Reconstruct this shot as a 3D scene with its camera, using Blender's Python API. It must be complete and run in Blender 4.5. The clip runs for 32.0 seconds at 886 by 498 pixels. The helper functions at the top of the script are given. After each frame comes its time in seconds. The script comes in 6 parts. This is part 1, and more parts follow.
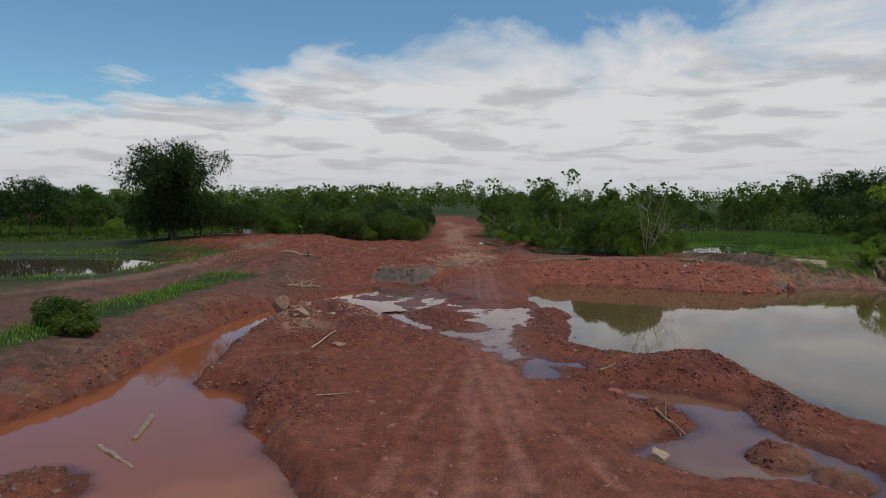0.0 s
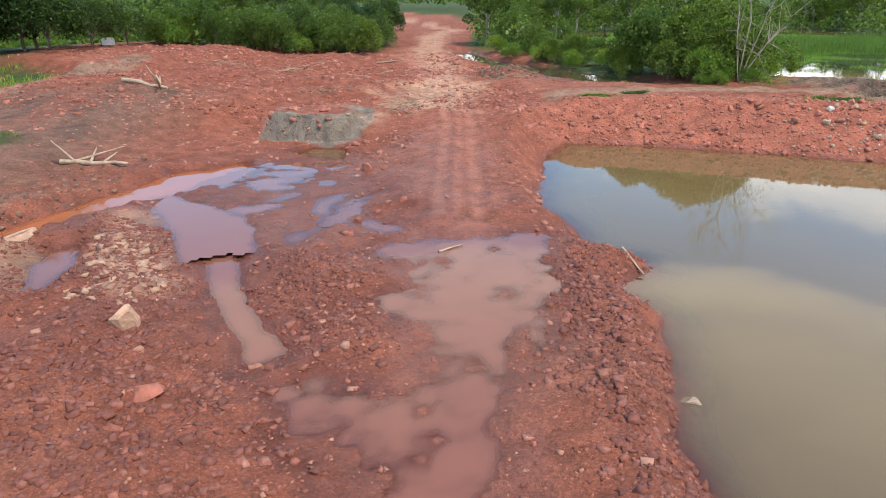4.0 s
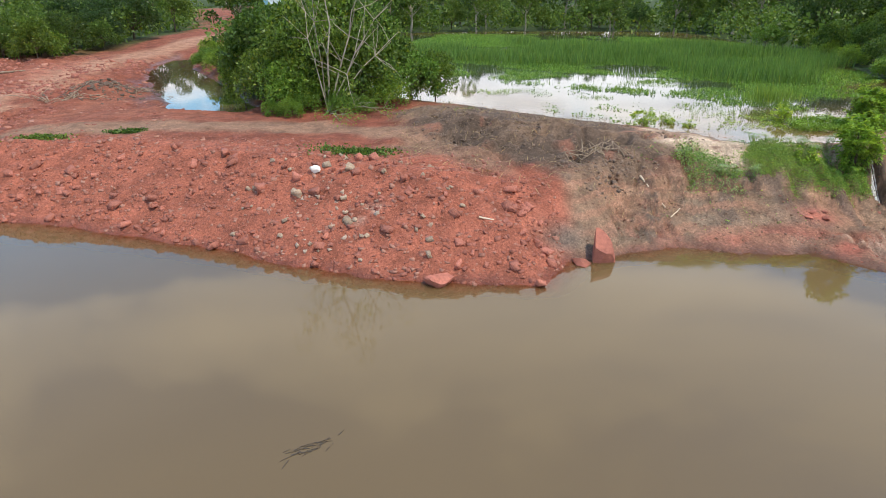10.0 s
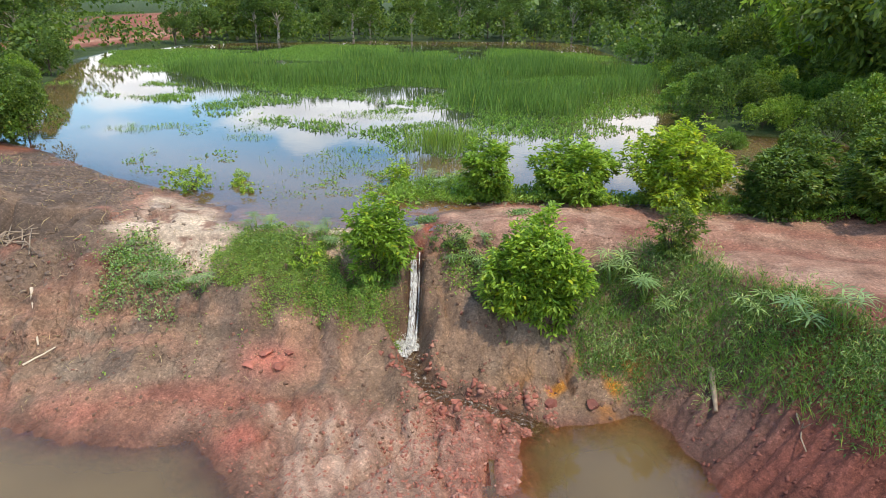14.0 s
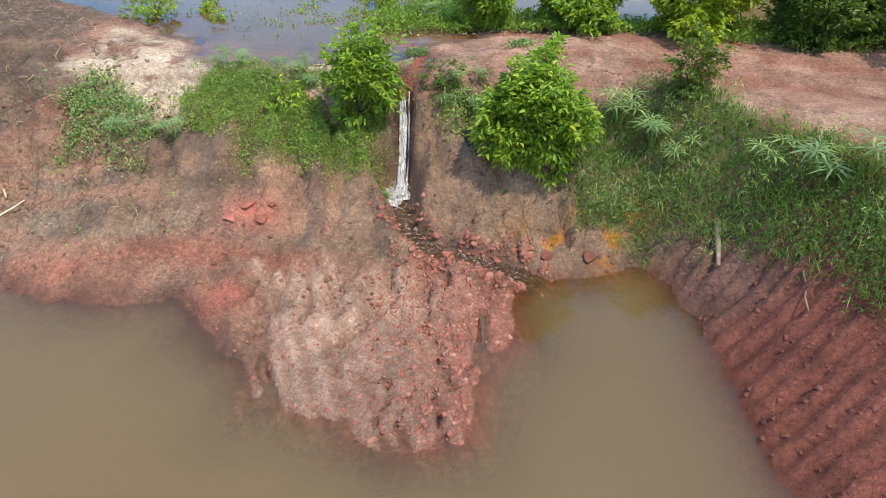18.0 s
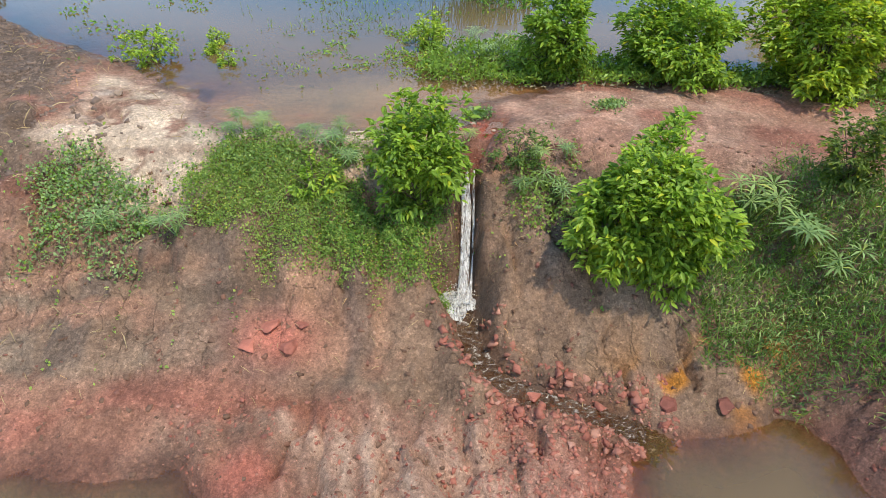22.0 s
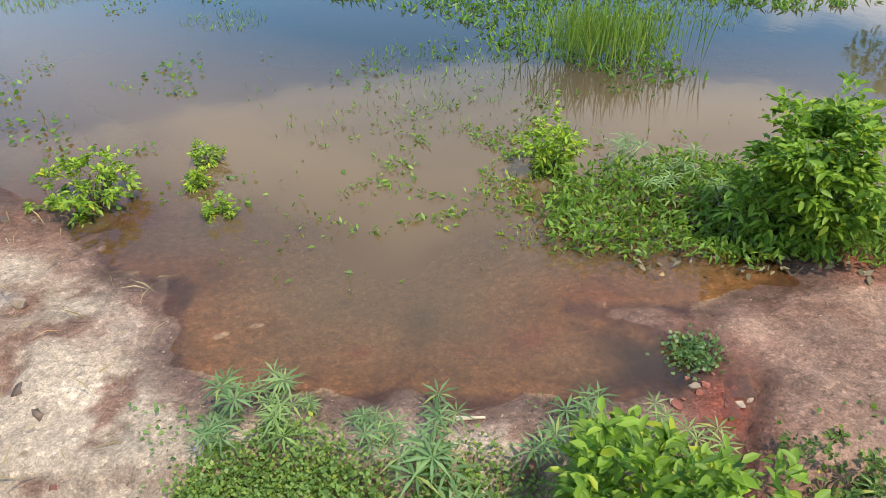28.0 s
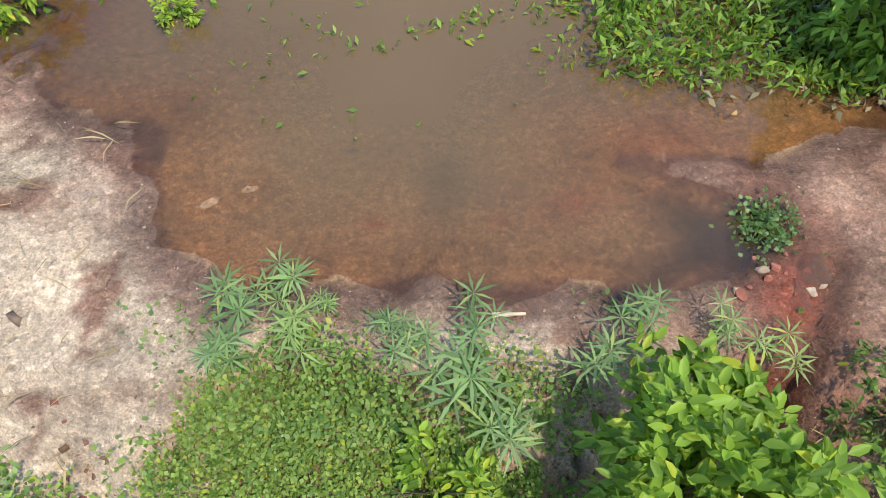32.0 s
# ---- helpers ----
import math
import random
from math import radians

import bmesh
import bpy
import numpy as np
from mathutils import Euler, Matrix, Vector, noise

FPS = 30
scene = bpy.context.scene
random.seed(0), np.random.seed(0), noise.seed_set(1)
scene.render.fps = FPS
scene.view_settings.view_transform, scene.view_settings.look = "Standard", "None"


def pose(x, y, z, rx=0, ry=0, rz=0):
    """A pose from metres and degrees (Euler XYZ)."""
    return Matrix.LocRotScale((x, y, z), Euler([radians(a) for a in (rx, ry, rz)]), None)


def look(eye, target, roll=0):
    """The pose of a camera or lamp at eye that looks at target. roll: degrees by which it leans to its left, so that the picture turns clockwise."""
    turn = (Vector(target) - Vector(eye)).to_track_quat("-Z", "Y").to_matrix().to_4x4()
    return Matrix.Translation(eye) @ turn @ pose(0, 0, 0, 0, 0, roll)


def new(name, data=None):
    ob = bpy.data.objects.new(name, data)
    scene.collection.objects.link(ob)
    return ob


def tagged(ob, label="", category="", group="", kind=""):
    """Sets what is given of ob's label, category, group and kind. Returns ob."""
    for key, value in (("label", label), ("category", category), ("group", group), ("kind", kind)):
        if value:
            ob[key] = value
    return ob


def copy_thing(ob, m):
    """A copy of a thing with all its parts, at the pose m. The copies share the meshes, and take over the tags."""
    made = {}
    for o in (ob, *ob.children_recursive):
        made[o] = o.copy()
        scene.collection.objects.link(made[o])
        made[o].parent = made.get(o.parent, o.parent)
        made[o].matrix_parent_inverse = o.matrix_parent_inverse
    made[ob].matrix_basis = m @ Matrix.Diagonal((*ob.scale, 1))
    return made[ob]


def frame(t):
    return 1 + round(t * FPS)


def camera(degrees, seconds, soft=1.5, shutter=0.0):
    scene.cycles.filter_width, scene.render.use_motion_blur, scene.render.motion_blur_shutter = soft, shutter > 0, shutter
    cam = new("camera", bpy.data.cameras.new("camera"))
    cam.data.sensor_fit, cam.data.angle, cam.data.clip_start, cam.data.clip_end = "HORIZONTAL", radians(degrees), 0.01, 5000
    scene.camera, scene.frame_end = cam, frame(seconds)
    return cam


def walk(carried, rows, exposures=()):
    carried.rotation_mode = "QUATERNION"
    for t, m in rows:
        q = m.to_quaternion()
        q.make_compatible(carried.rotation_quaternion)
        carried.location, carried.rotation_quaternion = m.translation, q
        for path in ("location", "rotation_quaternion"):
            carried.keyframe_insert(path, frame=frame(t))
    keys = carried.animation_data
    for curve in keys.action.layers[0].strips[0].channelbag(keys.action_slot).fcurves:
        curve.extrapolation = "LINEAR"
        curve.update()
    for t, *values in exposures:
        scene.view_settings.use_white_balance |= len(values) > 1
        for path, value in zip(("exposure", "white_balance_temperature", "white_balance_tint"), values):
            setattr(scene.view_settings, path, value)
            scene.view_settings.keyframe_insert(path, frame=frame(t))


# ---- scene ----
cam = camera(69.55, 32.0, soft=0.8)


def view(x, y, z, turn, tilt, roll):
    """The pose of the flying camera: degrees right of north, above level, and roll."""
    a, b = radians(turn), radians(tilt)
    return look((x, y, z), (x + math.sin(a) * math.cos(b), y + math.cos(a) * math.cos(b), z + math.sin(b)), roll)


# seconds, x, y, z, turn, tilt, roll
PATH = [
    (0.0, -0.000, -0.000, 11.413, 0.00, -4.48, -0.01),
    (0.5, 0.982, 4.359, 11.305, 0.03, 0.28, -0.04),
    (1.0, 1.813, 8.814, 11.095, 0.04, 0.04, -0.11),
    (1.5, 2.449, 13.492, 11.040, 0.07, -7.17, -0.18),
    (2.0, 2.963, 18.271, 10.999, 0.04, -14.63, -0.28),
    (2.5, 3.360, 23.235, 10.857, 0.06, -21.08, -0.30),
    (3.0, 3.544, 28.375, 10.556, 0.18, -21.69, -0.29),
    (3.5, 3.794, 33.350, 10.356, 0.22, -21.64, -0.36),
    (5.5, 6.870, 46.364, 10.131, -0.08, -21.74, -0.38),
    (6.0, 8.897, 47.875, 10.057, 0.01, -21.77, -0.36),
    (6.5, 11.499, 48.939, 10.020, 0.01, -21.80, -0.33),
    (7.0, 14.619, 49.824, 9.904, -0.08, -21.70, -0.37),
    (7.5, 18.101, 50.449, 9.768, 0.05, -21.66, -0.26),
    (8.0, 21.970, 50.969, 9.819, 0.12, -21.84, -0.36),
    (8.5, 26.051, 51.392, 9.732, 0.41, -21.83, -0.30),
    (9.0, 30.035, 52.251, 9.798, 0.73, -21.82, -0.11),
    (9.5, 33.568, 53.675, 9.914, 1.02, -21.95, -0.02),
    (10.0, 36.781, 55.749, 9.919, 0.97, -21.98, 0.11),
    (10.5, 39.951, 58.089, 10.033, 0.82, -22.13, 0.13),
    (11.0, 43.410, 60.302, 9.993, 0.97, -21.76, 0.17),
    (11.5, 47.269, 62.170, 10.029, 0.77, -21.67, 0.19),
    (12.0, 51.369, 63.980, 10.198, 1.01, -21.93, 0.36),
    (12.5, 54.894, 65.388, 10.109, 0.72, -21.48, 0.20),
    (13.0, 57.159, 66.358, 10.096, 1.00, -21.31, 0.35),
    (13.5, 58.220, 66.851, 10.115, 1.24, -21.22, 0.43),
    (15.5, 58.225, 66.782, 10.244, 1.63, -26.56, 0.21),
    (16.0, 58.336, 66.828, 10.301, 1.55, -29.32, 0.03),
    (16.5, 58.445, 66.966, 10.247, 1.35, -31.82, -0.08),
    (17.0, 58.555, 67.246, 10.237, 1.09, -34.39, -0.28),
    (17.5, 58.543, 67.654, 10.189, 1.20, -36.52, -0.24),
    (18.0, 58.541, 68.203, 10.126, 1.14, -37.26, -0.14),
    (18.5, 58.449, 68.810, 10.124, 1.25, -37.37, -0.14),
    (19.0, 58.306, 69.477, 10.115, 1.33, -37.42, -0.05),
    (19.5, 58.151, 70.140, 10.098, 1.29, -37.45, -0.06),
    (20.0, 57.939, 70.758, 10.033, 1.42, -37.26, 0.12),
    (20.5, 57.713, 71.376, 10.025, 1.44, -37.31, 0.17),
    (21.0, 57.488, 71.973, 9.999, 1.33, -37.32, 0.12),
    (21.5, 57.221, 72.543, 10.002, 1.33, -37.44, 0.14),
    (22.0, 56.942, 73.063, 9.947, 1.29, -37.37, 0.18),
    (22.5, 56.574, 73.545, 9.901, 1.45, -37.32, 0.28),
    (23.0, 56.229, 74.041, 9.826, 1.44, -37.23, 0.25),
    (23.5, 55.942, 74.589, 9.836, 1.36, -37.39, 0.30),
    (24.0, 55.700, 75.243, 9.743, 1.25, -37.18, 0.18),
    (24.5, 55.495, 76.009, 9.670, 1.18, -37.03, 0.14),
    (25.0, 55.365, 76.858, 9.562, 1.00, -36.69, 0.14),
    (25.5, 55.236, 77.728, 9.480, 0.96, -36.30, 0.13),
    (26.0, 55.118, 78.651, 9.452, 0.90, -36.12, -0.03),
    (26.5, 55.044, 79.596, 9.343, 0.79, -35.54, -0.13),
    (28.5, 54.966, 82.682, 9.125, -0.77, -39.14, -1.81),
    (29.0, 54.828, 83.276, 9.130, -0.14, -40.78, -1.49),
    (29.5, 54.722, 83.800, 9.147, 0.35, -42.40, -1.25),
    (30.0, 54.638, 84.222, 9.192, 0.68, -45.54, -1.07),
    (30.5, 54.584, 84.346, 9.191, 0.81, -49.73, -1.01),
    (31.0, 54.578, 84.359, 9.184, 0.44, -54.41, -1.36),
    (31.5, 54.556, 84.355, 9.200, 0.29, -59.36, -1.55),
    (32.0, 54.562, 84.350, 9.226, -0.01, -63.14, -1.70),
]
# ---- path end ----
EXPOSURES = [(0.0, -1.82), (1.5, -1.85), (2.0, -1.42), (2.4, -0.72), (2.8, -0.38), (4.0, -0.22), (8.0, -0.26), (10.0, -0.40), (13.0, -0.30), (19.0, -0.20), (25.0, -0.30), (32.0, -0.22)]
walk(cam, [(t, view(*p)) for t, *p in PATH], exposures=EXPOSURES)

# ---- world and sun ----
SUN_FROM = Vector((0.40, -0.30, 1.14)).normalized()
world = bpy.data.worlds.new("world")
scene.world = world
world.use_nodes = True
wt = world.node_tree
wt.nodes.clear()


def wire(tree, kind, **sets):
    """A node with its inputs set: numbers or tuples are values, sockets are linked."""
    n = tree.nodes.new(kind)
    for key, value in sets.items():
        sock = n.inputs[int(key[1:])] if key[0] == "i" and key[1:].isdigit() else n.inputs[key.replace("_", " ")]
        if isinstance(value, bpy.types.NodeSocket):
            tree.links.new(value, sock)
        else:
            sock.default_value = value
    return n


def ramp(tree, fac, stops):
    n = tree.nodes.new("ShaderNodeValToRGB")
    tree.links.new(fac, n.inputs[0])
    while len(n.color_ramp.elements) < len(stops):
        n.color_ramp.elements.new(0.5)
    for e, (p, c) in zip(n.color_ramp.elements, stops):
        e.position, e.color = p, (c if isinstance(c, tuple) else (c, c, c)) + (1,)
    return n.outputs[0]


def maths(tree, op, a, b=0.0):
    n = tree.nodes.new("ShaderNodeMath")
    n.operation = op
    for i, v in enumerate((a, b)):
        if isinstance(v, bpy.types.NodeSocket):
            tree.links.new(v, n.inputs[i])
        else:
            n.inputs[i].default_value = v
    return n.outputs[0]


def blend(tree, fac, a, b, how="MIX"):
    n = tree.nodes.new("ShaderNodeMix")
    n.data_type, n.blend_type = "RGBA", how
    for i, v in ((0, fac), (6, a), (7, b)):
        if isinstance(v, bpy.types.NodeSocket):
            tree.links.new(v, n.inputs[i])
        else:
            n.inputs[i].default_value = v if i == 0 or len(v) == 4 else (*v, 1)
    return n.outputs[2]


sky = wire(wt, "ShaderNodeTexSky")
sky.sky_type, sky.sun_disc = "NISHITA", False
sky.sun_elevation, sky.sun_rotation = math.asin(SUN_FROM.z), math.atan2(SUN_FROM.x, SUN_FROM.y)
sky.air_density, sky.dust_density, sky.ozone_density = 1.0, 0.6, 2.0
way = wire(wt, "ShaderNodeTexCoord").outputs["Generated"]
sep = wire(wt, "ShaderNodeSeparateXYZ", Vector=way)
up = maths(wt, "MAXIMUM", sep.outputs[2], 0.0)
lift = maths(wt, "ADD", up, 0.10)
plane = wire(wt, "ShaderNodeCombineXYZ", X=maths(wt, "DIVIDE", sep.outputs[0], lift), Y=maths(wt, "DIVIDE", sep.outputs[1], lift), Z=0.0).outputs[0]
big = wire(wt, "ShaderNodeTexNoise", Vector=plane, Scale=0.55, Detail=7.0, Roughness=0.60, Distortion=0.5).outputs[0]
small = wire(wt, "ShaderNodeTexNoise", Vector=plane, Scale=1.5, Detail=5.0, Roughness=0.52, Distortion=0.4).outputs[0]
flat = maths(wt, "SQRT", maths(wt, "ADD", maths(wt, "MULTIPLY", sep.outputs[0], sep.outputs[0]), maths(wt, "ADD", maths(wt, "MULTIPLY", sep.outputs[1], sep.outputs[1]), 0.001)))
# a white bank low over the horizon that climbs towards the east, blue above it, broken cloud overhead
edge = maths(wt, "ADD", 0.215, maths(wt, "MULTIPLY", maths(wt, "DIVIDE", sep.outputs[0], flat), 0.13))
under = maths(wt, "MULTIPLY", maths(wt, "SUBTRACT", edge, up), 7.0)
over = maths(wt, "SUBTRACT", maths(wt, "MULTIPLY", ramp(wt, up, [(0.33, 0.0), (0.40, 0.95), (0.47, 0.95), (0.60, 0.50), (0.74, 0.42)]), 0.95), 0.60)
cover = maths(wt, "ADD", maths(wt, "MINIMUM", maths(wt, "MAXIMUM", under, over), 0.9), maths(wt, "MULTIPLY", maths(wt, "SUBTRACT", big, 0.5), 3.4))
bank = ramp(wt, maths(wt, "ADD", cover, 0.5), [(0.38, 0.0), (0.55, 0.55), (0.85, 1.0)])
puff = ramp(wt, small, [(0.50, 0.0), (0.58, 0.7), (0.70, 1.0)])
puff_low = maths(wt, "MULTIPLY", puff, ramp(wt, up, [(0.0, 0.15), (0.05, 0.7), (0.16, 0.9), (0.24, 0.30), (0.6, 0.5)]))
white = blend(wt, puff_low, blend(wt, ramp(wt, up, [(0.0, 1.0), (0.10, 0.0)]), (20.2, 20.4, 20.6), (16.8, 17.6, 18.6)), (12.6, 12.9, 13.9))
sky_mix = blend(wt, bank, blend(wt, 1.0, sky.outputs[0], (2.25, 3.05, 3.25), "MULTIPLY"), blend(wt, ramp(wt, up, [(0.32, 0.0), (0.42, 0.7), (0.72, 1.0)]), white, (12.0, 12.3, 12.8)))
wire(wt, "ShaderNodeOutputWorld", Surface=wire(wt, "ShaderNodeBackground", Color=sky_mix, Strength=0.115).outputs[0])

sun = new("sun", bpy.data.lights.new("sun", "SUN"))
sun.data.energy, sun.data.angle, sun.data.color = 4.6, radians(1.5), (1.0, 0.885, 0.72)
sun.matrix_world = look(SUN_FROM * 200, (0, 0, 0))


# ---- plan: noise, outlines, ground height ----
def hashed(i, j, seed):
    n = (i * 374761393 + j * 668265263 + seed * 1442695041) & 0xFFFFFFFF
    n = ((n ^ (n >> 13)) * 1274126177) & 0xFFFFFFFF
    return ((n ^ (n >> 16)) & 0xFFFF) / 65535.0


def vnoise(x, y, seed=0):
    i, j = np.floor(x).astype(np.int64), np.floor(y).astype(np.int64)
    u, v = x - i, y - j
    u, v = u * u * (3 - 2 * u), v * v * (3 - 2 * v)
    return (hashed(i, j, seed) * (1 - u) + hashed(i + 1, j, seed) * u) * (1 - v) + (hashed(i, j + 1, seed) * (1 - u) + hashed(i + 1, j + 1, seed) * u) * v


def fbm(x, y, size, octaves=4, seed=0, gain=0.5):
    """Smooth noise about 0, of lumps that size, between -1 and 1."""
    total, amp, norm = 0.0, 1.0, 0.0
    for k in range(octaves):
        total = total + amp * (vnoise(x / size * 2 ** k + 17.3 * k, y / size * 2 ** k - 9.1 * k, seed + k) - 0.5)
        norm, amp = norm + amp * 0.5, amp * gain
    return total / norm


def step(a, b, v):
    u = np.clip((v - a) / (b - a), 0, 1)
    return u * u * (3 - 2 * u)


def outline(x, y, pts):
    """Signed distance to a closed outline, negative inside."""
    best, inside = np.full(np.shape(x), 1e9), np.zeros(np.shape(x), bool)
    for (ax, ay), (bx, by) in zip(pts, pts[1:] + pts[:1]):
        ex, ey = bx - ax, by - ay
        s = np.clip(((x - ax) * ex + (y - ay) * ey) / (ex * ex + ey * ey), 0, 1)
        best = np.minimum(best, (x - ax - s * ex) ** 2 + (y - ay - s * ey) ** 2)
        if ay != by:
            cross = (ay > y) != (by > y)
            inside ^= cross & (x < ax + (y - ay) / (by - ay) * ex)
    return np.where(inside, -1, 1) * np.sqrt(best)


def line(x, y, pts):
    """Distance to an open line."""
    best = np.full(np.shape(x), 1e9)
    for (ax, ay), (bx, by) in zip(pts, pts[1:]):
        ex, ey = bx - ax, by - ay
        s = np.clip(((x - ax) * ex + (y - ay) * ey) / (ex * ex + ey * ey), 0, 1)
        best = np.minimum(best, (x - ax - s * ex) ** 2 + (y - ay - s * ey) ** 2)
    return np.sqrt(best)


QUARRY = [(13.1, 84.6), (11.2, 80), (10.6, 76), (9.6, 72), (9.5, 69.3), (10.4, 66), (10.5, 63.6), (12.4, 62.3), (12.5, 61.2), (10.7, 59.5), (11.7, 57.2), (11.1, 54.1),
          (10.0, 50.7), (10.0, 48.4), (10.6, 46.4), (11.4, 45.1), (12.7, 44.5), (13.9, 43.9), (16.2, 43.8), (18.9, 43.4), (19.8, 41), (20.0, 36.4), (20, 32), (22, 29.8), (26, 22), (34, 10), (60, 8), (80, 30), (78, 60),
          (67, 68), (64.7, 75), (64.7, 78), (64.4, 80), (63.6, 80.8), (61.9, 80.4), (60.7, 80.3), (60.4, 79.2), (60.4, 78.1), (59.8, 77.1), (59.1, 75.5), (57.6, 75.5),
          (56.5, 76.1), (55, 76.4), (54.3, 77.6), (53.2, 78.7), (52.2, 79.8), (50.9, 81.1), (49.7, 81.3), (48, 80.8), (44.5, 79.6), (42, 78.9), (40.7, 76.8), (35.5, 77.1),
          (30.8, 78.9), (25.4, 81.3), (19.3, 83.5)]
MARSH = [(52.3, 87.1), (51.6, 87.6), (51.3, 88.0), (51.2, 88.6), (51.15, 89.3), (50.1, 89.5), (49.5, 89.9), (49.1, 90.5), (49.2, 90.9), (48.6, 91.2), (46.2, 92.6), (44.4, 93.7), (41.3, 96.6), (34.6, 101.5), (29, 116), (20, 140), (14, 159), (26, 175), (50, 182), (80, 181), (83, 174), (82, 150),
         (80.5, 127), (75.5, 111), (73, 104), (79, 101), (83, 96), (77, 90.5), (70, 88.3), (66.6, 89.6), (64, 90.3), (60.6, 90.0), (59.9, 89.65), (60.0, 89.2), (59.1, 88.95), (58.6, 88.72), (56.7, 88.62), (57.4, 88.3), (58.1, 87.8), (58.0, 87.4), (57.2, 86.98), (55.2, 87.05), (53.4, 87.1)]
DITCH = [(-20, 22), (-24, 28), (-21, 34), (-20.3, 38), (-21, 48.6), (-19.8, 58), (-17.4, 64), (-14.5, 70.5), (-12.5, 76), (-8.8, 78.2), (-7.4, 76), (-8.2, 73), (-11, 70.5), (-13.5, 66),
         (-15.6, 59), (-16.2, 52), (-15.6, 45), (-15.1, 38), (-11.2, 36), (-9.8, 31), (-8, 29.8), (-8, 27.6), (-6, 24.7), (-4, 20), (-10, 15)]
SIDE_POOL = [(-10.5, 69.6), (-7.6, 68.3), (-4.8, 64.6), (-3.2, 59), (-0.6, 54.6), (-1.5, 53.7), (-3.9, 57.7), (-7.0, 64)]
ROAD_POOL = [(1.0, 63.1), (2.4, 63.6), (3.4, 64.3), (5.0, 63.6), (6.2, 64.2), (7.6, 64.7), (8.8, 64.6), (9.0, 63.8), (8.6, 63.0), (8.4, 62.4), (8.5, 60.4), (8.2, 56.8), (7.9, 55.3), (6.4, 52.1), (5.6, 49.5), (5.9, 48.1),
             (5.1, 46.6), (5.7, 45.6), (5.6, 44.2), (5.2, 42.8), (4.2, 42.6), (4.0, 44.2), (4.3, 44.9), (3.0, 45.5), (2.8, 47.5), (1.7, 49.0), (0.2, 50.1), (-0.7, 52.2), (0.4, 53.1), (2.2, 52.6), (3.6, 53.6), (2.6, 56.5),
             (1.0, 57.0), (1.9, 58.2), (3.3, 58.8), (2.3, 60.4), (1.5, 61.6), (0.5, 62.0)]
LINK_POOL = [(-2.4, 67.2), (-2.5, 68.2), (-2.1, 69.7), (-1.0, 70.6), (-0.9, 69.7), (-1.4, 68.5), (-1.1, 67.1), (0.1, 66.1), (0.9, 66.7), (1.5, 65.6), (2.3, 65.6), (2.4, 64.7), (1.5, 64.4), (0.4, 65.2), (-0.8, 65.7)]
HOLLOW_POOL = [(-12.4, 62.4), (-11.2, 63.2), (-10.4, 61.0), (-10.2, 58.6), (-11.0, 58.4), (-12.0, 60.2)]
SOUTH_POOL = [(9.0, 36.7), (12.1, 36.6), (14.4, 35.2), (16.3, 33.5), (15.2, 30.4), (16.4, 28.2), (17.4, 25.4), (17.5, 22), (14.6, 23.6), (10.3, 24.8), (8.2, 26.1), (8.1, 27.3), (10.6, 29.2), (12.5, 29.9), (12.6, 32.6), (10.6, 34.6)]
ROUND_POOL = [(5.0, 41.0), (6.4, 43.5), (7.0, 43.6), (7.7, 42.7), (8.5, 42.8), (9.5, 42.0), (9.7, 41.4), (9.2, 40.8), (8.0, 41.4), (7.0, 41.2), (7.2, 40.3), (7.4, 39.3), (6.5, 38.4), (5.2, 38.6), (5.4, 40.3)]
BROWN_POOL = [(-5.9, 80.6), (-5.2, 82.4), (-2.8, 82.4), (-2.0, 81.0), (-2.3, 78.6), (-4.8, 79.2)]
CLAY_BANK = [(-9.2, 84.2), (-6.8, 83.3), (-4.0, 82.7), (-2.0, 83.1), (-0.8, 85.5), (-1.4, 88.6), (-5, 90.2), (-9.6, 88.4)]
FLAT = [(-10, 66.5), (-6.5, 62), (-2.5, 63), (-0.4, 66), (0.6, 70), (-1.6, 77.5), (-6.5, 77), (-9, 73.5)]
MID_POND = [(9.5, 119), (7, 126), (5.5, 138), (8, 139), (11, 127), (17, 116), (20, 110), (24.5, 101.5), (24, 99), (19.5, 99.4), (14, 109)]
WEST_POND = [(-78, 100), (-60, 104), (-45, 106), (-39.5, 103), (-41, 91), (-43, 79.5), (-52, 77.5), (-78, 76)]
POOLS = {  # outline, water level, bank slope, depth inside per metre, greatest depth, raggedness
    "quarry": (QUARRY, 0.0, 0.62, 0.32, 1.6, 0.55), "marsh": (MARSH, 2.95, 0.14, 0.085, 0.8, 0.36), "ditch": (DITCH, 0.2, 1.3, 0.3, 0.6, 0.8),
    "side": (SIDE_POOL, 0.25, 0.25, 0.2, 0.2, 0.5), "road": (ROAD_POOL, 0.40, 0.22, 0.10, 0.08, 0.9), "link": (LINK_POOL, 0.415, 0.22, 0.12, 0.10, 0.6), "hollow": (HOLLOW_POOL, 0.44, 0.5, 0.15, 0.12, 0.5), "south": (SOUTH_POOL, 0.3, 0.5, 0.2, 0.25, 0.9),
    "round": (ROUND_POOL, 0.42, 0.25, 0.10, 0.09, 1.0), "flat": (FLAT, 0.40, 0.3, 0.0, 0.1, 0.8), "brown": (BROWN_POOL, 0.25, 1.7, 0.2, 0.25, 0.5), "mid": (MID_POND, 2.3, 0.4, 0.2, 0.4, 0.8), "west": (WEST_POND, 2.0, 0.15, 0.1, 0.4, 1.2)}
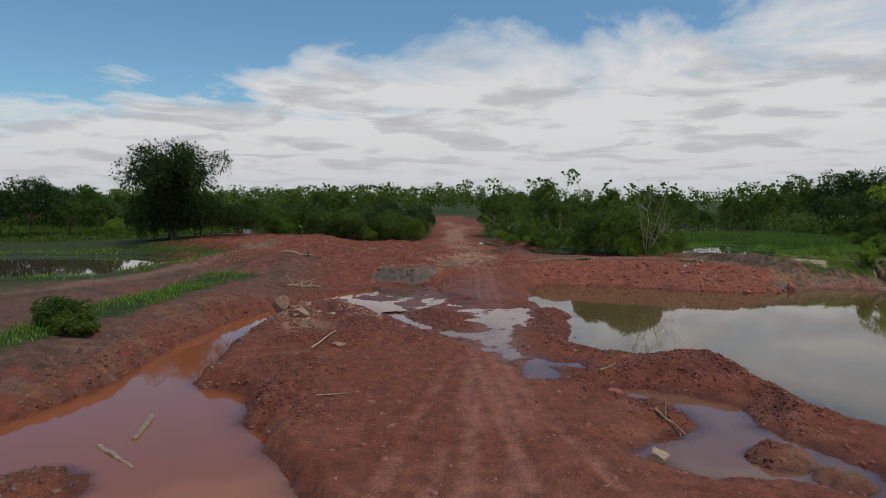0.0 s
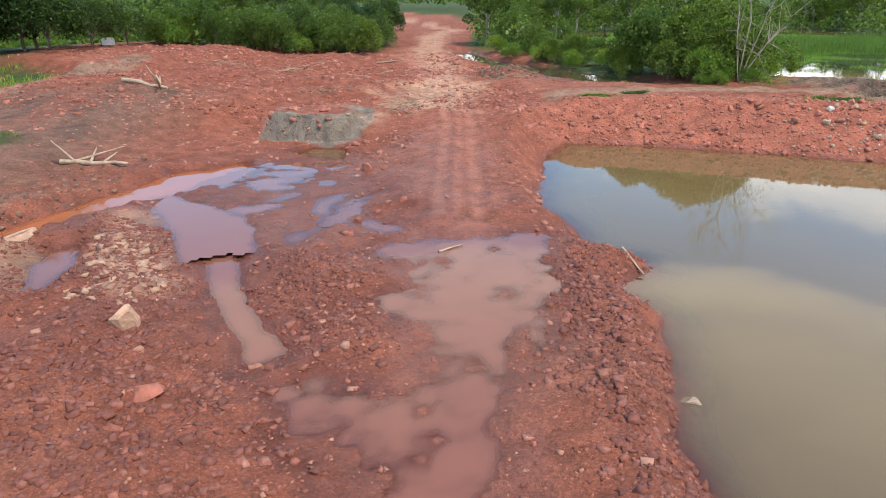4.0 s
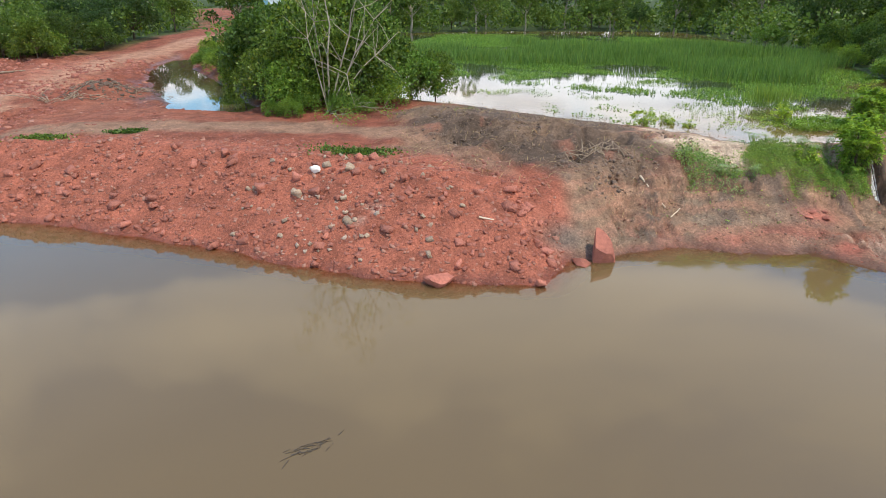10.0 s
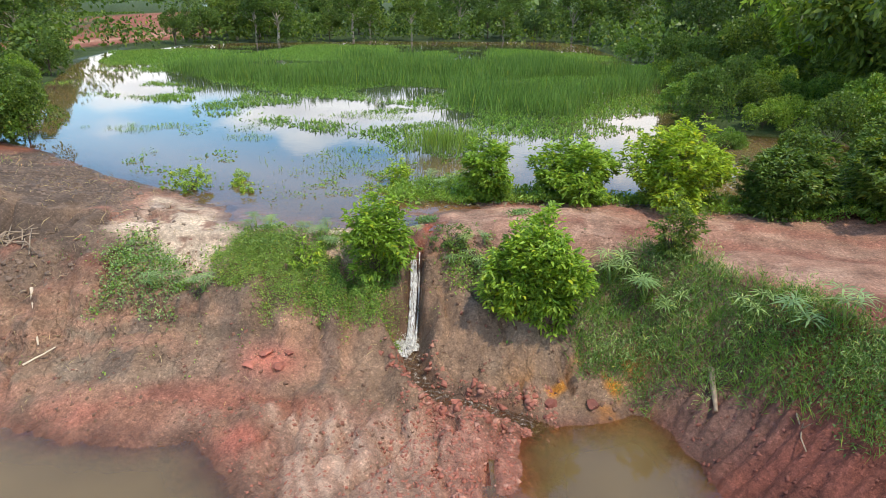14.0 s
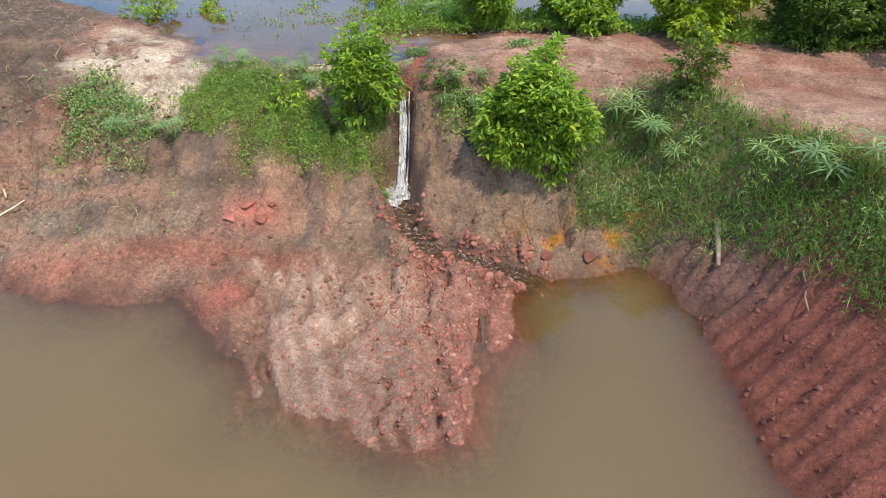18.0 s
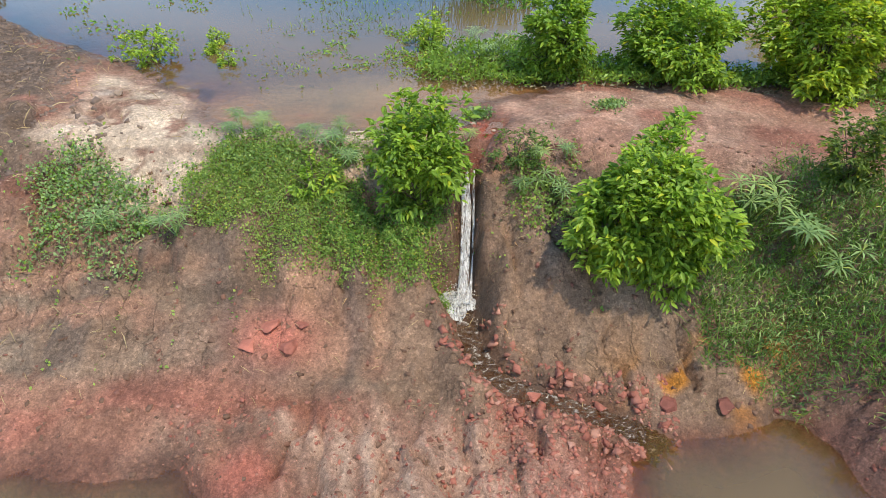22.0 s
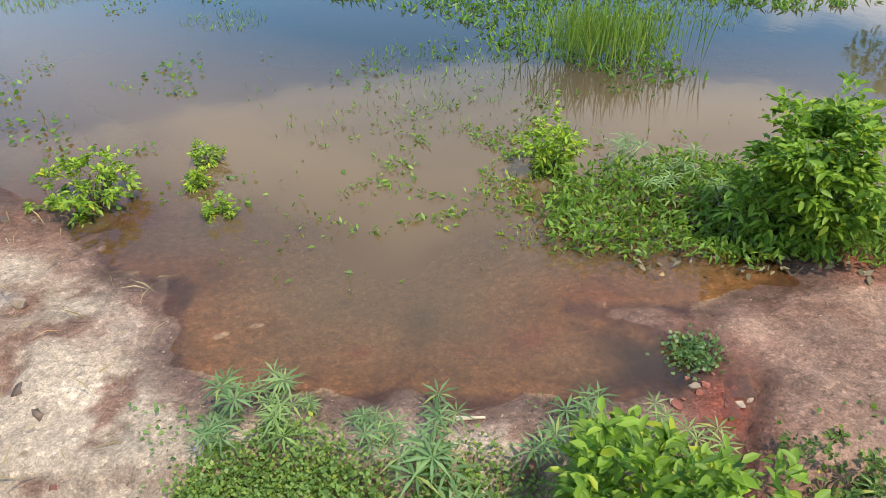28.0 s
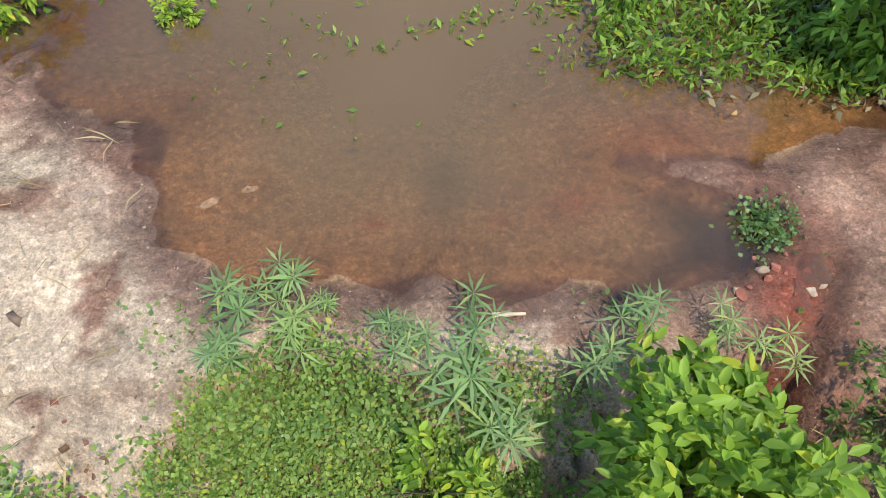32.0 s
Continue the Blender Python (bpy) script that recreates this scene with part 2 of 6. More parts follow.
LEVELS = [(5, 70, 1.0), (5, 60, 0.62), (5.5, 54, 0.58), (4, 47, 0.62), (2, 40, 0.95), (2, 25, 1.0), (5, 80, 1.5), (5, 90, 2.0), (4, 105, 2.5), (0, 125, 2.9), (-5, 160, 3.4), (-22, 95, 3.0),
          (-37, 121, 4.4), (-15, 93, 2.5), (12, 87, 2.0), (16, 91, 2.8), (30, 92, 2.9), (22, 88, 2.85), (36, 86, 2.95), (40.5, 81, 2.3), (42, 92, 3.3), (-30, 80, 2.3), (-28, 60, 2.0), (-26, 45, 1.7),
          (-60, 90, 2.3), (-22, 30, 1.3), (14, 30, 0.8), (18, 40, 1.2), (14, 44, 1.0), (52, 87, 3.15), (62, 87, 3.2), (70, 84, 3.2), (-10, 48, 1.1), (-9, 60, 0.9), (-5, 72, 0.42), (-3, 88, 2.2),
          (100, 100, 3.3), (50, 150, 2.9), (0, 300, 4.0), (100, 300, 5.0), (-150, 200, 4.0), (48, 86, 3.1), (57, 86, 3.1), (-4, 52, 1.3), (9, 52, 1.1), (9.5, 46, 1.1), (-7, 80.6, 0.45), (-4, 79.5, 0.35), (-5, 82.2, 0.4), (-8.6, 82.4, 0.5)]
MOUNDS = [(-14.6, 61.8, 1.7, 0.75), (-9.8, 65.4, 1.3, 0.5), (-8.4, 61.6, 1.3, 0.4), (9.6, 57.5, 1.3, 0.9), (11.0, 61.6, 1.0, 0.55), (9.3, 53.5, 1.6, 0.65), (9.6, 49.5, 1.5, 0.7), (-0.6, 58.6, 1.8, 0.95), (0.6, 56.2, 1.3, 0.5), (-3.3, 49.5, 2.6, 0.7), (-6.2, 51.5, 2.0, 0.6),
          (-6.0, 58.5, 1.3, 0.9), (-11, 58.5, 2.0, 0.9), (-13.5, 57.5, 1.2, 0.5), (-10.5, 47, 2.0, 0.6), (-13, 51, 1.6, 0.5), (10.8, 38.8, 1.6, 0.6), (14, 39, 2.0, 0.5), (17.6, 38, 1.6, 0.7), (17.6, 31.5, 1.4, 0.6),
          (12.9, 27.4, 1.1, 0.7), (-9, 33, 1.6, 0.5), (-9.5, 38.5, 1.8, 0.6), (-17.3, 26.2, 1.8, 0.9), (42.8, 90.5, 3.2, 0.8), (38, 93.5, 3.0, 0.7), (47.2, 88.5, 1.7, 0.5), (11, 107, 2.6, 0.9), (-20, 108, 5, 0.6),
          (-8, 104, 4, 0.5), (-30, 100, 4, 0.5), (15, 121, 2.6, 1.0), (12, 122, 2.2, 0.7), (6, 114, 2.0, 0.3), (-3.5, 95.5, 2.4, 0.5), (7.5, 97, 1.5, 0.3)]
BANKS = [([(10.6, 62), (9.3, 58), (9.4, 53), (9.1, 49), (9.7, 45.4), (11.6, 43.6), (14, 42.6), (17.0, 42.2), (18.3, 37), (18.6, 31)], 0.9), ([(-8, 45.5), (-5.6, 50.4), (-2.8, 51)], 1.2), ([(-1.2, 60.5), (0.2, 57), (1.2, 55)], 0.9),
         ([(7.6, 37), (10.6, 33.2), (11.6, 31)], 0.8), ([(-8.2, 38), (-8.0, 33.5), (-6.0, 30)], 0.9), ([(-10, 66), (-8.4, 61.5), (-6.4, 57), (-4.8, 53)], 1.2)]
ISLETS = [(-16.0, 23.4, 2.3, 0.75), (-18.6, 22.0, 2.0, 0.8), (14.3, 26.6, 1.5, 0.95), (15.8, 24.4, 1.2, 0.6), (-9.3, 41.0, 1.6, 0.8), (-8.6, 36.2, 1.4, 0.7), (-12.4, 53.6, 1.8, 0.9), (-9.2, 62.0, 1.3, 0.7)]
ROAD_MID, ROAD_HALF = ([100, 111, 133, 161, 187, 231, 265, 320, 450], [4.6, 4.4, 2.2, 2.4, 3.5, -4, -16, -40, -100]), ([100, 135, 160, 185, 231, 265, 320, 450], [4.5, 5.0, 7.0, 10.5, 17, 27, 25, 20])


def far_road(y):
    return np.interp(y, *ROAD_MID)


def beside_road(x, y):
    """Metres beyond the edge of the red road through the wood."""
    return np.abs(np.asarray(x) - far_road(y)) - np.interp(y, *ROAD_HALF)


FALL = [(58.6, 87.2), (58.2, 86.4), (57.8, 85.6), (57.74, 84.9), (57.66, 83.7)]
BROOK = [(57.6, 83.6), (57.8, 82.4), (58.15, 81.7), (58.8, 81.2), (59.5, 81.0), (60.2, 80.7), (61.0, 80.2)]


TRACKS = [[(-2.6, 20), (-1.2, 30), (0.2, 38), (2.2, 45)], [(-0.8, 20), (0.6, 30), (1.8, 38), (3.9, 45)], [(6.4, 22), (5.0, 30), (4.2, 38), (4.4, 44)], [(3.4, 22), (2.8, 30), (2.4, 38), (2.0, 46)],
          [(4.0, 66), (4.2, 74), (4.6, 84), (4.2, 96)], [(5.9, 66), (6.1, 74), (6.4, 84), (6.0, 96)], [(1.6, 92), (-3, 100), (-12, 104), (-26, 106)], [(2.6, 94), (-3, 102), (-12, 106), (-26, 108)]]


SHORES = {}


def shore(x, y, name):
    pts, *_, rag = POOLS[name]
    key = (name, np.size(x))
    if key not in SHORES:
        d = np.ravel(outline(x, y, pts) + rag * (0.55 * fbm(x, y, 2.6, 3, 5) + 0.45 * fbm(x, y, 0.8, 3, 9, 0.6)))
        if np.size(x) < 250000:
            return d.reshape(np.shape(x))
        SHORES[key] = d  # only the whole ground is as large as this
    return SHORES[key].reshape(np.shape(x))


def ground_height(x, y):
    x, y = np.asarray(x, float), np.asarray(y, float)
    top, weight = 0.0, 1e-9
    for px, py, pz in LEVELS:
        w = 1.0 / ((x - px) ** 2 + (y - py) ** 2 + 4.0) ** 1.9
        top, weight = top + w * pz, weight + w
    h = top / weight
    near = (1 - step(130, 200, np.hypot(x - 20, y - 70)))
    lane = np.exp(-(line(x, y, [(2, 10), (3, 40), (5, 60), (5, 90), (3, 110), (0, 160)]) / 2.6) ** 2)
    h = h + near * (1 - 0.8 * lane) * (0.30 * fbm(x, y, 5.0, 3, 21) + 0.16 * fbm(x, y, 1.2, 4, 31, 0.6))
    h = h + 0.45 * fbm(x, y, 1.3, 4, 25, 0.62) * np.exp(-(line(x, y, [(-27, 24), (-24.5, 40), (-23.5, 56), (-20, 68), (-16, 76)]) / 2.6) ** 2)
    plateau = step(86, 94, y) * (1 - step(8, 16, x)) * (1 - step(126, 140, y)) * step(-60, -48, x)
    h = h + plateau * (1 - 0.85 * lane) * (0.60 * fbm(x, y, 4.0, 4, 23, 0.6) + 0.34 * fbm(x, y, 1.3, 4, 24, 0.65) + 0.12)
    for px, py, r, a in MOUNDS:
        d2 = ((x - px) ** 2 + (y - py) ** 2) / (r * r)
        h = h + a * np.exp(-d2 ** 1.3) * (1 + 0.35 * fbm(x, y, 0.9, 2, 44))
    # banks of dug earth along the pond and the pools, and the heap of churned mud
    ridge = np.maximum.reduce([np.exp(-(line(x, y, b) / w) ** 2) for b, w in BANKS])
    h = h + 0.42 * ridge * (1 + 0.8 * fbm(x, y, 1.0, 3, 47))
    churned = np.exp(-(((x - 42.5) / 7) ** 2 + ((y - 89.0) / 5.0) ** 2) ** 2)
    h = h + churned * (0.95 * fbm(x, y, 1.9, 5, 49, 0.68) - 0.30 * np.clip(1 - np.abs(fbm(x, y, 1.6, 3, 50)) * 5, 0, 1) + 0.30 * fbm(x, y, 0.6, 3, 54, 0.65) + 0.2 * fbm(x, y, 5, 2, 53))
    # wheel ruts of the dike road and of the causeway
    for off, deep in ((-0.8, 0.06), (0.8, 0.06)):
        h = h - deep * np.exp(-((line(x, y, [(59.5, 87.6 + off), (64, 87.0 + off), (72, 84.2 + off)]) / 0.3) ** 2))
        h = h - 0.05 * np.exp(-((line(x, y, [(1.5 + off, 20), (3 + off, 44)]) / 0.35) ** 2)) - 0.04 * np.exp(-((line(x, y, [(5 + off, 66), (5.3 + off, 96)]) / 0.35) ** 2))
    for k, track in enumerate(TRACKS):
        t = line(x, y, track)
        h = h - 0.07 * np.exp(-(t / 0.30) ** 2) + 0.05 * np.exp(-((t - 0.55) / 0.25) ** 2)
    # the berm of broken red stone
    crest = line(x, y, [(15.5, 88.0), (25, 85.6), (32, 83.3), (37, 81.8), (40.0, 80.6)])
    h = np.maximum(h, np.where(crest < 7, 2.95 - 0.62 * np.maximum(crest - 0.6, 0) + 0.14 * fbm(x, y, 1.1, 3, 51), -9))
    for name, (pts, level, slope, fall, deepest, rag) in POOLS.items():
        d = shore(x, y, name)
        s = slope
        if name == "quarry":
            fan = np.exp(-(((x - 57.4) / 3.2) ** 2 + ((y - 78.0) / 3.4) ** 2) ** 2)
            east = step(62.5, 65, x) * step(60, 70, y)
            cliff = step(43, 46, x) * (1 - step(62, 64, x))
            s = slope * (1 - 0.85 * fan) + 0.25 * east
            brink = 86.3 - 0.06 * np.maximum(x - 57, 0) ** 1.6 + 0.25 * fbm(x, y, 1.6, 3, 61)
            c = brink - y
            wall = np.interp(c, [-1, 0, 0.5, 2.5, 3.0, 3.9, 5.4, 8], [3.3, 3.12, 2.85, 1.85, 1.35, 0.62, 0.34, 0.2]) + (0.28 * fbm(x, y, 0.9, 4, 63, 0.65) + 0.26 * fbm(x * 2.2, y * 0.5, 1.0, 4, 65)) * np.clip(c - 0.4, 0, 1)
            wall = wall + 0.13 * np.sin(wall * 11.0 + 3 * fbm(x, y, 3, 3, 67)) * np.clip(c - 1.5, 0, 1) * (1 - step(51, 54, x))
            crevice = np.clip(1 - np.abs(fbm(x + 0.4 * fbm(x, y, 0.8, 2, 64), y * 0.30, 0.75, 2, 66)) * 5.5, 0, 1) ** 1.5
            gully = np.clip(1 - np.abs(fbm(x + 0.25 * y, y * 0.35, 2.1, 2, 68)) * 7, 0, 1)
            wall = wall - (0.34 * crevice * (0.4 + 0.6 * (vnoise(x * 0.7, y * 0.7, 70) > 0.4)) + 0.16 * gully) * step(0.3, 1.2, c)
            low = s * d + 4.0 * np.maximum(4.1 - c, 0)
            out = np.where(cliff > 0, cliff * np.minimum(wall, low) + (1 - cliff) * s * d, s * d)
            out = out + fan * 0.028 * np.sin((x * 0.93 + y * 0.30) * 15 + 5 * fbm(x, y, 2.0, 2, 69)) + east * 0.24 * (np.abs(np.sin((y - 0.42 * x) * 6.6 + 1.4 * fbm(x, y, 1.6, 2, 72))) - 0.6) * (0.9 + 0.6 * fbm(x, y, 1.4, 2, 73)) * np.clip(d * 3, 0, 1) * (1 - step(2.2, 3.4, d)) + 0.10 * fbm(x, y, 0.7, 3, 71) * np.clip(d, 0, 1)
        else:
            out = s * d * (1 + 0.4 * fbm(x, y, 1.4, 2, 81)) + 0.04 * fbm(x, y, 0.6, 2, 83) * np.clip(d, 0, 1)
        basin = np.where(d > 0, level + out, level - np.minimum(deepest, -fall * d))
        if name == "road":
            basin = basin + np.where(d < 0, 0.15 * fbm(x, y, 1.3, 4, 85, 0.65) + 0.03, 0) + 0.10 * np.exp(-(line(x, y, [(5.9, 50.6), (6.6, 55.6)]) / 0.4) ** 2)
        if name == "flat":
            basin = np.where(d < 0, level + 0.03 + 0.16 * fbm(x, y, 2.2, 3, 87), basin)
        reach = 14 if name == "quarry" else 9
        h = np.where(d < reach, np.minimum(h, basin + np.maximum(d - reach + 3, 0)), h)
    h = h + (0.05 * fbm(x, y, 0.5, 3, 89, 0.65) + 0.05 * np.minimum(fbm(x, y, 1.0, 3, 90), 0)) * step(46, 48, x) * step(84.5, 85.5, y) * (1 - step(90, 92, y)) * (1 - step(72, 76, x)) * step(2.90, 2.96, h)
    # heaps that stand in the pools
    for px, py, r, top in ISLETS:
        d2 = ((x - px) ** 2 + (y - py) ** 2) / (r * r)
        h = np.where(d2 < 4, np.maximum(h, top * (1.15 - d2 ** 0.8) + 0.45 * fbm(x, y, 1.1, 4, 91, 0.62)), h)
    # cut face of grey clay, and a low bar of sand in the flooded road
    d = outline(x, y, CLAY_BANK) + 0.3 * fbm(x, y, 1.2, 3, 97)
    h = np.maximum(h, np.where(d < 0, 0.3 + 1.75 * np.minimum(-d, 1.15) + 0.14 * fbm(x * 1.5, y * 0.5, 0.7, 3, 98) + 0.10 * fbm(x, y, 1.0, 3, 99), -9))
    h = np.maximum(h, 2.955 - 0.35 * line(x, y, [(51.0, 88.0), (51.8, 88.2), (52.4, 88.4)]) + 0.10 * fbm(x, y, 0.35, 3, 96))
    # niche that the fall has washed out
    h = np.where((y > 82.6) & (y < 86), np.minimum(h, 0.18 + 4.5 * np.maximum(np.hypot((x - 57.45) / 0.9, (y - 83.65) / 0.9) - 0.5 + 0.15 * fbm(x, y, 0.6, 2, 94), 0)), h)
    d = line(x, y, FALL)
    bed = np.interp(y, [83.5, 83.85, 84.2, 84.6, 84.95, 85.3, 85.6, 86.4], [0.16, 0.26, 0.66, 1.06, 1.48, 1.93, 2.38, 2.91])
    h = np.where((y < 87.3) & (y > 83.4), np.minimum(h, bed + 9.0 * np.maximum(d - 0.20 + 0.08 * fbm(x, y, 0.6, 2, 93), 0)), h)
    d = line(x, y, BROOK)
    bed = np.clip(0.24 - (83.6 - y) * 0.075, -0.05, 0.24)
    h = np.where((y < 83.6) & (x < 61.2) & (d > 0.2) & (d < 1.4), np.maximum(h, bed + 0.06 + 0.10 * fbm(x, y, 0.5, 3, 95) - 1.1 * np.maximum(d - 0.55, 0)), h)
    h = np.where(y < 84.0, np.minimum(h, bed - 0.05 + 2.2 * np.maximum(d - 0.22, 0)), h)
    return h


# ---- materials ----
def material(name):
    m = bpy.data.materials.new(name)
    m.use_nodes = True
    m.node_tree.nodes.clear()
    return m, m.node_tree


def finish(tree, shader):
    wire(tree, "ShaderNodeOutputMaterial", Surface=shader)


def place(tree):
    return wire(tree, "ShaderNodeTexCoord").outputs["Object"]


def noise_at(tree, where, scale, detail=4.0, rough=0.55, bend=0.0):
    return wire(tree, "ShaderNodeTexNoise", Vector=where, Scale=scale, Detail=detail, Roughness=rough, Distortion=bend).outputs[0]


def bump(tree, height, strength, distance, under=None):
    sets = dict(Height=height, Strength=strength, Distance=distance)
    if under:
        sets["Normal"] = under
    return wire(tree, "ShaderNodeBump", **sets).outputs[0]


def soil_material():
    m, t = material("soil")
    at = place(t)
    base = t.nodes.new("ShaderNodeAttribute")
    base.attribute_name = "soil"
    damp = t.nodes.new("ShaderNodeAttribute")
    damp.attribute_name = "damp"
    coarse = noise_at(t, at, 1.1, 6.0, 0.6)
    grit = noise_at(t, at, 9.0, 6.0, 0.7)
    fine = noise_at(t, at, 34.0, 3.0, 0.7)
    clods = wire(t, "ShaderNodeTexVoronoi", Vector=blend(t, 0.12, at, wire(t, "ShaderNodeTexNoise", Vector=at, Scale=3.0, Detail=3.0).outputs[1]), Scale=5.0, Randomness=1.0).outputs[0]
    pebble = wire(t, "ShaderNodeTexVoronoi", Vector=at, Scale=21.0, Randomness=1.0)
    shade = ramp(t, coarse, [(0.25, 0.55), (0.5, 1.0), (0.75, 1.40)])
    shade2 = ramp(t, grit, [(0.25, 0.54), (0.5, 1.0), (0.78, 1.54)])
    c = blend(t, 1.0, base.outputs[0], shade, "MULTIPLY")
    c = blend(t, 1.0, c, shade2, "MULTIPLY")
    c = blend(t, 1.0, c, ramp(t, fine, [(0.3, 0.70), (0.5, 1.0), (0.7, 1.38)]), "MULTIPLY")
    crack = t.nodes.new("ShaderNodeAttribute")
    crack.attribute_name = "crack"
    bent = blend(t, 0.35, wire(t, "ShaderNodeMapping", Vector=at, Scale=(1.0, 0.22, 0.22)).outputs[0], wire(t, "ShaderNodeTexNoise", Vector=at, Scale=1.6, Detail=5.0).outputs[1])
    cell = t.nodes.new("ShaderNodeTexVoronoi")
    cell.feature = "DISTANCE_TO_EDGE"
    t.links.new(bent, cell.inputs["Vector"])
    cell.inputs["Scale"].default_value = 2.6
    split = ramp(t, cell.outputs["Distance"], [(0.0, 0.35), (0.02, 0.0)])
    split = maths(t, "MULTIPLY", split, crack.outputs[2])
    c = blend(t, split, c, (0.045, 0.030, 0.022))
    speck = wire(t, "ShaderNodeSeparateColor", Color=pebble.outputs[1]).outputs[0]
    tint = blend(t, 1.0, c, ramp(t, speck, [(0.0, 0.88), (0.88, 1.04), (0.97, 1.30)]), "MULTIPLY")
    dark = blend(t, 1.0, tint, (0.66, 0.60, 0.58), "MULTIPLY")
    c = blend(t, damp.outputs[2], tint, dark)
    n = bump(t, coarse, 0.5, 0.25)
    n = bump(t, split, 0.8, -0.08, n)
    n = bump(t, clods, 0.35, 0.08, n)
    n = bump(t, grit, 0.9, 0.08, n)
    n = bump(t, fine, 0.7, 0.025, n)
    wetness = ramp(t, damp.outputs[2], [(0.0, 0.95), (0.5, 0.60), (1.0, 0.28)])
    finish(t, wire(t, "ShaderNodeBsdfPrincipled", Base_Color=c, Roughness=wetness, Normal=n, Specular_IOR_Level=0.3).outputs[0])
    return m


def water_material(name, murk, clear=3.0, ripple=0.012, deep_murk=None, index=1.50):
    """Muddy water: gloss on a body of silt that hides the bed as it deepens."""
    m, t = material(name)
    at = place(t)
    deep = t.nodes.new("ShaderNodeAttribute")
    deep.attribute_name = "depth"
    hide = maths(t, "SUBTRACT", 1.0, maths(t, "POWER", 2.718, maths(t, "MULTIPLY", deep.outputs[2], -clear)))
    swirl = noise_at(t, at, 0.06, 3.0, 0.5, 0.4)
    tone = murk + (1,)
    if deep_murk:
        tone = blend(t, ramp(t, deep.outputs[2], [(0.30, 0.0), (0.78, 1.0)]), tone, deep_murk)
    body = blend(t, 1.0, tone, ramp(t, swirl, [(0.3, 0.90), (0.7, 1.1)]), "MULTIPLY")
    n = bump(t, noise_at(t, at, 2.4, 3.0), 0.25, ripple)
    silt = wire(t, "ShaderNodeBsdfDiffuse", Color=body).outputs[0]
    through_it = wire(t, "ShaderNodeBsdfTransparent", Color=(0.94, 0.84, 0.70, 1)).outputs[0]
    mix = wire(t, "ShaderNodeMixShader", i0=hide, i1=through_it, i2=silt).outputs[0]
    gloss = wire(t, "ShaderNodeBsdfGlossy", Color=(1, 1, 1, 1), Roughness=0.03, Normal=n).outputs[0]
    fres = wire(t, "ShaderNodeFresnel", IOR=index, Normal=n).outputs[0]
    finish(t, wire(t, "ShaderNodeMixShader", i0=fres, i1=mix, i2=gloss).outputs[0])
    return m


def leaf_material(name, dark, light, gloss=0.45, through_light=0.35):
    m, t = material(name)
    rnd = wire(t, "ShaderNodeNewGeometry").outputs["Random Per Island"]
    own = wire(t, "ShaderNodeObjectInfo").outputs["Random"]
    c = ramp(t, rnd, [(0.0, dark), (0.6, light), (0.92, tuple(v * 1.25 for v in light)), (1.0, (light[0] * 1.9, light[1] * 1.3, light[2] * 0.8))])
    c = blend(t, 1.0, c, ramp(t, own, [(0.0, (0.75, 0.82, 0.85)), (0.5, (1.0, 1.0, 1.0)), (1.0, (1.25, 1.12, 0.9))]), "MULTIPLY")
    a = wire(t, "ShaderNodeBsdfPrincipled", Base_Color=c, Roughness=gloss, Specular_IOR_Level=0.35).outputs[0]
    b = wire(t, "ShaderNodeBsdfTranslucent", Color=blend(t, 1.0, c, (1.5, 1.5, 0.7), "MULTIPLY")).outputs[0]
    finish(t, wire(t, "ShaderNodeMixShader", i0=through_light, i1=a, i2=b).outputs[0])
    return m


def plain_material(name, colour, rough=0.8, spread=0.35, scale=6.0, relief=0.02, metal=0.0):
    m, t = material(name)
    at = place(t)
    n1, n2 = noise_at(t, at, scale, 5.0, 0.6), noise_at(t, at, scale * 6, 4.0, 0.6)
    own = wire(t, "ShaderNodeObjectInfo").outputs["Random"]
    c = blend(t, 1.0, colour + (1,), ramp(t, n1, [(0.3, 1 - spread), (0.7, 1 + spread)]), "MULTIPLY")
    c = blend(t, 1.0, c, ramp(t, own, [(0.0, 0.8), (1.0, 1.2)]), "MULTIPLY")
    nn = bump(t, n2, 0.5, relief, bump(t, n1, 0.5, relief * 3))
    finish(t, wire(t, "ShaderNodeBsdfPrincipled", Base_Color=c, Roughness=rough, Normal=nn, Metallic=metal).outputs[0])
    return m


def stone_material(name, colours, rough=0.85):
    """Rubble, each piece of its own shade."""
    m, t = material(name)
    at = place(t)
    rnd = wire(t, "ShaderNodeNewGeometry").outputs["Random Per Island"]
    c = ramp(t, rnd, [(i / (len(colours) - 1), k) for i, k in enumerate(colours)])
    own = wire(t, "ShaderNodeObjectInfo").outputs["Random"]
    n1 = noise_at(t, at, 5.0, 6.0, 0.65)
    c = blend(t, 1.0, c, ramp(t, n1, [(0.3, 0.7), (0.7, 1.3)]), "MULTIPLY")
    c = blend(t, 1.0, c, ramp(t, own, [(0.0, 0.75), (1.0, 1.25)]), "MULTIPLY")
    finish(t, wire(t, "ShaderNodeBsdfPrincipled", Base_Color=c, Roughness=rough, Normal=bump(t, n1, 0.8, 0.06)).outputs[0])
    return m


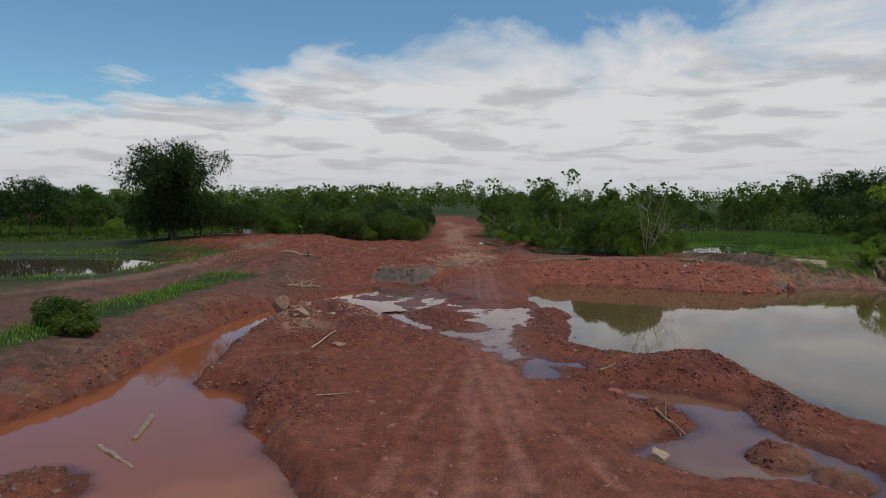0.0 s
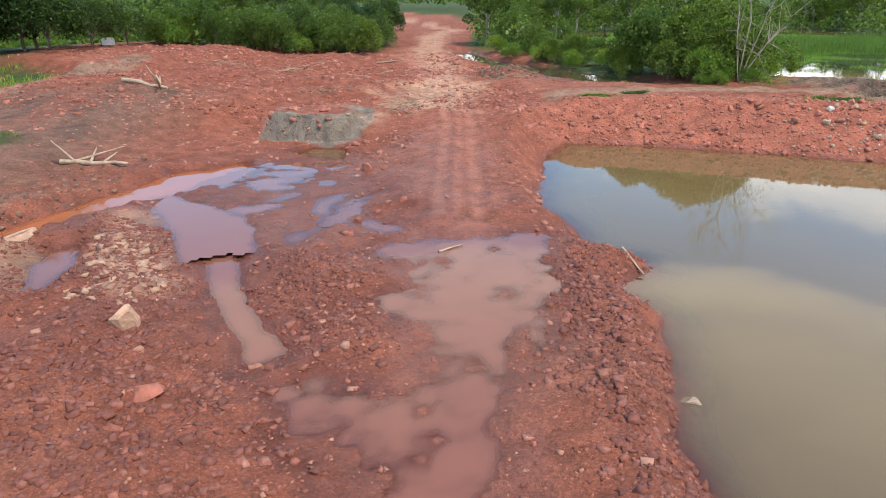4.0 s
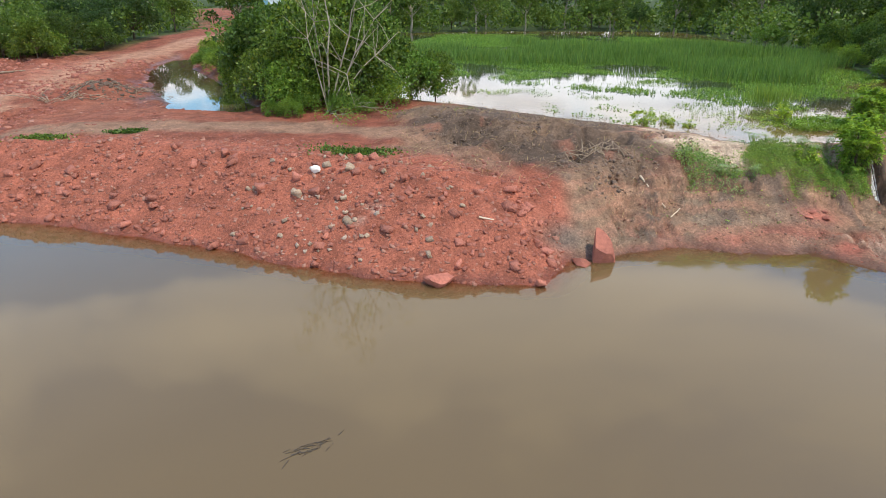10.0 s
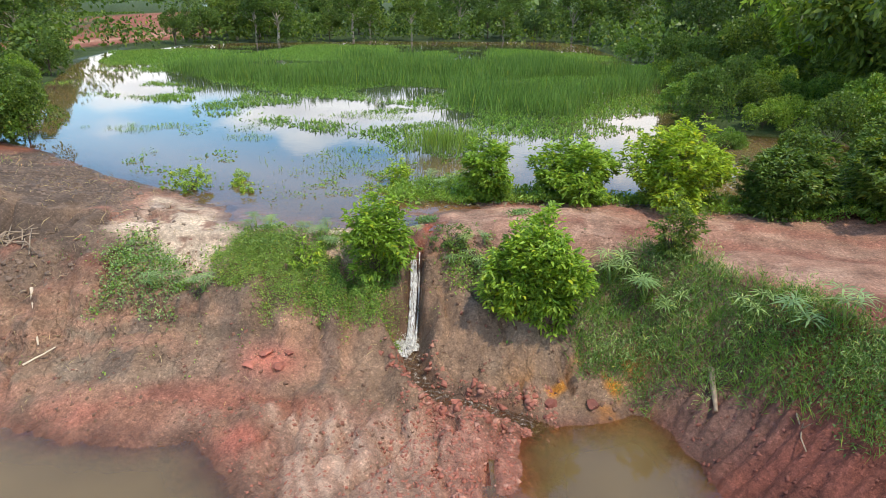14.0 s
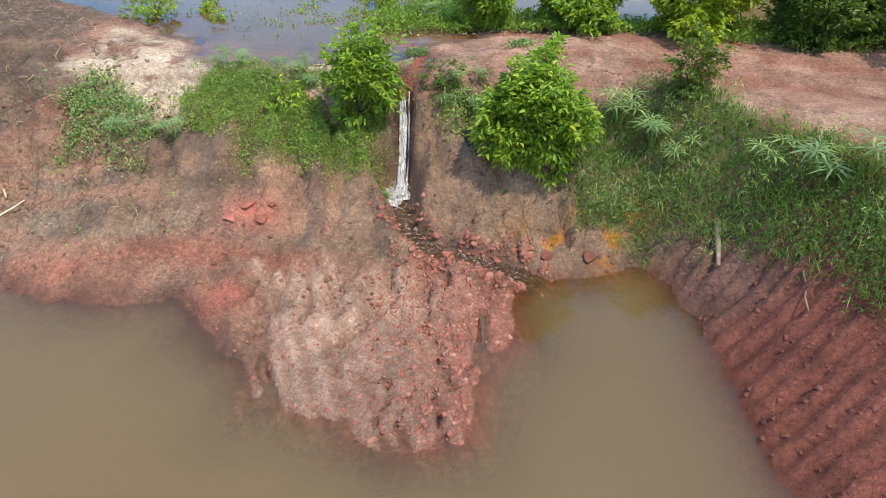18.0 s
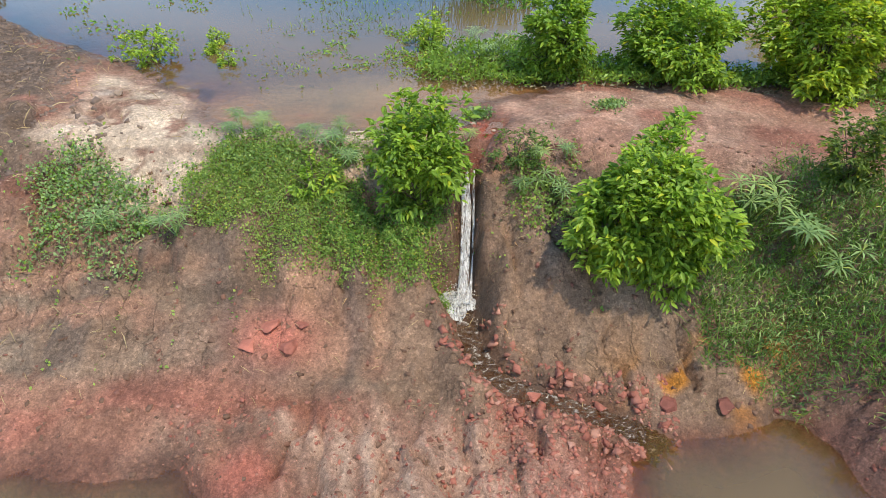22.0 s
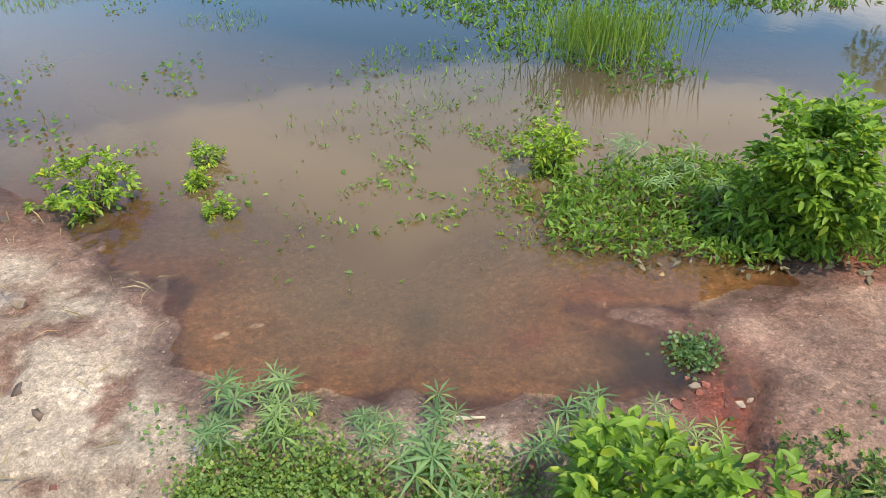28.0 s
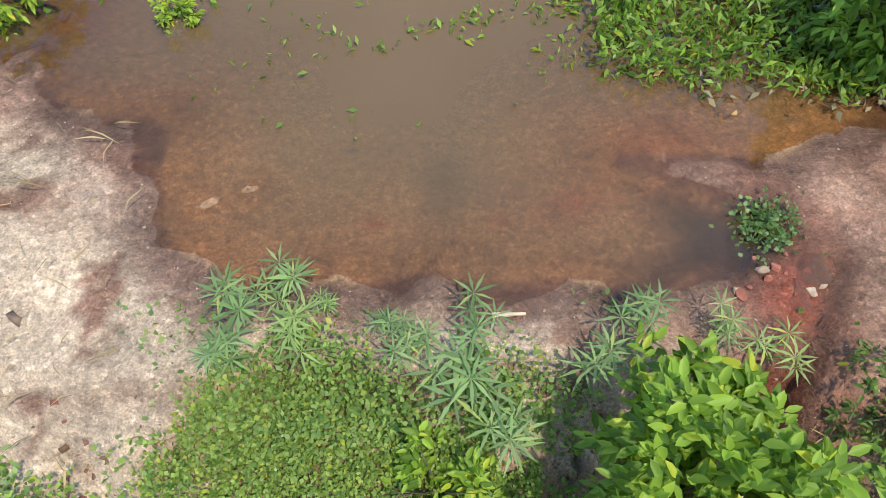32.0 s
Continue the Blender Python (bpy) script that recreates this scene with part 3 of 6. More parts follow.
RED, BRIGHT_RED, BROWN = (0.232, 0.074, 0.043), (0.330, 0.108, 0.066), (0.240, 0.150, 0.096)
DARK_MUD, CLAY, PINK, TAN, GREEN = (0.118, 0.081, 0.058), (0.215, 0.170, 0.122), (0.39, 0.170, 0.104), (0.42, 0.235, 0.150), (0.042, 0.066, 0.015)
SOIL = soil_material()
LEAF = leaf_material("leaf", (0.034, 0.072, 0.013), (0.116, 0.186, 0.036))
LEAF_BRIGHT = leaf_material("leaf_bright", (0.095, 0.180, 0.018), (0.29, 0.42, 0.050))
LEAF_MID = leaf_material("leaf_mid", (0.060, 0.125, 0.018), (0.17, 0.28, 0.045))
VINE = leaf_material("vine", (0.095, 0.185, 0.050), (0.215, 0.325, 0.092))
LEAF_DARK = leaf_material("leaf_dark", (0.018, 0.042, 0.010), (0.050, 0.095, 0.022))
LEAF_GREY = leaf_material("leaf_grey", (0.12, 0.20, 0.070), (0.25, 0.36, 0.14))
FEATHER = leaf_material("feather", (0.060, 0.120, 0.030), (0.150, 0.240, 0.066))
WEED = leaf_material("weed", (0.080, 0.16, 0.028), (0.18, 0.31, 0.058))
REED = leaf_material("reed", (0.085, 0.155, 0.028), (0.180, 0.285, 0.062))
FIELD = leaf_material("field", (0.040, 0.085, 0.015), (0.09, 0.16, 0.030))
GRASS = leaf_material("grass", (0.075, 0.16, 0.022), (0.18, 0.32, 0.050))
STRAW = leaf_material("straw", (0.20, 0.15, 0.08), (0.36, 0.29, 0.17), 0.8, 0.1)
BARK = plain_material("bark", (0.10, 0.075, 0.05), 0.9, 0.4, 3.0)
PALE_BARK = plain_material("pale_bark", (0.36, 0.31, 0.24), 0.85, 0.3, 3.0)
DEADWOOD = plain_material("deadwood", (0.34, 0.25, 0.17), 0.85, 0.35, 4.0)
RED_STONE = stone_material("red_stone", [(0.30, 0.098, 0.063), (0.40, 0.145, 0.098), (0.34, 0.115, 0.076), (0.50, 0.245, 0.170)])
MIX_STONE = stone_material("mixed_stone", [(0.31, 0.100, 0.064), (0.40, 0.145, 0.097), (0.35, 0.118, 0.078), (0.50, 0.255, 0.180), (0.29, 0.092, 0.060)])
PALE_STONE = stone_material("pale_stone", [(0.36, 0.25, 0.17), (0.44, 0.33, 0.235), (0.32, 0.20, 0.135)])
TAN_STONE = stone_material("tan_stone", [(0.34, 0.19, 0.125), (0.43, 0.27, 0.18), (0.30, 0.15, 0.10)])
WHITE_STONE = plain_material("white_stone", (0.70, 0.66, 0.60), 0.8, 0.2, 4.0)
CLOD = stone_material("clod", [(0.17, 0.057, 0.040), (0.26, 0.085, 0.058), (0.21, 0.070, 0.048), (0.34, 0.13, 0.092)])
MUD_CLOD = stone_material("mud_clod", [(0.10, 0.068, 0.050), (0.17, 0.115, 0.082), (0.125, 0.085, 0.062)])


# ---- ground ----
def spaced(stretches, far):
    """Grid lines: stretches of (from, to, spacing), then ever wider out to far."""
    v = []
    for a, b, d in stretches:
        v += list(np.arange(a, b - d * 0.3, d))
    v.append(stretches[-1][1])
    d = stretches[-1][2]
    while v[-1] < far:
        d = min(d * 1.22, 220)
        v.append(v[-1] + d)
    d, lowest = stretches[0][2], []
    at = v[0]
    while at > -far:
        d = min(d * 1.22, 220)
        at -= d
        lowest.append(at)
    return np.array(lowest[::-1] + v)


def sheet(name, xs, ys, height, mat, keep=None):
    gx, gy = np.meshgrid(xs, ys)
    gz = height(gx, gy)
    nx, ny = len(xs), len(ys)
    co = np.stack([gx.ravel(), gy.ravel(), gz.ravel()], 1)
    i = np.arange((ny - 1) * nx).reshape(ny - 1, nx)[:, :-1].ravel()
    quads = np.stack([i, i + 1, i + 1 + nx, i + nx], 1)
    if keep is not None:
        quads = quads[keep(gx, gy).ravel()[quads].any(1)]
        used = np.unique(quads)
        back = np.full(len(co), -1)
        back[used] = np.arange(len(used))
        co, quads = co[used], back[quads]
    return quad_mesh(name, co, quads, mat), co


def quad_mesh(name, co, quads, mat):
    me = bpy.data.meshes.new(name)
    me.vertices.add(len(co))
    me.vertices.foreach_set("co", np.asarray(co, np.float32).ravel())
    k = quads.shape[1]
    me.loops.add(quads.size)
    me.loops.foreach_set("vertex_index", np.asarray(quads, np.int32).ravel())
    me.polygons.add(len(quads))
    me.polygons.foreach_set("loop_start", np.arange(len(quads), dtype=np.int32) * k)
    me.update(calc_edges=True)
    me.materials.append(mat)
    return me


def smooth(me):
    me.polygons.foreach_set("use_smooth", np.ones(len(me.polygons), bool))
    return me


xs = spaced([(-30, -12, 0.5), (-12, 22, 0.17), (22, 34, 0.28), (34, 44, 0.15), (44, 69, 0.10), (69, 84, 0.5)], 4000)
ys = spaced([(18, 40, 0.21), (40, 72, 0.17), (72, 91, 0.10), (91, 98, 0.2), (98, 126, 0.4)], 4000)
ground_mesh, co = sheet("ground", xs, ys, ground_height, SOIL)
smooth(ground_mesh)
gx, gy, gz = co.T


def soil_of(x, y, z):
    """Colour of the soil, with shade painted in at the outlet, and how damp it is."""
    n1, n2, n3 = fbm(x, y, 7, 4, 101), fbm(x, y, 1.8, 4, 103), fbm(x, y, 0.7, 3, 107)
    c = np.empty((len(x), 3))
    c[:] = RED

    def lay(mask, colour):
        c[:] = c + np.clip(mask, 0, 1)[:, None] * (np.array(colour) - c)

    quarry, marsh = shore(x, y, "quarry"), shore(x, y, "marsh")
    lay(step(0.0, 0.9, n1 + 0.5 * n2) * 0.42, PINK)
    lay(step(0.1, 0.6, n2) * 0.4, (0.17, 0.052, 0.036))
    lane = line(x, y, [(3, 30), (5, 66), (5.2, 90), (4, 106), (0, 125)])
    lay((1 - step(0.5, 3.2, lane + n2)) * 0.7, (0.36, 0.138, 0.090))
    lay((1 - step(0.8, 3.6, line(x, y, [(4.8, 92), (4.4, 111), (2.2, 133), (3, 161), (7.5, 187), (3.0, 215), (-8, 250), (-30, 310), (-90, 450)]) + 2 * n2)) * 0.75, TAN)
    lay((1 - step(0.8, 3.0, np.hypot((x - 3.6) / 1.5, (y - 95) / 2.2) - 1.2 + 2.4 * n2)) * 0.7, (0.42, 0.25, 0.16))
    for off in (-0.9, 0.9):
        lay((1 - step(0.15, 0.6, line(x, y, [(1.6 + off, 18), (3.2 + off, 46)]) + 0.3 * n3)) * 0.55, (0.40, 0.17, 0.12))
    for track in TRACKS:
        t = line(x, y, track)
        lay((1 - step(0.10, 0.5, t + 0.35 * n3)) * np.clip(0.25 + 0.5 * n1 + 0.4 * n2, 0, 0.6), (0.40, 0.175, 0.12))
        lay((1 - step(0.05, 0.3, np.abs(t - 0.55))) * 0.35, (0.16, 0.052, 0.036))
    # berm, mud heap, cliff, sand, road of the dike
    lay(1 - step(3.2, 5.2, line(x, y, [(15, 86), (25, 83.8), (33, 81), (40, 79)]) + 0.6 * n2), BRIGHT_RED)
    lay(1 - step(0.8, 2.2, line(x, y, [(14, 91.5), (22, 92.0), (32, 90.5), (38, 87.5)]) + 0.7 * n2), (0.27, 0.155, 0.10))
    lay((1 - step(-0.8, 1.2, outline(x, y, [(34, 96), (36, 89.5), (40, 85.5), (43.5, 82.5), (47.5, 85), (49.6, 86), (50, 89), (47, 92), (42, 98)]) + 1.2 * n2)), DARK_MUD)
    heap = 1 - step(-0.8, 1.2, outline(x, y, [(34, 96), (36, 89.5), (40, 85.5), (43.5, 82.5), (47.5, 85), (49.6, 86), (50, 89), (47, 92), (42, 98)]))
    lay(heap * step(0.0, 0.3, fbm(x, y, 2.2, 4, 135)) * 0.5, (0.26, 0.165, 0.105))
    lay(heap * step(0.28, 0.5, fbm(x, y, 1.6, 4, 137)) * 0.55, (0.30, 0.12, 0.078))
    lay((1 - step(-0.8, 0.6, outline(x, y, [(36, 88), (40, 86), (40.5, 83), (38, 83.5), (33.5, 86.5)]) + 0.6 * n2)) * 0.8, (0.21, 0.13, 0.085))
    cliff = 1 - step(-0.6, 0.5, outline(x, y, [(42.5, 79), (42.5, 83.5), (47.5, 84.2), (50, 85.6), (66, 85.6), (68, 79), (64.5, 80.5), (60.5, 80), (58, 80.2), (53, 81.2), (50, 80.9)]) + 0.5 * n2)
    lay(cliff, BROWN)
    lay(cliff * step(0.0, 0.5, n2 + 0.4 * n1) * 0.5, CLAY)
    lay(cliff * step(0.10, 0.5, fbm(x, y, 2.6, 3, 109)) * 0.8, (0.33, 0.185, 0.115))
    lay(cliff * step(0.15, 0.45, fbm(x * 1.8, y * 0.6, 1.2, 3, 111)) * 0.6, (0.105, 0.082, 0.066))
    lay(cliff * (1 - step(50.5, 53, x)) * step(0.1, 0.5, np.sin(z * 13 + 4 * n2 + 2 * n1)) * 0.6, (0.35, 0.180, 0.115))
    lay(cliff * step(0.1, 0.4, fbm(x, y, 1.3, 3, 113)) * (1 - step(0.25, 0.7, z)) * 0.45, (0.36, 0.135, 0.092))
    foot = step(43.5, 45, x) * (1 - step(52.5, 54.5, x)) * step(77.5, 78.5, y) * (1 - step(81, 82.5, y)) * (1 - cliff)
    lay(foot * 0.75, (0.285, 0.150, 0.098))
    lay(foot * step(0.15, 0.45, n2 + 0.4 * n3) * 0.6, (0.36, 0.130, 0.088))
    fan = 1 - step(-0.5, 0.3, outline(x, y, [(52, 80.6), (57.6, 80.6), (60.6, 79.6), (60.9, 77), (59.4, 75), (54.4, 75.6), (51.5, 79.3)]) + 0.4 * n3)
    stripe = 0.5 + 0.5 * np.sin((x * 0.93 + y * 0.30) * 15 + 5 * n2)
    lay(fan, (0.35, 0.205, 0.140))
    lay(fan * step(57.4, 59.4, x + 1.0 * n2) * 0.8, (0.40, 0.160, 0.112))
    lay(fan * stripe * (0.3 + 0.4 * (n2 > 0)) * (1 - 0.5 * step(57.5, 59, x)), (0.52, 0.36, 0.26))
    lay(fan * (1 - step(53.6, 54.8, x + 0.9 * n2)) * 0.9, (0.21, 0.11, 0.07))
    lay(np.exp(-(((x - 53.7) / 0.6) ** 2 + ((y - 79.4) / 0.45) ** 2)) * 1.2, (0.44, 0.15, 0.10))
    lay(np.exp(-(((x - 53.8) / 0.9) ** 2 + ((y - 82.2) / 0.6) ** 2)), (0.40, 0.14, 0.095))
    ochre = np.exp(-(((x - 62.6) / 1.5) ** 2 + ((y - 81.3) / 0.7) ** 2)) * step(-0.1, 0.35, n3 + 0.3 * n2)
    lay(ochre * 1.5, (0.50, 0.20, 0.03))
    lay(step(64.2, 65.4, x + 0.5 * n2) * step(71, 73, y) * (1 - step(80.2, 81.8, y + 0.4 * n2)), (0.195, 0.066, 0.046))
    lay(step(63.4, 64.6, x + 0.5 * n2) * (1 - step(66.0, 67.5, x + n2)) * step(77.6, 79.2, y + 0.5 * n2) * (1 - step(81.0, 82.0, y)) * 0.8, (0.150, 0.088, 0.068))
    dike = (1 - step(-0.7, 0.5, outline(x, y, [(46.5, 90.8), (48.5, 86), (54, 85.6), (58, 85.8), (64, 84.4), (69, 80.8), (74, 80), (74, 86.6), (64.5, 89.4), (60, 89.2), (54, 90.5)]) + 0.35 * n2)) * step(2.6, 2.9, z)
    lay(dike, (0.315, 0.172, 0.116))
    lay(dike * step(0.0, 0.5, n2) * 0.5, (0.29, 0.140, 0.095))
    lay(dike * (1 - step(0.1, 0.5, np.abs(line(x, y, [(59, 88.6), (64.5, 87.4), (72, 84.4)]) - 0.9) + 0.3 * n3)) * 0.6, (0.27, 0.105, 0.070))
    lay(dike * step(0.0, 0.35, fbm(x, y, 1.1, 3, 117)) * 0.55, (0.47, 0.30, 0.21))
    sand = 1 - step(-0.4, 0.35, outline(x, y, [(48.0, 90.0), (49.6, 89.4), (51.2, 88.3), (51.6, 87.0), (57.4, 86.3), (57.4, 85.5), (53, 85.5), (50, 84.9), (48, 86.6)]) + 0.5 * n2 + 0.2 * n3)
    lay(sand, (0.55, 0.42, 0.30))
    lay(sand * step(0.0, 0.4, n2 + 0.6 * n3) * 0.85, (0.28, 0.165, 0.11))
    n4 = fbm(x, y, 0.45, 4, 139, 0.65)
    lay(sand * step(0.25, 0.5, n3) * 0.5, (0.62, 0.52, 0.42))
    lay(sand * step(0.15, 0.4, n4 + 0.4 * n2) * 0.8, (0.24, 0.14, 0.095))
    lay(sand * step(-0.05, 0.35, fbm(x, y, 1.4, 4, 141, 0.6)) * 0.55, (0.36, 0.235, 0.165))
    lay(dike * step(0.2, 0.45, n4) * 0.6, (0.25, 0.125, 0.085))
    lay(np.exp(-(((x - 58.2) / 0.5) ** 2 + ((y - 86.9) / 0.4) ** 2)) * step(-0.2, 0.3, n3) * 1.3, (0.42, 0.13, 0.08))
    lay((1 - step(0.0, 0.7, marsh + 0.5 * n2)) * step(46, 48, x) * (1 - step(90, 92, y)) * 0.85, (0.25, 0.16, 0.12))
    # bed of the flooded road
    bed = step(0.0, 0.15, -marsh) * (1 - step(89, 91, y))
    lay(bed * 0.9, (0.60, 0.39, 0.22))
    lay(bed * step(0.2, 0.6, n2) * 0.5, (0.46, 0.19, 0.09))
    lay(np.exp(-(((x - 54.6) / 0.35) ** 2 + ((y - 88.6) / 0.55) ** 2)) * 0.9, (0.06, 0.055, 0.05))
    # dark wet mud by the outlet, its shade painted into the colour
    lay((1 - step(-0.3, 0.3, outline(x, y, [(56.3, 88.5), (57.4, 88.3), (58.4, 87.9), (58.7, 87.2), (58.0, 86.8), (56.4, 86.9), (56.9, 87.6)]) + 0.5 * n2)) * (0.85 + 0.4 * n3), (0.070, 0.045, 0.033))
    for px, py, r in [(50.7, 90.6, 0.35), (51.5, 90.4, 0.2), (56.0, 88.1, 0.4), (56.7, 88.15, 0.25), (53.8, 87.9, 0.2), (55.2, 87.9, 0.25), (52.3, 87.95, 0.15)]:
        lay(np.exp(-(((x - px) / r) ** 2 + ((y - py) / r / 0.6) ** 2)) * step(-0.3, 0.3, n3) * 0.9, (0.50, 0.16, 0.09))
    lay(np.exp(-(((x - 53.5) / 0.14) ** 2 + ((y - 89.0) / 0.10) ** 2)), (0.05, 0.035, 0.025))
    lay(np.exp(-(((x - 34.2) / 0.65) ** 2 + ((y - 80.4) / 0.5) ** 2) ** 2) * step(-0.3, 0.3, n3) * 0.9, (0.60, 0.46, 0.36))
    lay(np.exp(-(((x - 42.2) / 1.0) ** 2 + ((y - 79.8) / 0.7) ** 2)) * 0.9, (0.17, 0.14, 0.11))
    # clay bank by the causeway, pale rubble on the spit
    face = outline(x, y, CLAY_BANK)
    lay((1 - step(-0.1, 0.3, face + 0.4 * n2)) * step(-1.9, -1.3, face + 0.4 * n2), (0.215, 0.175, 0.135))
    lay((1 - step(-0.1, 0.3, face)) * step(-1.7, -1.2, face) * (0.5 + 0.5 * np.sin(z * 22 + 4 * n2)) * 0.6, (0.14, 0.112, 0.088))
    lay(np.exp(-(((x + 1.2) / 1.0) ** 2 + ((y - 86.5) / 1.6) ** 2)) * step(-0.2, 0.3, n2) * 0.9, (0.44, 0.29, 0.19))
    lay((1 - step(0.6, 2.2, np.minimum(line(x, y, [(-15, 63), (-14, 58)]), line(x, y, [(-10.2, 66.4), (-8.4, 61.5), (-7.2, 59)])) + 1.2 * n2)) * 0.9, (0.42, 0.235, 0.155))
    for px, py, r, top in ISLETS:
        lay(np.exp(-((x - px) ** 2 + (y - py) ** 2) / (r * r)) * step(-0.3, 0.3, n2) * 0.9, (0.27, 0.15, 0.09))
    lay((1 - step(0.8, 2.6, line(x, y, [(-13, 60), (-12.2, 54), (-10.6, 48.5)]) + 1.4 * n2)) * 0.85, (0.33, 0.19, 0.12))
    west = step(0.5, 2.5, shore(x, y, "ditch")) * (1 - step(-24, -16, x + (y - 50) * -0.10)) * (1 - step(92, 98, y))
    lay(west * 0.9, (0.165, 0.088, 0.060))
    lay(west * step(0.0, 0.4, fbm(x, y, 3.0, 4, 131)) * 0.7, (0.105, 0.062, 0.044))
    lay(west * step(0.1, 0.5, fbm(x, y, 5.0, 4, 133)) * 0.6, (0.24, 0.085, 0.055))
    bank = step(-0.2, 0.4, shore(x, y, "ditch")) * (1 - step(3.0, 6.0, shore(x, y, "ditch") + 1.5 * n2)) * (1 - step(-17, -13, x))
    lay(bank * step(-0.1, 0.4, fbm(x, y, 1.6, 3, 119)) * 0.8, (0.25, 0.135, 0.085))
    lay(bank * step(0.15, 0.45, fbm(x, y, 2.4, 3, 121)) * 0.8, (0.26, 0.080, 0.052))
    track = line(x, y, [(-60, 60), (-43, 66), (-37, 76), (-34.5, 90), (-33.5, 104), (-30, 112)])
    verge = np.maximum(1 - step(1.5, 3.0, line(x, y, [(-30.5, 40), (-29, 50), (-28, 60), (-27, 74), (-24.5, 77)]) + 1.5 * n2), step(0.5, 2.0, shore(x, y, "west")) * (1 - step(4, 7, shore(x, y, "west") + 2 * n2)))
    lay(np.clip(verge, 0, 1) * (1 - step(-23.5, -21, x)), GREEN)
    lay((1 - step(1.2, 2.4, track + 0.8 * n2)), (0.24, 0.14, 0.095))
    # turf and woodland floor far out
    wild = np.maximum.reduce([step(126, 146, y + 6 * n1) * step(-1.0, 2.0, beside_road(x, y) + 2 * n2), 1 - step(-52, -40, x),
                              step(33, 42, x) * step(97, 101, y), step(14, 20, x) * step(101, 106, y), step(78, 84, x), 1 - step(-160, -80, y)])
    lay(wild, GREEN)
    damp = np.zeros(len(x))
    for name, (pts, level, *_) in POOLS.items():
        d = shore(x, y, name)
        damp = np.maximum(damp, (1 - step(0.02, 0.08 if name == "marsh" else 0.30, z - level + 0.06 * n2)) * (1 - step(1.0, 3.0, d)) * (0.25 + 0.75 * step(-0.12, -0.02, z - level)))
    damp = np.maximum(damp, (1 - step(1.5, 9, np.hypot((x + 3) / 1.4, (y - 68) / 1.6) - 3 + 4 * n2)) * 0.7)
    damp = np.maximum(damp, (1 - step(0.2, 0.8, line(x, y, FALL + BROOK[1:]))) * 0.9)
    split = cliff * step(-0.05, 0.25, fbm(x, y, 1.6, 3, 123)) * (1 - sand)
    return c, np.clip(damp, 0, 1), np.clip(split, 0, 1)


colour, damp, crack = soil_of(gx, gy, gz)
HEIGHTS = gz.reshape(len(ys), len(xs))
WET = np.zeros(HEIGHTS.shape)
for key, (pts, level, *_) in POOLS.items():
    WET = np.maximum(WET, ((shore(gx, gy, key) < 0.6) & (gz < level + 0.01)).reshape(HEIGHTS.shape))


def looked_up(table, x, y):
    """Between the nodes of the ground's grid."""
    i, j = np.clip(np.searchsorted(xs, x) - 1, 0, len(xs) - 2), np.clip(np.searchsorted(ys, y) - 1, 0, len(ys) - 2)
    u, v = (x - xs[i]) / (xs[i + 1] - xs[i]), (y - ys[j]) / (ys[j + 1] - ys[j])
    return (table[j, i] * (1 - u) + table[j, i + 1] * u) * (1 - v) + (table[j + 1, i] * (1 - u) + table[j + 1, i + 1] * u) * v


def ground_at(x, y):
    return looked_up(HEIGHTS, np.asarray(x, float), np.asarray(y, float))


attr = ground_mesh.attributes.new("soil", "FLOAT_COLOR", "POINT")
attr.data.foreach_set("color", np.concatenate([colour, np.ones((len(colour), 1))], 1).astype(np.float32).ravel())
attr = ground_mesh.attributes.new("damp", "FLOAT", "POINT")
attr.data.foreach_set("value", damp.astype(np.float32))
attr = ground_mesh.attributes.new("crack", "FLOAT", "POINT")
attr.data.foreach_set("value", crack.astype(np.float32))
tagged(new("ground", ground_mesh), "rough red laterite earth with mud, clay and sandy patches", "ground", kind="structure")


def pool(name, key, cell, mat, label):
    pts, level, *_ = POOLS[key]
    px, py = np.array(pts).T
    wx, wy = np.arange(px.min() - 1.5, px.max() + 1.5, cell), np.arange(py.min() - 1.5, py.max() + 1.5, cell)
    me, co = sheet(name, wx, wy, lambda x, y: np.full(x.shape, level), mat, lambda x, y: shore(x, y, key) < 0.5)
    depth = level - ground_at(co[:, 0], co[:, 1])
    attr = me.attributes.new("depth", "FLOAT", "POINT")
    attr.data.foreach_set("value", np.maximum(depth, 0).astype(np.float32))
    return tagged(new(name, me), label, "water", kind="structure")


pool("water_quarry", "quarry", 0.4, water_material("quarry_water", (0.152, 0.101, 0.044), 5.0, 0.004), "still brown muddy water filling the flooded quarry pit")
pool("water_marsh", "marsh", 0.3, water_material("marsh_water", (0.180, 0.113, 0.054), 8.0, 0.006, (0.036, 0.036, 0.030)), "still dark water of a reedy marsh over a flooded road")
RED_WATER = water_material("red_water", (0.36, 0.115, 0.050), 9.0, 0.004)
PINK_WATER = water_material("pink_water", (0.225, 0.088, 0.058), 40.0, 0.004, None, 1.40)
pool("water_ditch", "ditch", 0.4, RED_WATER, "opaque orange-red muddy water in a dug ditch")
pool("water_side", "side", 0.25, PINK_WATER, "shallow pinkish muddy puddle beside the causeway")
pool("water_road", "road", 0.2, PINK_WATER, "shallow pinkish muddy puddle across the causeway")
pool("water_south", "south", 0.25, water_material("south_water", (0.30, 0.145, 0.09), 8.0, 0.004), "brownish muddy pool behind a low earth bank")
pool("water_link", "link", 0.2, PINK_WATER, "thin pinkish puddle in wheel ruts of the causeway")
pool("water_hollow", "hollow", 0.2, PINK_WATER, "small muddy puddle in a hollow of the rubble spit")
pool("water_round", "round", 0.2, PINK_WATER, "small muddy puddle on the causeway")
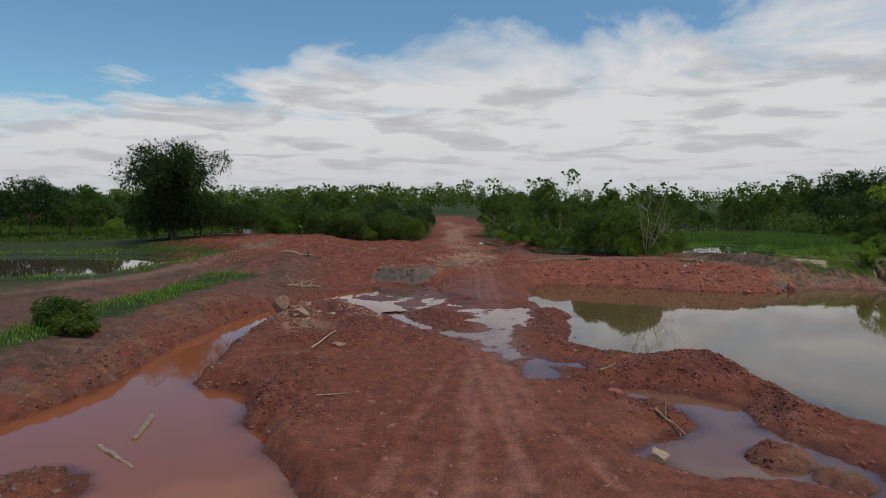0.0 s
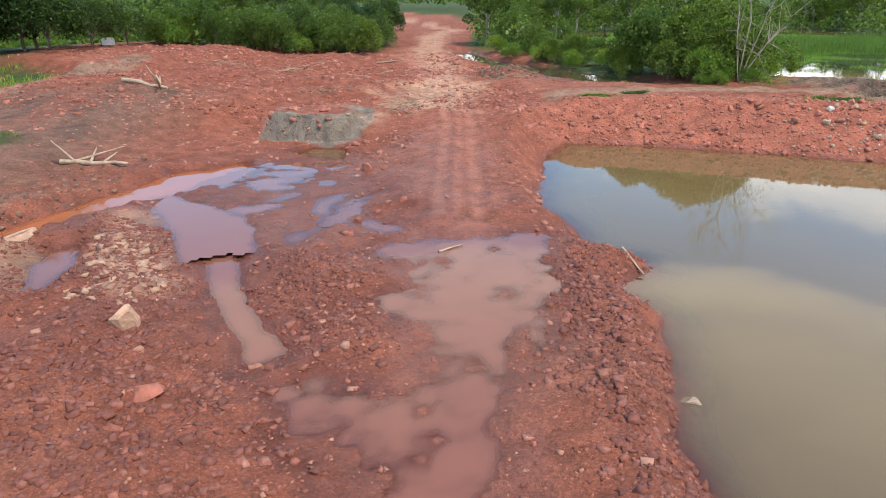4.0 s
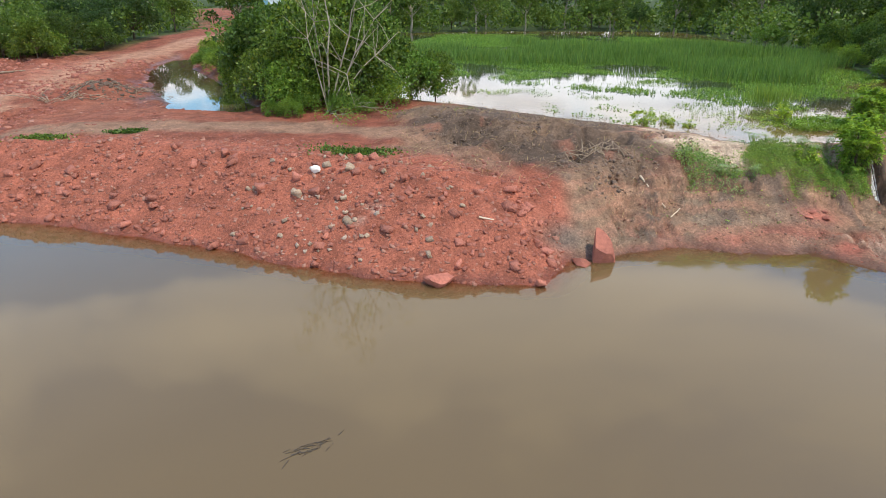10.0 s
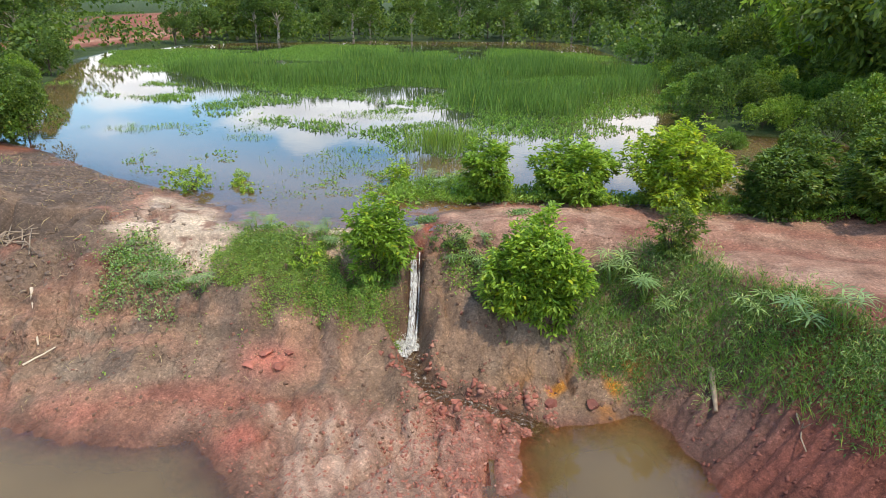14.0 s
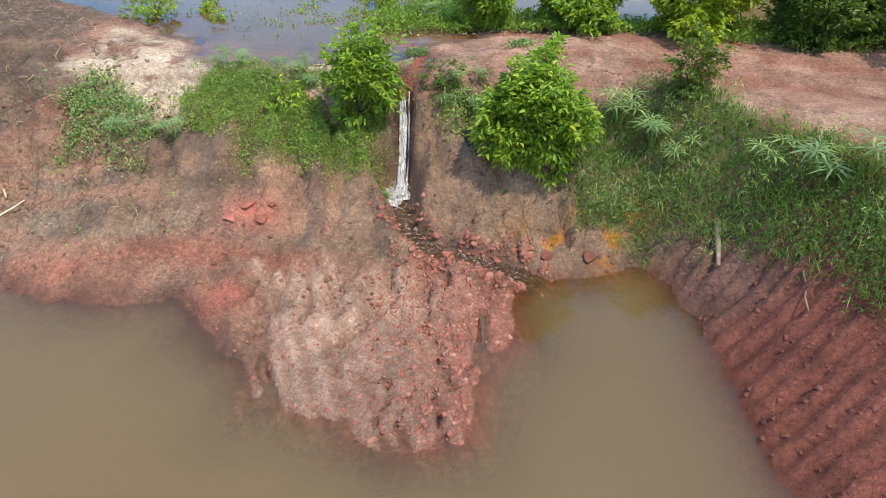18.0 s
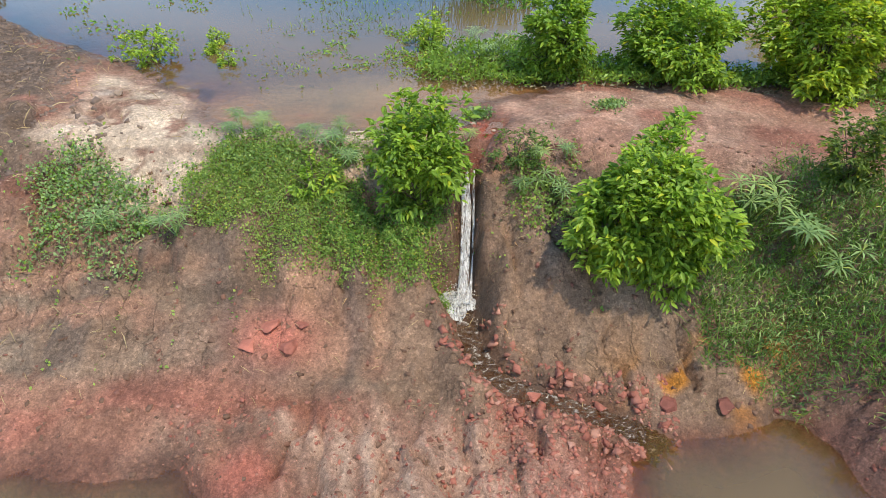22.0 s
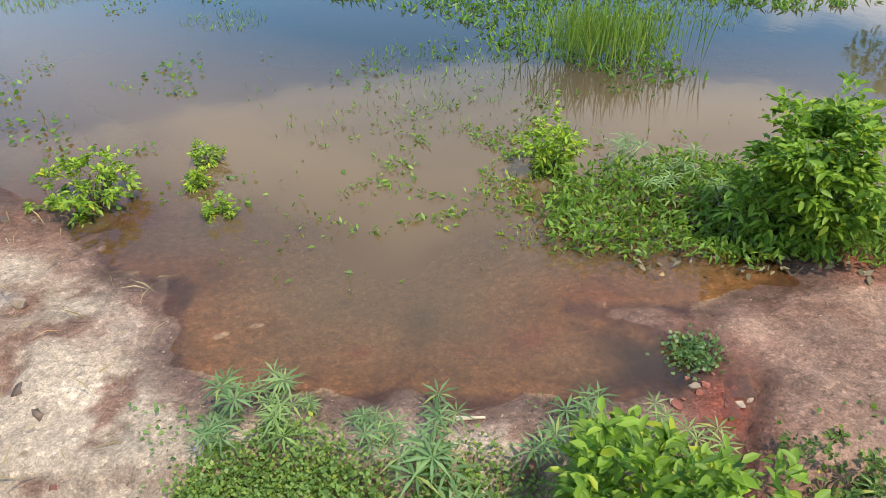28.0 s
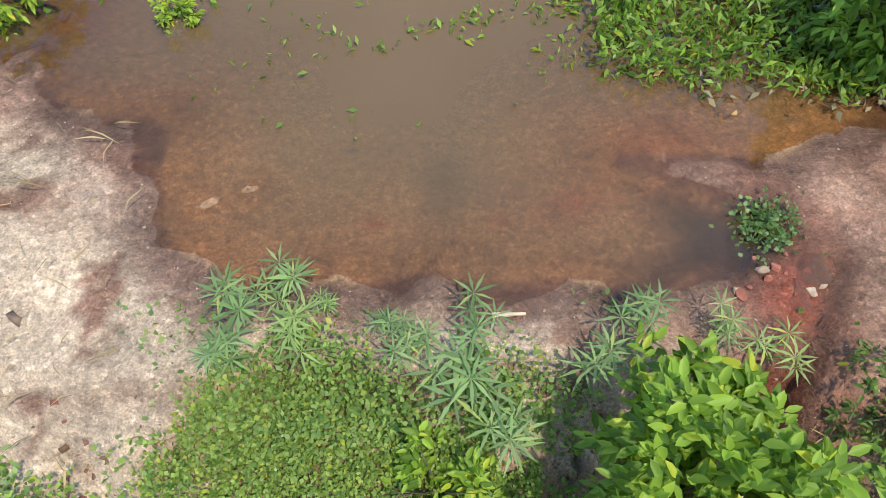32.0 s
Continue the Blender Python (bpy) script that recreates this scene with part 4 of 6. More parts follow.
pool("water_flat", "flat", 0.25, PINK_WATER, "thin film of water over a wet red mud flat")
pool("water_brown", "brown", 0.2, water_material("brown_water", (0.17, 0.085, 0.035), 8.0, 0.004), "small brown pool below a grey clay bank")
pool("water_mid", "mid", 0.5, water_material("mid_water", (0.10, 0.075, 0.05), 6.0, 0.004), "still pond between the track and bushes")
pool("water_west", "west", 0.6, water_material("west_water", (0.10, 0.075, 0.05), 6.0, 0.004), "still grassy-edged pond beside a dirt track")


# ---- building blocks ----
def thing(name, label, category, at=(0, 0, 0), group="", turn=0.0, size=1.0):
    ob = new(name)
    ob.empty_display_size = 0.2
    ob.matrix_basis = Matrix.Translation(at) @ Matrix.Rotation(turn, 4, "Z") @ Matrix.Diagonal((size, size, size, 1))
    return tagged(ob, label, category, group)


def part(name, me, parent, label=""):
    ob = new(name, me)
    ob.parent = parent
    return tagged(ob, label)


def on_ground(x, y, sink=0.0):
    return (x, y, float(ground_at(x, y)) - sink)


def unit(v):
    return v / np.maximum(np.linalg.norm(v, axis=-1, keepdims=True), 1e-9)


def leaf_mesh(name, pos, axis, length, width, mat, rng, fold=0.12, flat=0.0):
    """Pointed leaves: one quad each, folded along the middle. flat: 1 turns the blades to face up."""
    n = len(pos)
    axis = unit(np.asarray(axis, float))
    side = unit(np.cross(axis, rng.normal(size=(n, 3)) * (1 - flat) + np.array([0, 0, 1.0]) * flat * 3))
    face = np.cross(side, axis)
    length, width = np.broadcast_to(length, n)[:, None], np.broadcast_to(width, n)[:, None]
    mid = pos + axis * length * 0.42 + face * length * fold
    tip = pos + axis * length - np.array([0, 0, 1.0]) * length * 0.15
    co = np.stack([pos, mid + side * width, tip, mid - side * width], 1).reshape(-1, 3)
    return quad_mesh(name, co, np.arange(4 * n).reshape(n, 4), mat)


def broad_leaf_mesh(name, pos, axis, length, width, mat, rng, fold=0.10, flat=0.0):
    """Rounded leaves: two halves that meet along the midrib, each with a shoulder and a point."""
    n = len(pos)
    axis = unit(np.asarray(axis, float))
    side = unit(np.cross(axis, rng.normal(size=(n, 3)) * (1 - flat) + np.array([0, 0, 1.0]) * flat * 3))
    face = np.cross(side, axis)
    length, width = np.broadcast_to(length, n)[:, None], np.broadcast_to(width, n)[:, None]
    tip = pos + axis * length - np.array([0, 0, 1.0]) * length * 0.18
    low, high = pos + axis * length * 0.30 + face * length * fold, pos + axis * length * 0.68 + face * length * fold - np.array([0, 0, 1.0]) * length * 0.06
    co = np.stack([pos, low + side * width * 0.95, high + side * width * 0.80, tip, high - side * width * 0.80, low - side * width * 0.95], 1).reshape(-1, 3)
    quads = np.array([(0, 1, 2, 3), (0, 3, 4, 5)])
    return quad_mesh(name, co, (quads[None] + (np.arange(n) * 6)[:, None, None]).reshape(-1, 4), mat)


def tube_mesh(name, paths, mat, sides=6):
    """Tapered stems: each path is a list of (x, y, z, radius)."""
    co, quads = [], []
    for path in paths:
        p = np.array(path, float)
        along = unit(np.gradient(p[:, :3], axis=0))
        ref = np.where(np.abs(along[:, 2:3]) > 0.8, np.array([[1.0, 0, 0]]), np.array([[0, 0, 1.0]]))
        u = unit(np.cross(along, ref))
        v = np.cross(along, u)
        base = len(co)
        for k in range(len(p)):
            for s in range(sides):
                a = 2 * math.pi * s / sides
                co.append(p[k, :3] + p[k, 3] * (math.cos(a) * u[k] + math.sin(a) * v[k]))
        for k in range(len(p) - 1):
            for s in range(sides):
                i, j = base + k * sides, (s + 1) % sides
                quads.append((i + s, i + j, i + sides + j, i + sides + s))
        last = base + (len(p) - 1) * sides
        for s in range(1, sides - 2, 2):
            quads.append((last, last + s, last + s + 1, last + (s + 2) % sides))
    return smooth(quad_mesh(name, np.array(co), np.array(quads), mat))


LUMP = bmesh.new()
bmesh.ops.create_cube(LUMP, size=1.35)
bmesh.ops.bevel(LUMP, geom=LUMP.verts[:], offset=0.30, segments=1, affect="VERTICES")
bmesh.ops.triangulate(LUMP, faces=LUMP.faces[:])
LUMP.verts.index_update()
LUMP_CO = np.array([v.co[:] for v in LUMP.verts])
LUMP_TRI = np.array([[v.index for v in f.verts] for f in LUMP.faces])
LUMP.free()
CUBE_CO = np.array([(x, y, z) for x in (-0.7, 0.7) for y in (-0.7, 0.7) for z in (-0.7, 0.7)])
CUBE_TRI = np.array([(0, 1, 3, 2), (4, 6, 7, 5), (0, 4, 5, 1), (2, 3, 7, 6), (0, 2, 6, 4), (1, 5, 7, 3)])


def rock_shape(rng, flat=0.65, angular=0.32):
    co = LUMP_CO * (1 + angular * rng.uniform(-1, 1, (len(LUMP_CO), 1))) * np.array([1.0, rng.uniform(0.6, 0.95), flat])
    return co


def rubble_mesh(name, pos, size, mat, rng, flat=0.65):
    """Broken lumps, joined."""
    n, k = len(pos), len(CUBE_CO)
    shape = CUBE_CO[None] * (1 + 0.42 * rng.uniform(-1, 1, (n, k, 1))) + rng.normal(0, 0.12, (n, k, 3))
    shape *= np.stack([np.ones(n), rng.uniform(0.55, 1, n), rng.uniform(0.4, flat + 0.2, n)], 1)[:, None]
    a, b = rng.uniform(0, 6.28, n), rng.normal(0, 0.6, n)
    ca, sa, cb, sb = np.cos(a)[:, None], np.sin(a)[:, None], np.cos(b)[:, None], np.sin(b)[:, None]
    x, y, z = shape[..., 0], shape[..., 1], shape[..., 2]
    y, z = y * cb - z * sb, y * sb + z * cb
    shape = np.stack([x * ca - y * sa, x * sa + y * ca, z], -1) * np.asarray(size)[:, None, None]
    co = (shape + np.asarray(pos)[:, None]).reshape(-1, 3)
    return quad_mesh(name, co, (CUBE_TRI[None] + (np.arange(n) * k)[:, None, None]).reshape(-1, 4), mat)


def scatter(rng, box, count, accept):
    """Random places in a box (x0, y0, x1, y1), kept where accept(x, y) beats a random number."""
    x, y = rng.uniform(box[0], box[2], count), rng.uniform(box[1], box[3], count)
    keep = accept(x, y) > rng.uniform(0, 1, count)
    x, y = x[keep], y[keep]
    return np.stack([x, y, ground_at(x, y)], 1)


def dry(x, y):
    """1 on dry ground, 0 in water."""
    return (looked_up(WET, x, y) < 0.5) * 1.0


# ---- leafy plants ----
def clumps_of(rng, n, radius, height, base, spread=1.0):
    """Centres and radii of leaf clumps that fill an uneven crown."""
    d = unit(rng.normal(size=(n, 3)))
    d[:, 2] = np.abs(d[:, 2]) * 1.35 - 0.62
    r = rng.uniform(0.45, 1.0, n) ** 0.5
    c = d * r[:, None] * np.array([radius, radius, height * 0.5]) * spread + np.array([0, 0, base + height * 0.5])
    return c, radius * rng.uniform(0.20, 0.42, n)


def foliage(name, rng, centres, radii, per, length, width, mat, droop=0.0):
    n = len(centres) * per
    d = unit(rng.normal(size=(n, 3)) + np.array([0, 0, 0.35]))
    c, r = np.repeat(centres, per, 0), np.repeat(radii, per)
    pos = c + d * (r * rng.uniform(0.35, 1.0, n) ** 0.5)[:, None]
    axis = d + 0.6 * rng.normal(size=(n, 3)) + np.array([0, 0, 0.15 - droop])
    ln = length * rng.uniform(0.6, 1.25, n)
    return leaf_mesh(name, pos, axis, ln, ln * width, mat, rng)


def limbs_to(rng, centres, trunk_top, base_r, start=(0, 0, 0)):
    paths = []
    top = np.array(trunk_top, float)
    s = np.array(start, float)
    trunk = [(*(s + (top - s) * u + np.array([math.sin(u * 3) * 0.12, math.cos(u * 2.3) * 0.10 - 0.10, 0]) * top[2] * 0.3), base_r * (1.15 - 0.6 * u)) for u in np.linspace(0, 1, 7)]
    paths.append(trunk)
    for c in centres:
        u = rng.uniform(0.45, 1.0)
        a = s + (top - s) * u
        mid = (a + c) / 2 + rng.normal(0, 0.1, 3) * np.linalg.norm(c - a) + np.array([0, 0, 0.1 * np.linalg.norm(c - a)])
        r = base_r * 0.45
        paths.append([(*a, r), (*((a + mid) / 2), r * 0.8), (*mid, r * 0.6), (*c, r * 0.25)])
    return paths


def broadleaf(name, label, category, rng, height, radius, mat, bark, leaf=0.29, width=0.34, clumps=26, per=170, bare=0.28, trunk=0.16, limbs=9, group="", droop=0.05):
    """A tree or tall bush at the origin: trunk with limbs, crown of leaf clumps."""
    ob = thing(name, label, category, group=group)
    c, r = clumps_of(rng, clumps, radius, height * (1 - bare), height * bare)
    part("trunk", tube_mesh("trunk", limbs_to(rng, c[:limbs], (0, 0, height * (bare + 0.25)), trunk), bark), ob)
    part("crown", foliage("crown", rng, c, r, per, leaf, width, mat, droop), ob)
    return ob


def stand(ob, x, y, size=1.0, turn=0.0, sink=0.1, tall=1.0):
    return Matrix.Translation(on_ground(x, y, sink)) @ Matrix.Rotation(turn, 4, "Z") @ Matrix.Diagonal((size, size, size * tall, 1))


rng = np.random.default_rng(7)
KINDS = [broadleaf("tree", "leafy green broadleaf tree at the wood's edge", "tree", rng, 7.5, 3.0, LEAF, BARK, bare=0.10, clumps=30, group="trees of the wood"),
         broadleaf("tree", "leafy green broadleaf tree at the wood's edge", "tree", rng, 8.5, 2.7, LEAF, BARK, bare=0.16, clumps=30, group="trees of the wood"),
         broadleaf("tree", "dark green dense tree at the wood's edge", "tree", rng, 7.0, 3.4, LEAF_DARK, BARK, bare=0.08, clumps=30, group="trees of the wood"),
         broadleaf("tree", "leafy green broadleaf tree at the wood's edge", "tree", rng, 9.0, 2.4, LEAF, PALE_BARK, clumps=26, bare=0.26, group="trees of the wood"),
         broadleaf("shrub", "bright green dense wild shrub on rough ground", "shrub", rng, 3.6, 2.4, LEAF_MID, BARK, leaf=0.20, per=210, bare=0.02, trunk=0.06, group="wild shrubs"),
         broadleaf("shrub", "green dense wild shrub on rough ground", "shrub", rng, 4.2, 2.3, LEAF, BARK, leaf=0.20, per=220, bare=0.02, trunk=0.07, group="wild shrubs")]
USED = [False] * len(KINDS)


def plant(kind, x, y, size, tall=1.0):
    m = stand(None, x, y, size, rng.uniform(0, 6.28), 0.15, tall)
    if USED[kind]:
        return copy_thing(KINDS[kind], m)
    USED[kind] = True
    KINDS[kind].matrix_basis = m
    return KINDS[kind]


def wood(count, box, free, kinds, low, high, apart):
    """Trees at random, no two nearer than apart."""
    got = []
    for _ in range(count * 12):
        x, y = rng.uniform(box[0], box[2]), rng.uniform(box[1], box[3])
        if len(got) >= count or not free(x, y) or any((x - a) ** 2 + (y - b) ** 2 < apart ** 2 for a, b in got):
            continue
        got.append((x, y))
        plant(int(rng.choice(kinds)), x, y, rng.uniform(low, high), rng.uniform(0.85, 1.2))


off_road = lambda x, y: beside_road(x, y) > 1.2
wood(40, (-36, 131, -2, 150), off_road, [0, 1, 2, 5], 0.75, 1.1, 3.4)
wood(20, (-36, 128, -3, 132), off_road, [4, 5], 0.75, 1.15, 1.6)
wood(34, (-150, 150, 5, 215), lambda x, y: off_road(x, y) and (x > -50 or y > 190), [0, 1, 2, 3], 0.9, 1.35, 6)
wood(20, (8, 140, 34, 200), lambda x, y: off_road(x, y) and (x > 18 or y < 146) and outline(np.array([x]), np.array([y]), MARSH)[0] > 2.5, [0, 1, 3, 5], 0.7, 1.15, 4)
wood(16, (14, 112, 30, 140), lambda x, y: outline(np.array([x]), np.array([y]), MARSH)[0] > 1.5 and outline(np.array([x]), np.array([y]), MID_POND)[0] > 2, [4, 5, 0], 0.55, 0.9, 3)
wood(34, (18, 183, 118, 204), lambda x, y: True, [0, 1, 3, 2], 0.7, 1.1, 4.5)
wood(34, (-30, 204, 150, 250), off_road, [0, 1, 2, 3], 0.95, 1.5, 7)
wood(22, (86, 104, 128, 184), lambda x, y: True, [0, 1, 2, 3], 0.9, 1.45, 6)
wood(16, (82, 96, 90, 150), lambda x, y: outline(np.array([x]), np.array([y]), MARSH)[0] > -1, [4, 5], 0.7, 1.1, 3)
for x, y, kind, size in [(24.5, 104.5, 5, 1.5), (27.5, 101.5, 5, 1.45), (26.5, 107, 5, 1.6), (30, 104, 5, 1.6), (32.5, 100.5, 4, 0.8), (23, 110, 4, 1.0), (29.8, 99, 4, 0.75), (19.5, 114, 4, 0.75), (16.5, 119, 4, 0.8),
                         (13.5, 124, 4, 0.7), (21, 117.5, 5, 0.85), (17, 126, 4, 0.8), (12, 131, 4, 0.8), (28.2, 94.6, 4, 0.42), (33.8, 102.5, 0, 0.85), (35.3, 99.8, 4, 1.1), (34.0, 98.0, 4, 0.7), (31.5, 98.2, 5, 0.8), (37, 101, 5, 0.8), (28, 98.6, 5, 1.25), (25.5, 99.5, 5, 0.9), (22.6, 105, 5, 0.9), (32.6, 96.0, 4, 0.40), (27, 95.2, 4, 0.38), (30.2, 97.6, 5, 1.25), (28.4, 97.4, 4, 1.2), (32.2, 98.6, 5, 1.2), (29.2, 101, 5, 1.7), (31.6, 101.6, 5, 1.6), (29.0, 95.6, 4, 0.55), (31.4, 95.4, 4, 0.5)]:
    plant(kind, x, y, size)
for x, y, kind, size in [(-43, 118.5, 2, 1.15), (-39, 121, 2, 1.0), (-36, 124, 2, 0.9), (-130, 209, 2, 2.0), (-118, 200, 0, 1.3), (-100, 190, 1, 1.2), (-62, 160, 0, 0.9), (-72, 165, 4, 1.0), (-80, 170, 0, 1.1),
                         (117, 212, 1, 2.6), (128, 205, 2, 2.9), (140, 200, 2, 3.0), (-97, 150, 2, 2.3), (-104, 143, 2, 2.0), (-90, 154, 0, 1.7), (-110, 150, 1, 2.0), (-84, 158, 5, 2.2), (-76, 150, 4, 1.5), (98, 150, 2, 1.7), (94, 132, 2, 1.5), (88, 101, 5, 1.0), (92, 96, 2, 1.2), (80, 95.5, 4, 0.8), (77.5, 93, 5, 0.65),
                         (84, 92.5, 5, 1.1), (79, 90.5, 4, 0.7), (76, 91, 5, 0.6)]:
    plant(kind, x, y, size)

wood(26, (74, 103, 86, 132), lambda x, y: outline(np.array([x]), np.array([y]), MARSH)[0] > 0.3, [4, 5, 4], 0.55, 0.95, 2.4)
for x, y, kind, size in [(72.6, 90.8, 4, 0.6), (75.4, 95.5, 5, 0.55), (73.6, 99.5, 4, 0.5), (78.6, 98.4, 5, 0.75), (82, 93.4, 0, 0.7), (87, 97, 0, 1.0), (90, 110, 2, 1.3), (87, 125, 0, 1.2), (132, 215, 2, 2.0), (122, 200, 0, 1.7), (145, 210, 1, 2.0),
                         (-50, 119, 2, 1.7), (-46, 118.5, 2, 1.4), (-53.5, 118, 2, 1.5), (-46, 121, 2, 1.3), (-128, 190, 2, 1.6), (-122, 185, 0, 1.3), (-110, 182, 5, 1.6), (-115, 195, 2, 1.8), (-52, 121, 0, 1.2), (-38, 119, 2, 0.9), (-55, 118, 5, 1.1), (-34, 128, 5, 1.0), (-30, 132, 0, 1.0), (-25, 131.5, 5, 1.0), (-20, 132, 0, 0.9), (-15, 132, 5, 1.0), (-10.5, 133, 5, 0.9)]:
    plant(kind, x, y, size)

# undergrowth between the trees
def off_pools(x, y):
    return (outline(x, y, MARSH) > 1.0) & (outline(x, y, MID_POND) > 2.0) & (beside_road(x, y) > 0.8)


x, y = rng.uniform(-170, 160, 5200), rng.uniform(112, 222, 5200)
keep = off_pools(x, y) & ((y > 131 + 5 * np.sin(x * 0.3)) | (x > 86)) & ((x > -52) | (y > 185) | (x < -120)) & ((x < -5) | (y > 140) | (x > 14))
x, y = x[keep], y[keep]
cc = np.stack([x, y, ground_at(x, y) + rng.uniform(0.3, 3.6, len(x))], 1)
tagged(new("undergrowth", foliage("undergrowth", rng, cc, rng.uniform(1.0, 2.1, len(x)), 34, 0.62, 0.34, LEAF, 0.1)), "tangled green undergrowth between the trees", "undergrowth", kind="stuff")

# far woods, too many to count
x, y = rng.uniform(-1500, 1500, 5200), rng.uniform(215, 1400, 5200)
keep = (beside_road(x, y) > 2) & (np.hypot(x, y) < 1500) & (rng.uniform(0, 1, 5200) < np.clip(260 / np.hypot(x, y - 60), 0.15, 1))
x, y = x[keep], y[keep]
left = np.concatenate([rng.uniform(-420, -150, 260), rng.uniform(-260, 40, 420)]), np.concatenate([rng.uniform(60, 330, 260), rng.uniform(330, 620, 420)])
right = rng.uniform(135, 420, 260), rng.uniform(70, 330, 260)
x, y = np.concatenate([x, left[0], right[0]]), np.concatenate([y, left[1], right[1]])
tall = rng.uniform(10.5, 16.5, len(x)) * (1 + 0.4 * fbm(x, y, 90, 2, 201))
cc, rr = [], []
for k in range(5):
    a, u = rng.uniform(0, 6.28, len(x)), rng.uniform(0, 1, len(x))
    cc.append(np.stack([x + np.cos(a) * 2.6 * u, y + np.sin(a) * 2.6 * u, 3.6 + tall * rng.uniform(0.3, 0.92, len(x))], 1))
    rr.append(rng.uniform(1.3, 2.6, len(x)))
tagged(new("far_woods", foliage("far_woods", rng, np.concatenate(cc), np.concatenate(rr), 13, 1.5, 0.42, LEAF, 0.1)), "distant green woodland of mixed broadleaf trees", "woodland", kind="stuff")


# tall clump of bamboo by the plateau
def bamboo(name, label, at, height, culms, spread, mat, seed, per=150):
    r = np.random.default_rng(seed)
    ob = thing(name, label, "bamboo", at)
    ends, paths = [], []
    for _ in range(culms):
        a, out = r.uniform(0, 6.28), r.uniform(0.2, 1.0)
        h = height * r.uniform(0.65, 1.0)
        tip = np.array([math.cos(a) * spread * out, math.sin(a) * spread * out])
        pts = [(tip[0] * u ** 2.2 + math.cos(a) * 0.5, tip[1] * u ** 2.2 + math.sin(a) * 0.5, h * (u - 0.16 * u ** 3 * out), 0.07 * (1 - 0.8 * u)) for u in np.linspace(0, 1, 8)]
        paths.append(pts)
        ends += [np.array(p[:3]) for p in pts[2:]] + [np.array(pts[-1][:3]) + r.normal(0, 0.6, 3) for _ in range(2)]
    part("culm_cluster", tube_mesh("culm_cluster", paths, BARK, 5), ob, "slender arching stems")
    c = np.array(ends)
    part("crown", foliage("crown", r, c, r.uniform(0.7, 1.5, len(c)) * spread / 6, per, 0.55, 0.20, mat, 0.5), ob)
    return ob


bamboo("bamboo_clump", "tall dense green bamboo clump at the plateau's edge", on_ground(-49.5, 117, 0.2), 18.0, 70, 8.5, LEAF_DARK, 3, 60)
bamboo("bamboo_clump", "feathery bright green bamboo beside the marsh", on_ground(88, 118, 0.2), 12, 22, 6, LEAF_BRIGHT, 4, 60)
bamboo("bamboo_clump", "feathery green bamboo above the marsh's edge", on_ground(86, 106, 0.2), 9, 20, 5, LEAF, 5, 60)


# broken tree with bare white limbs
def bare_tree(at):
    r = np.random.default_rng(12)
    ob = thing("half_bare_tree", "half-fallen tree with pale bare limbs and green shoots", "tree", at, size=1.5)
    paths, tips = [], []
    for lean, turn, length, rad in [(0.06, 0.4, 6.8, 0.09), (0.30, 0.1, 6.4, 0.08), (0.50, -0.3, 5.6, 0.07), (0.68, 0.4, 5.0, 0.06), (0.12, 2.6, 5.4, 0.05), (1.25, -0.2, 3.0, 0.04), (1.35, -1.2, 2.4, 0.04), (0.2, 3.4, 6.0, 0.05)]:
        d = np.array([math.sin(lean) * math.cos(turn), math.sin(lean) * math.sin(turn), math.cos(lean)])
        pts = [(*(d * length * u + np.array([0, 0, -0.25 * length * math.sin(lean) * u * u]) + r.normal(0, 0.06, 3) * length * 0.3 * u), 0.5 * rad * (1.1 - 0.8 * u)) for u in np.linspace(0, 1, 7)]
        paths = [pts]
        for _ in range(8):
            p = np.array(pts[r.integers(2, 6)][:3])
            e = p + unit(r.normal(size=3) + d) * length * 0.28
            paths.append([(*p, rad * 0.22), (*((p + e) / 2 + r.normal(0, 0.05, 3)), rad * 0.16), (*e, rad * 0.06)])
            tips.append(e)
        tips.append(np.array(pts[-1][:3]))
        part("limb", tube_mesh("limb", paths, PALE_BARK, 6), ob, "pale peeling bare limb")
    c = np.array(tips)
    part("crown", foliage("crown", r, c, r.uniform(0.3, 0.7, len(c)), 60, 0.095, 0.24, LEAF_MID, 0.5), ob)


bare_tree(on_ground(30.4, 95.4, 0.1))


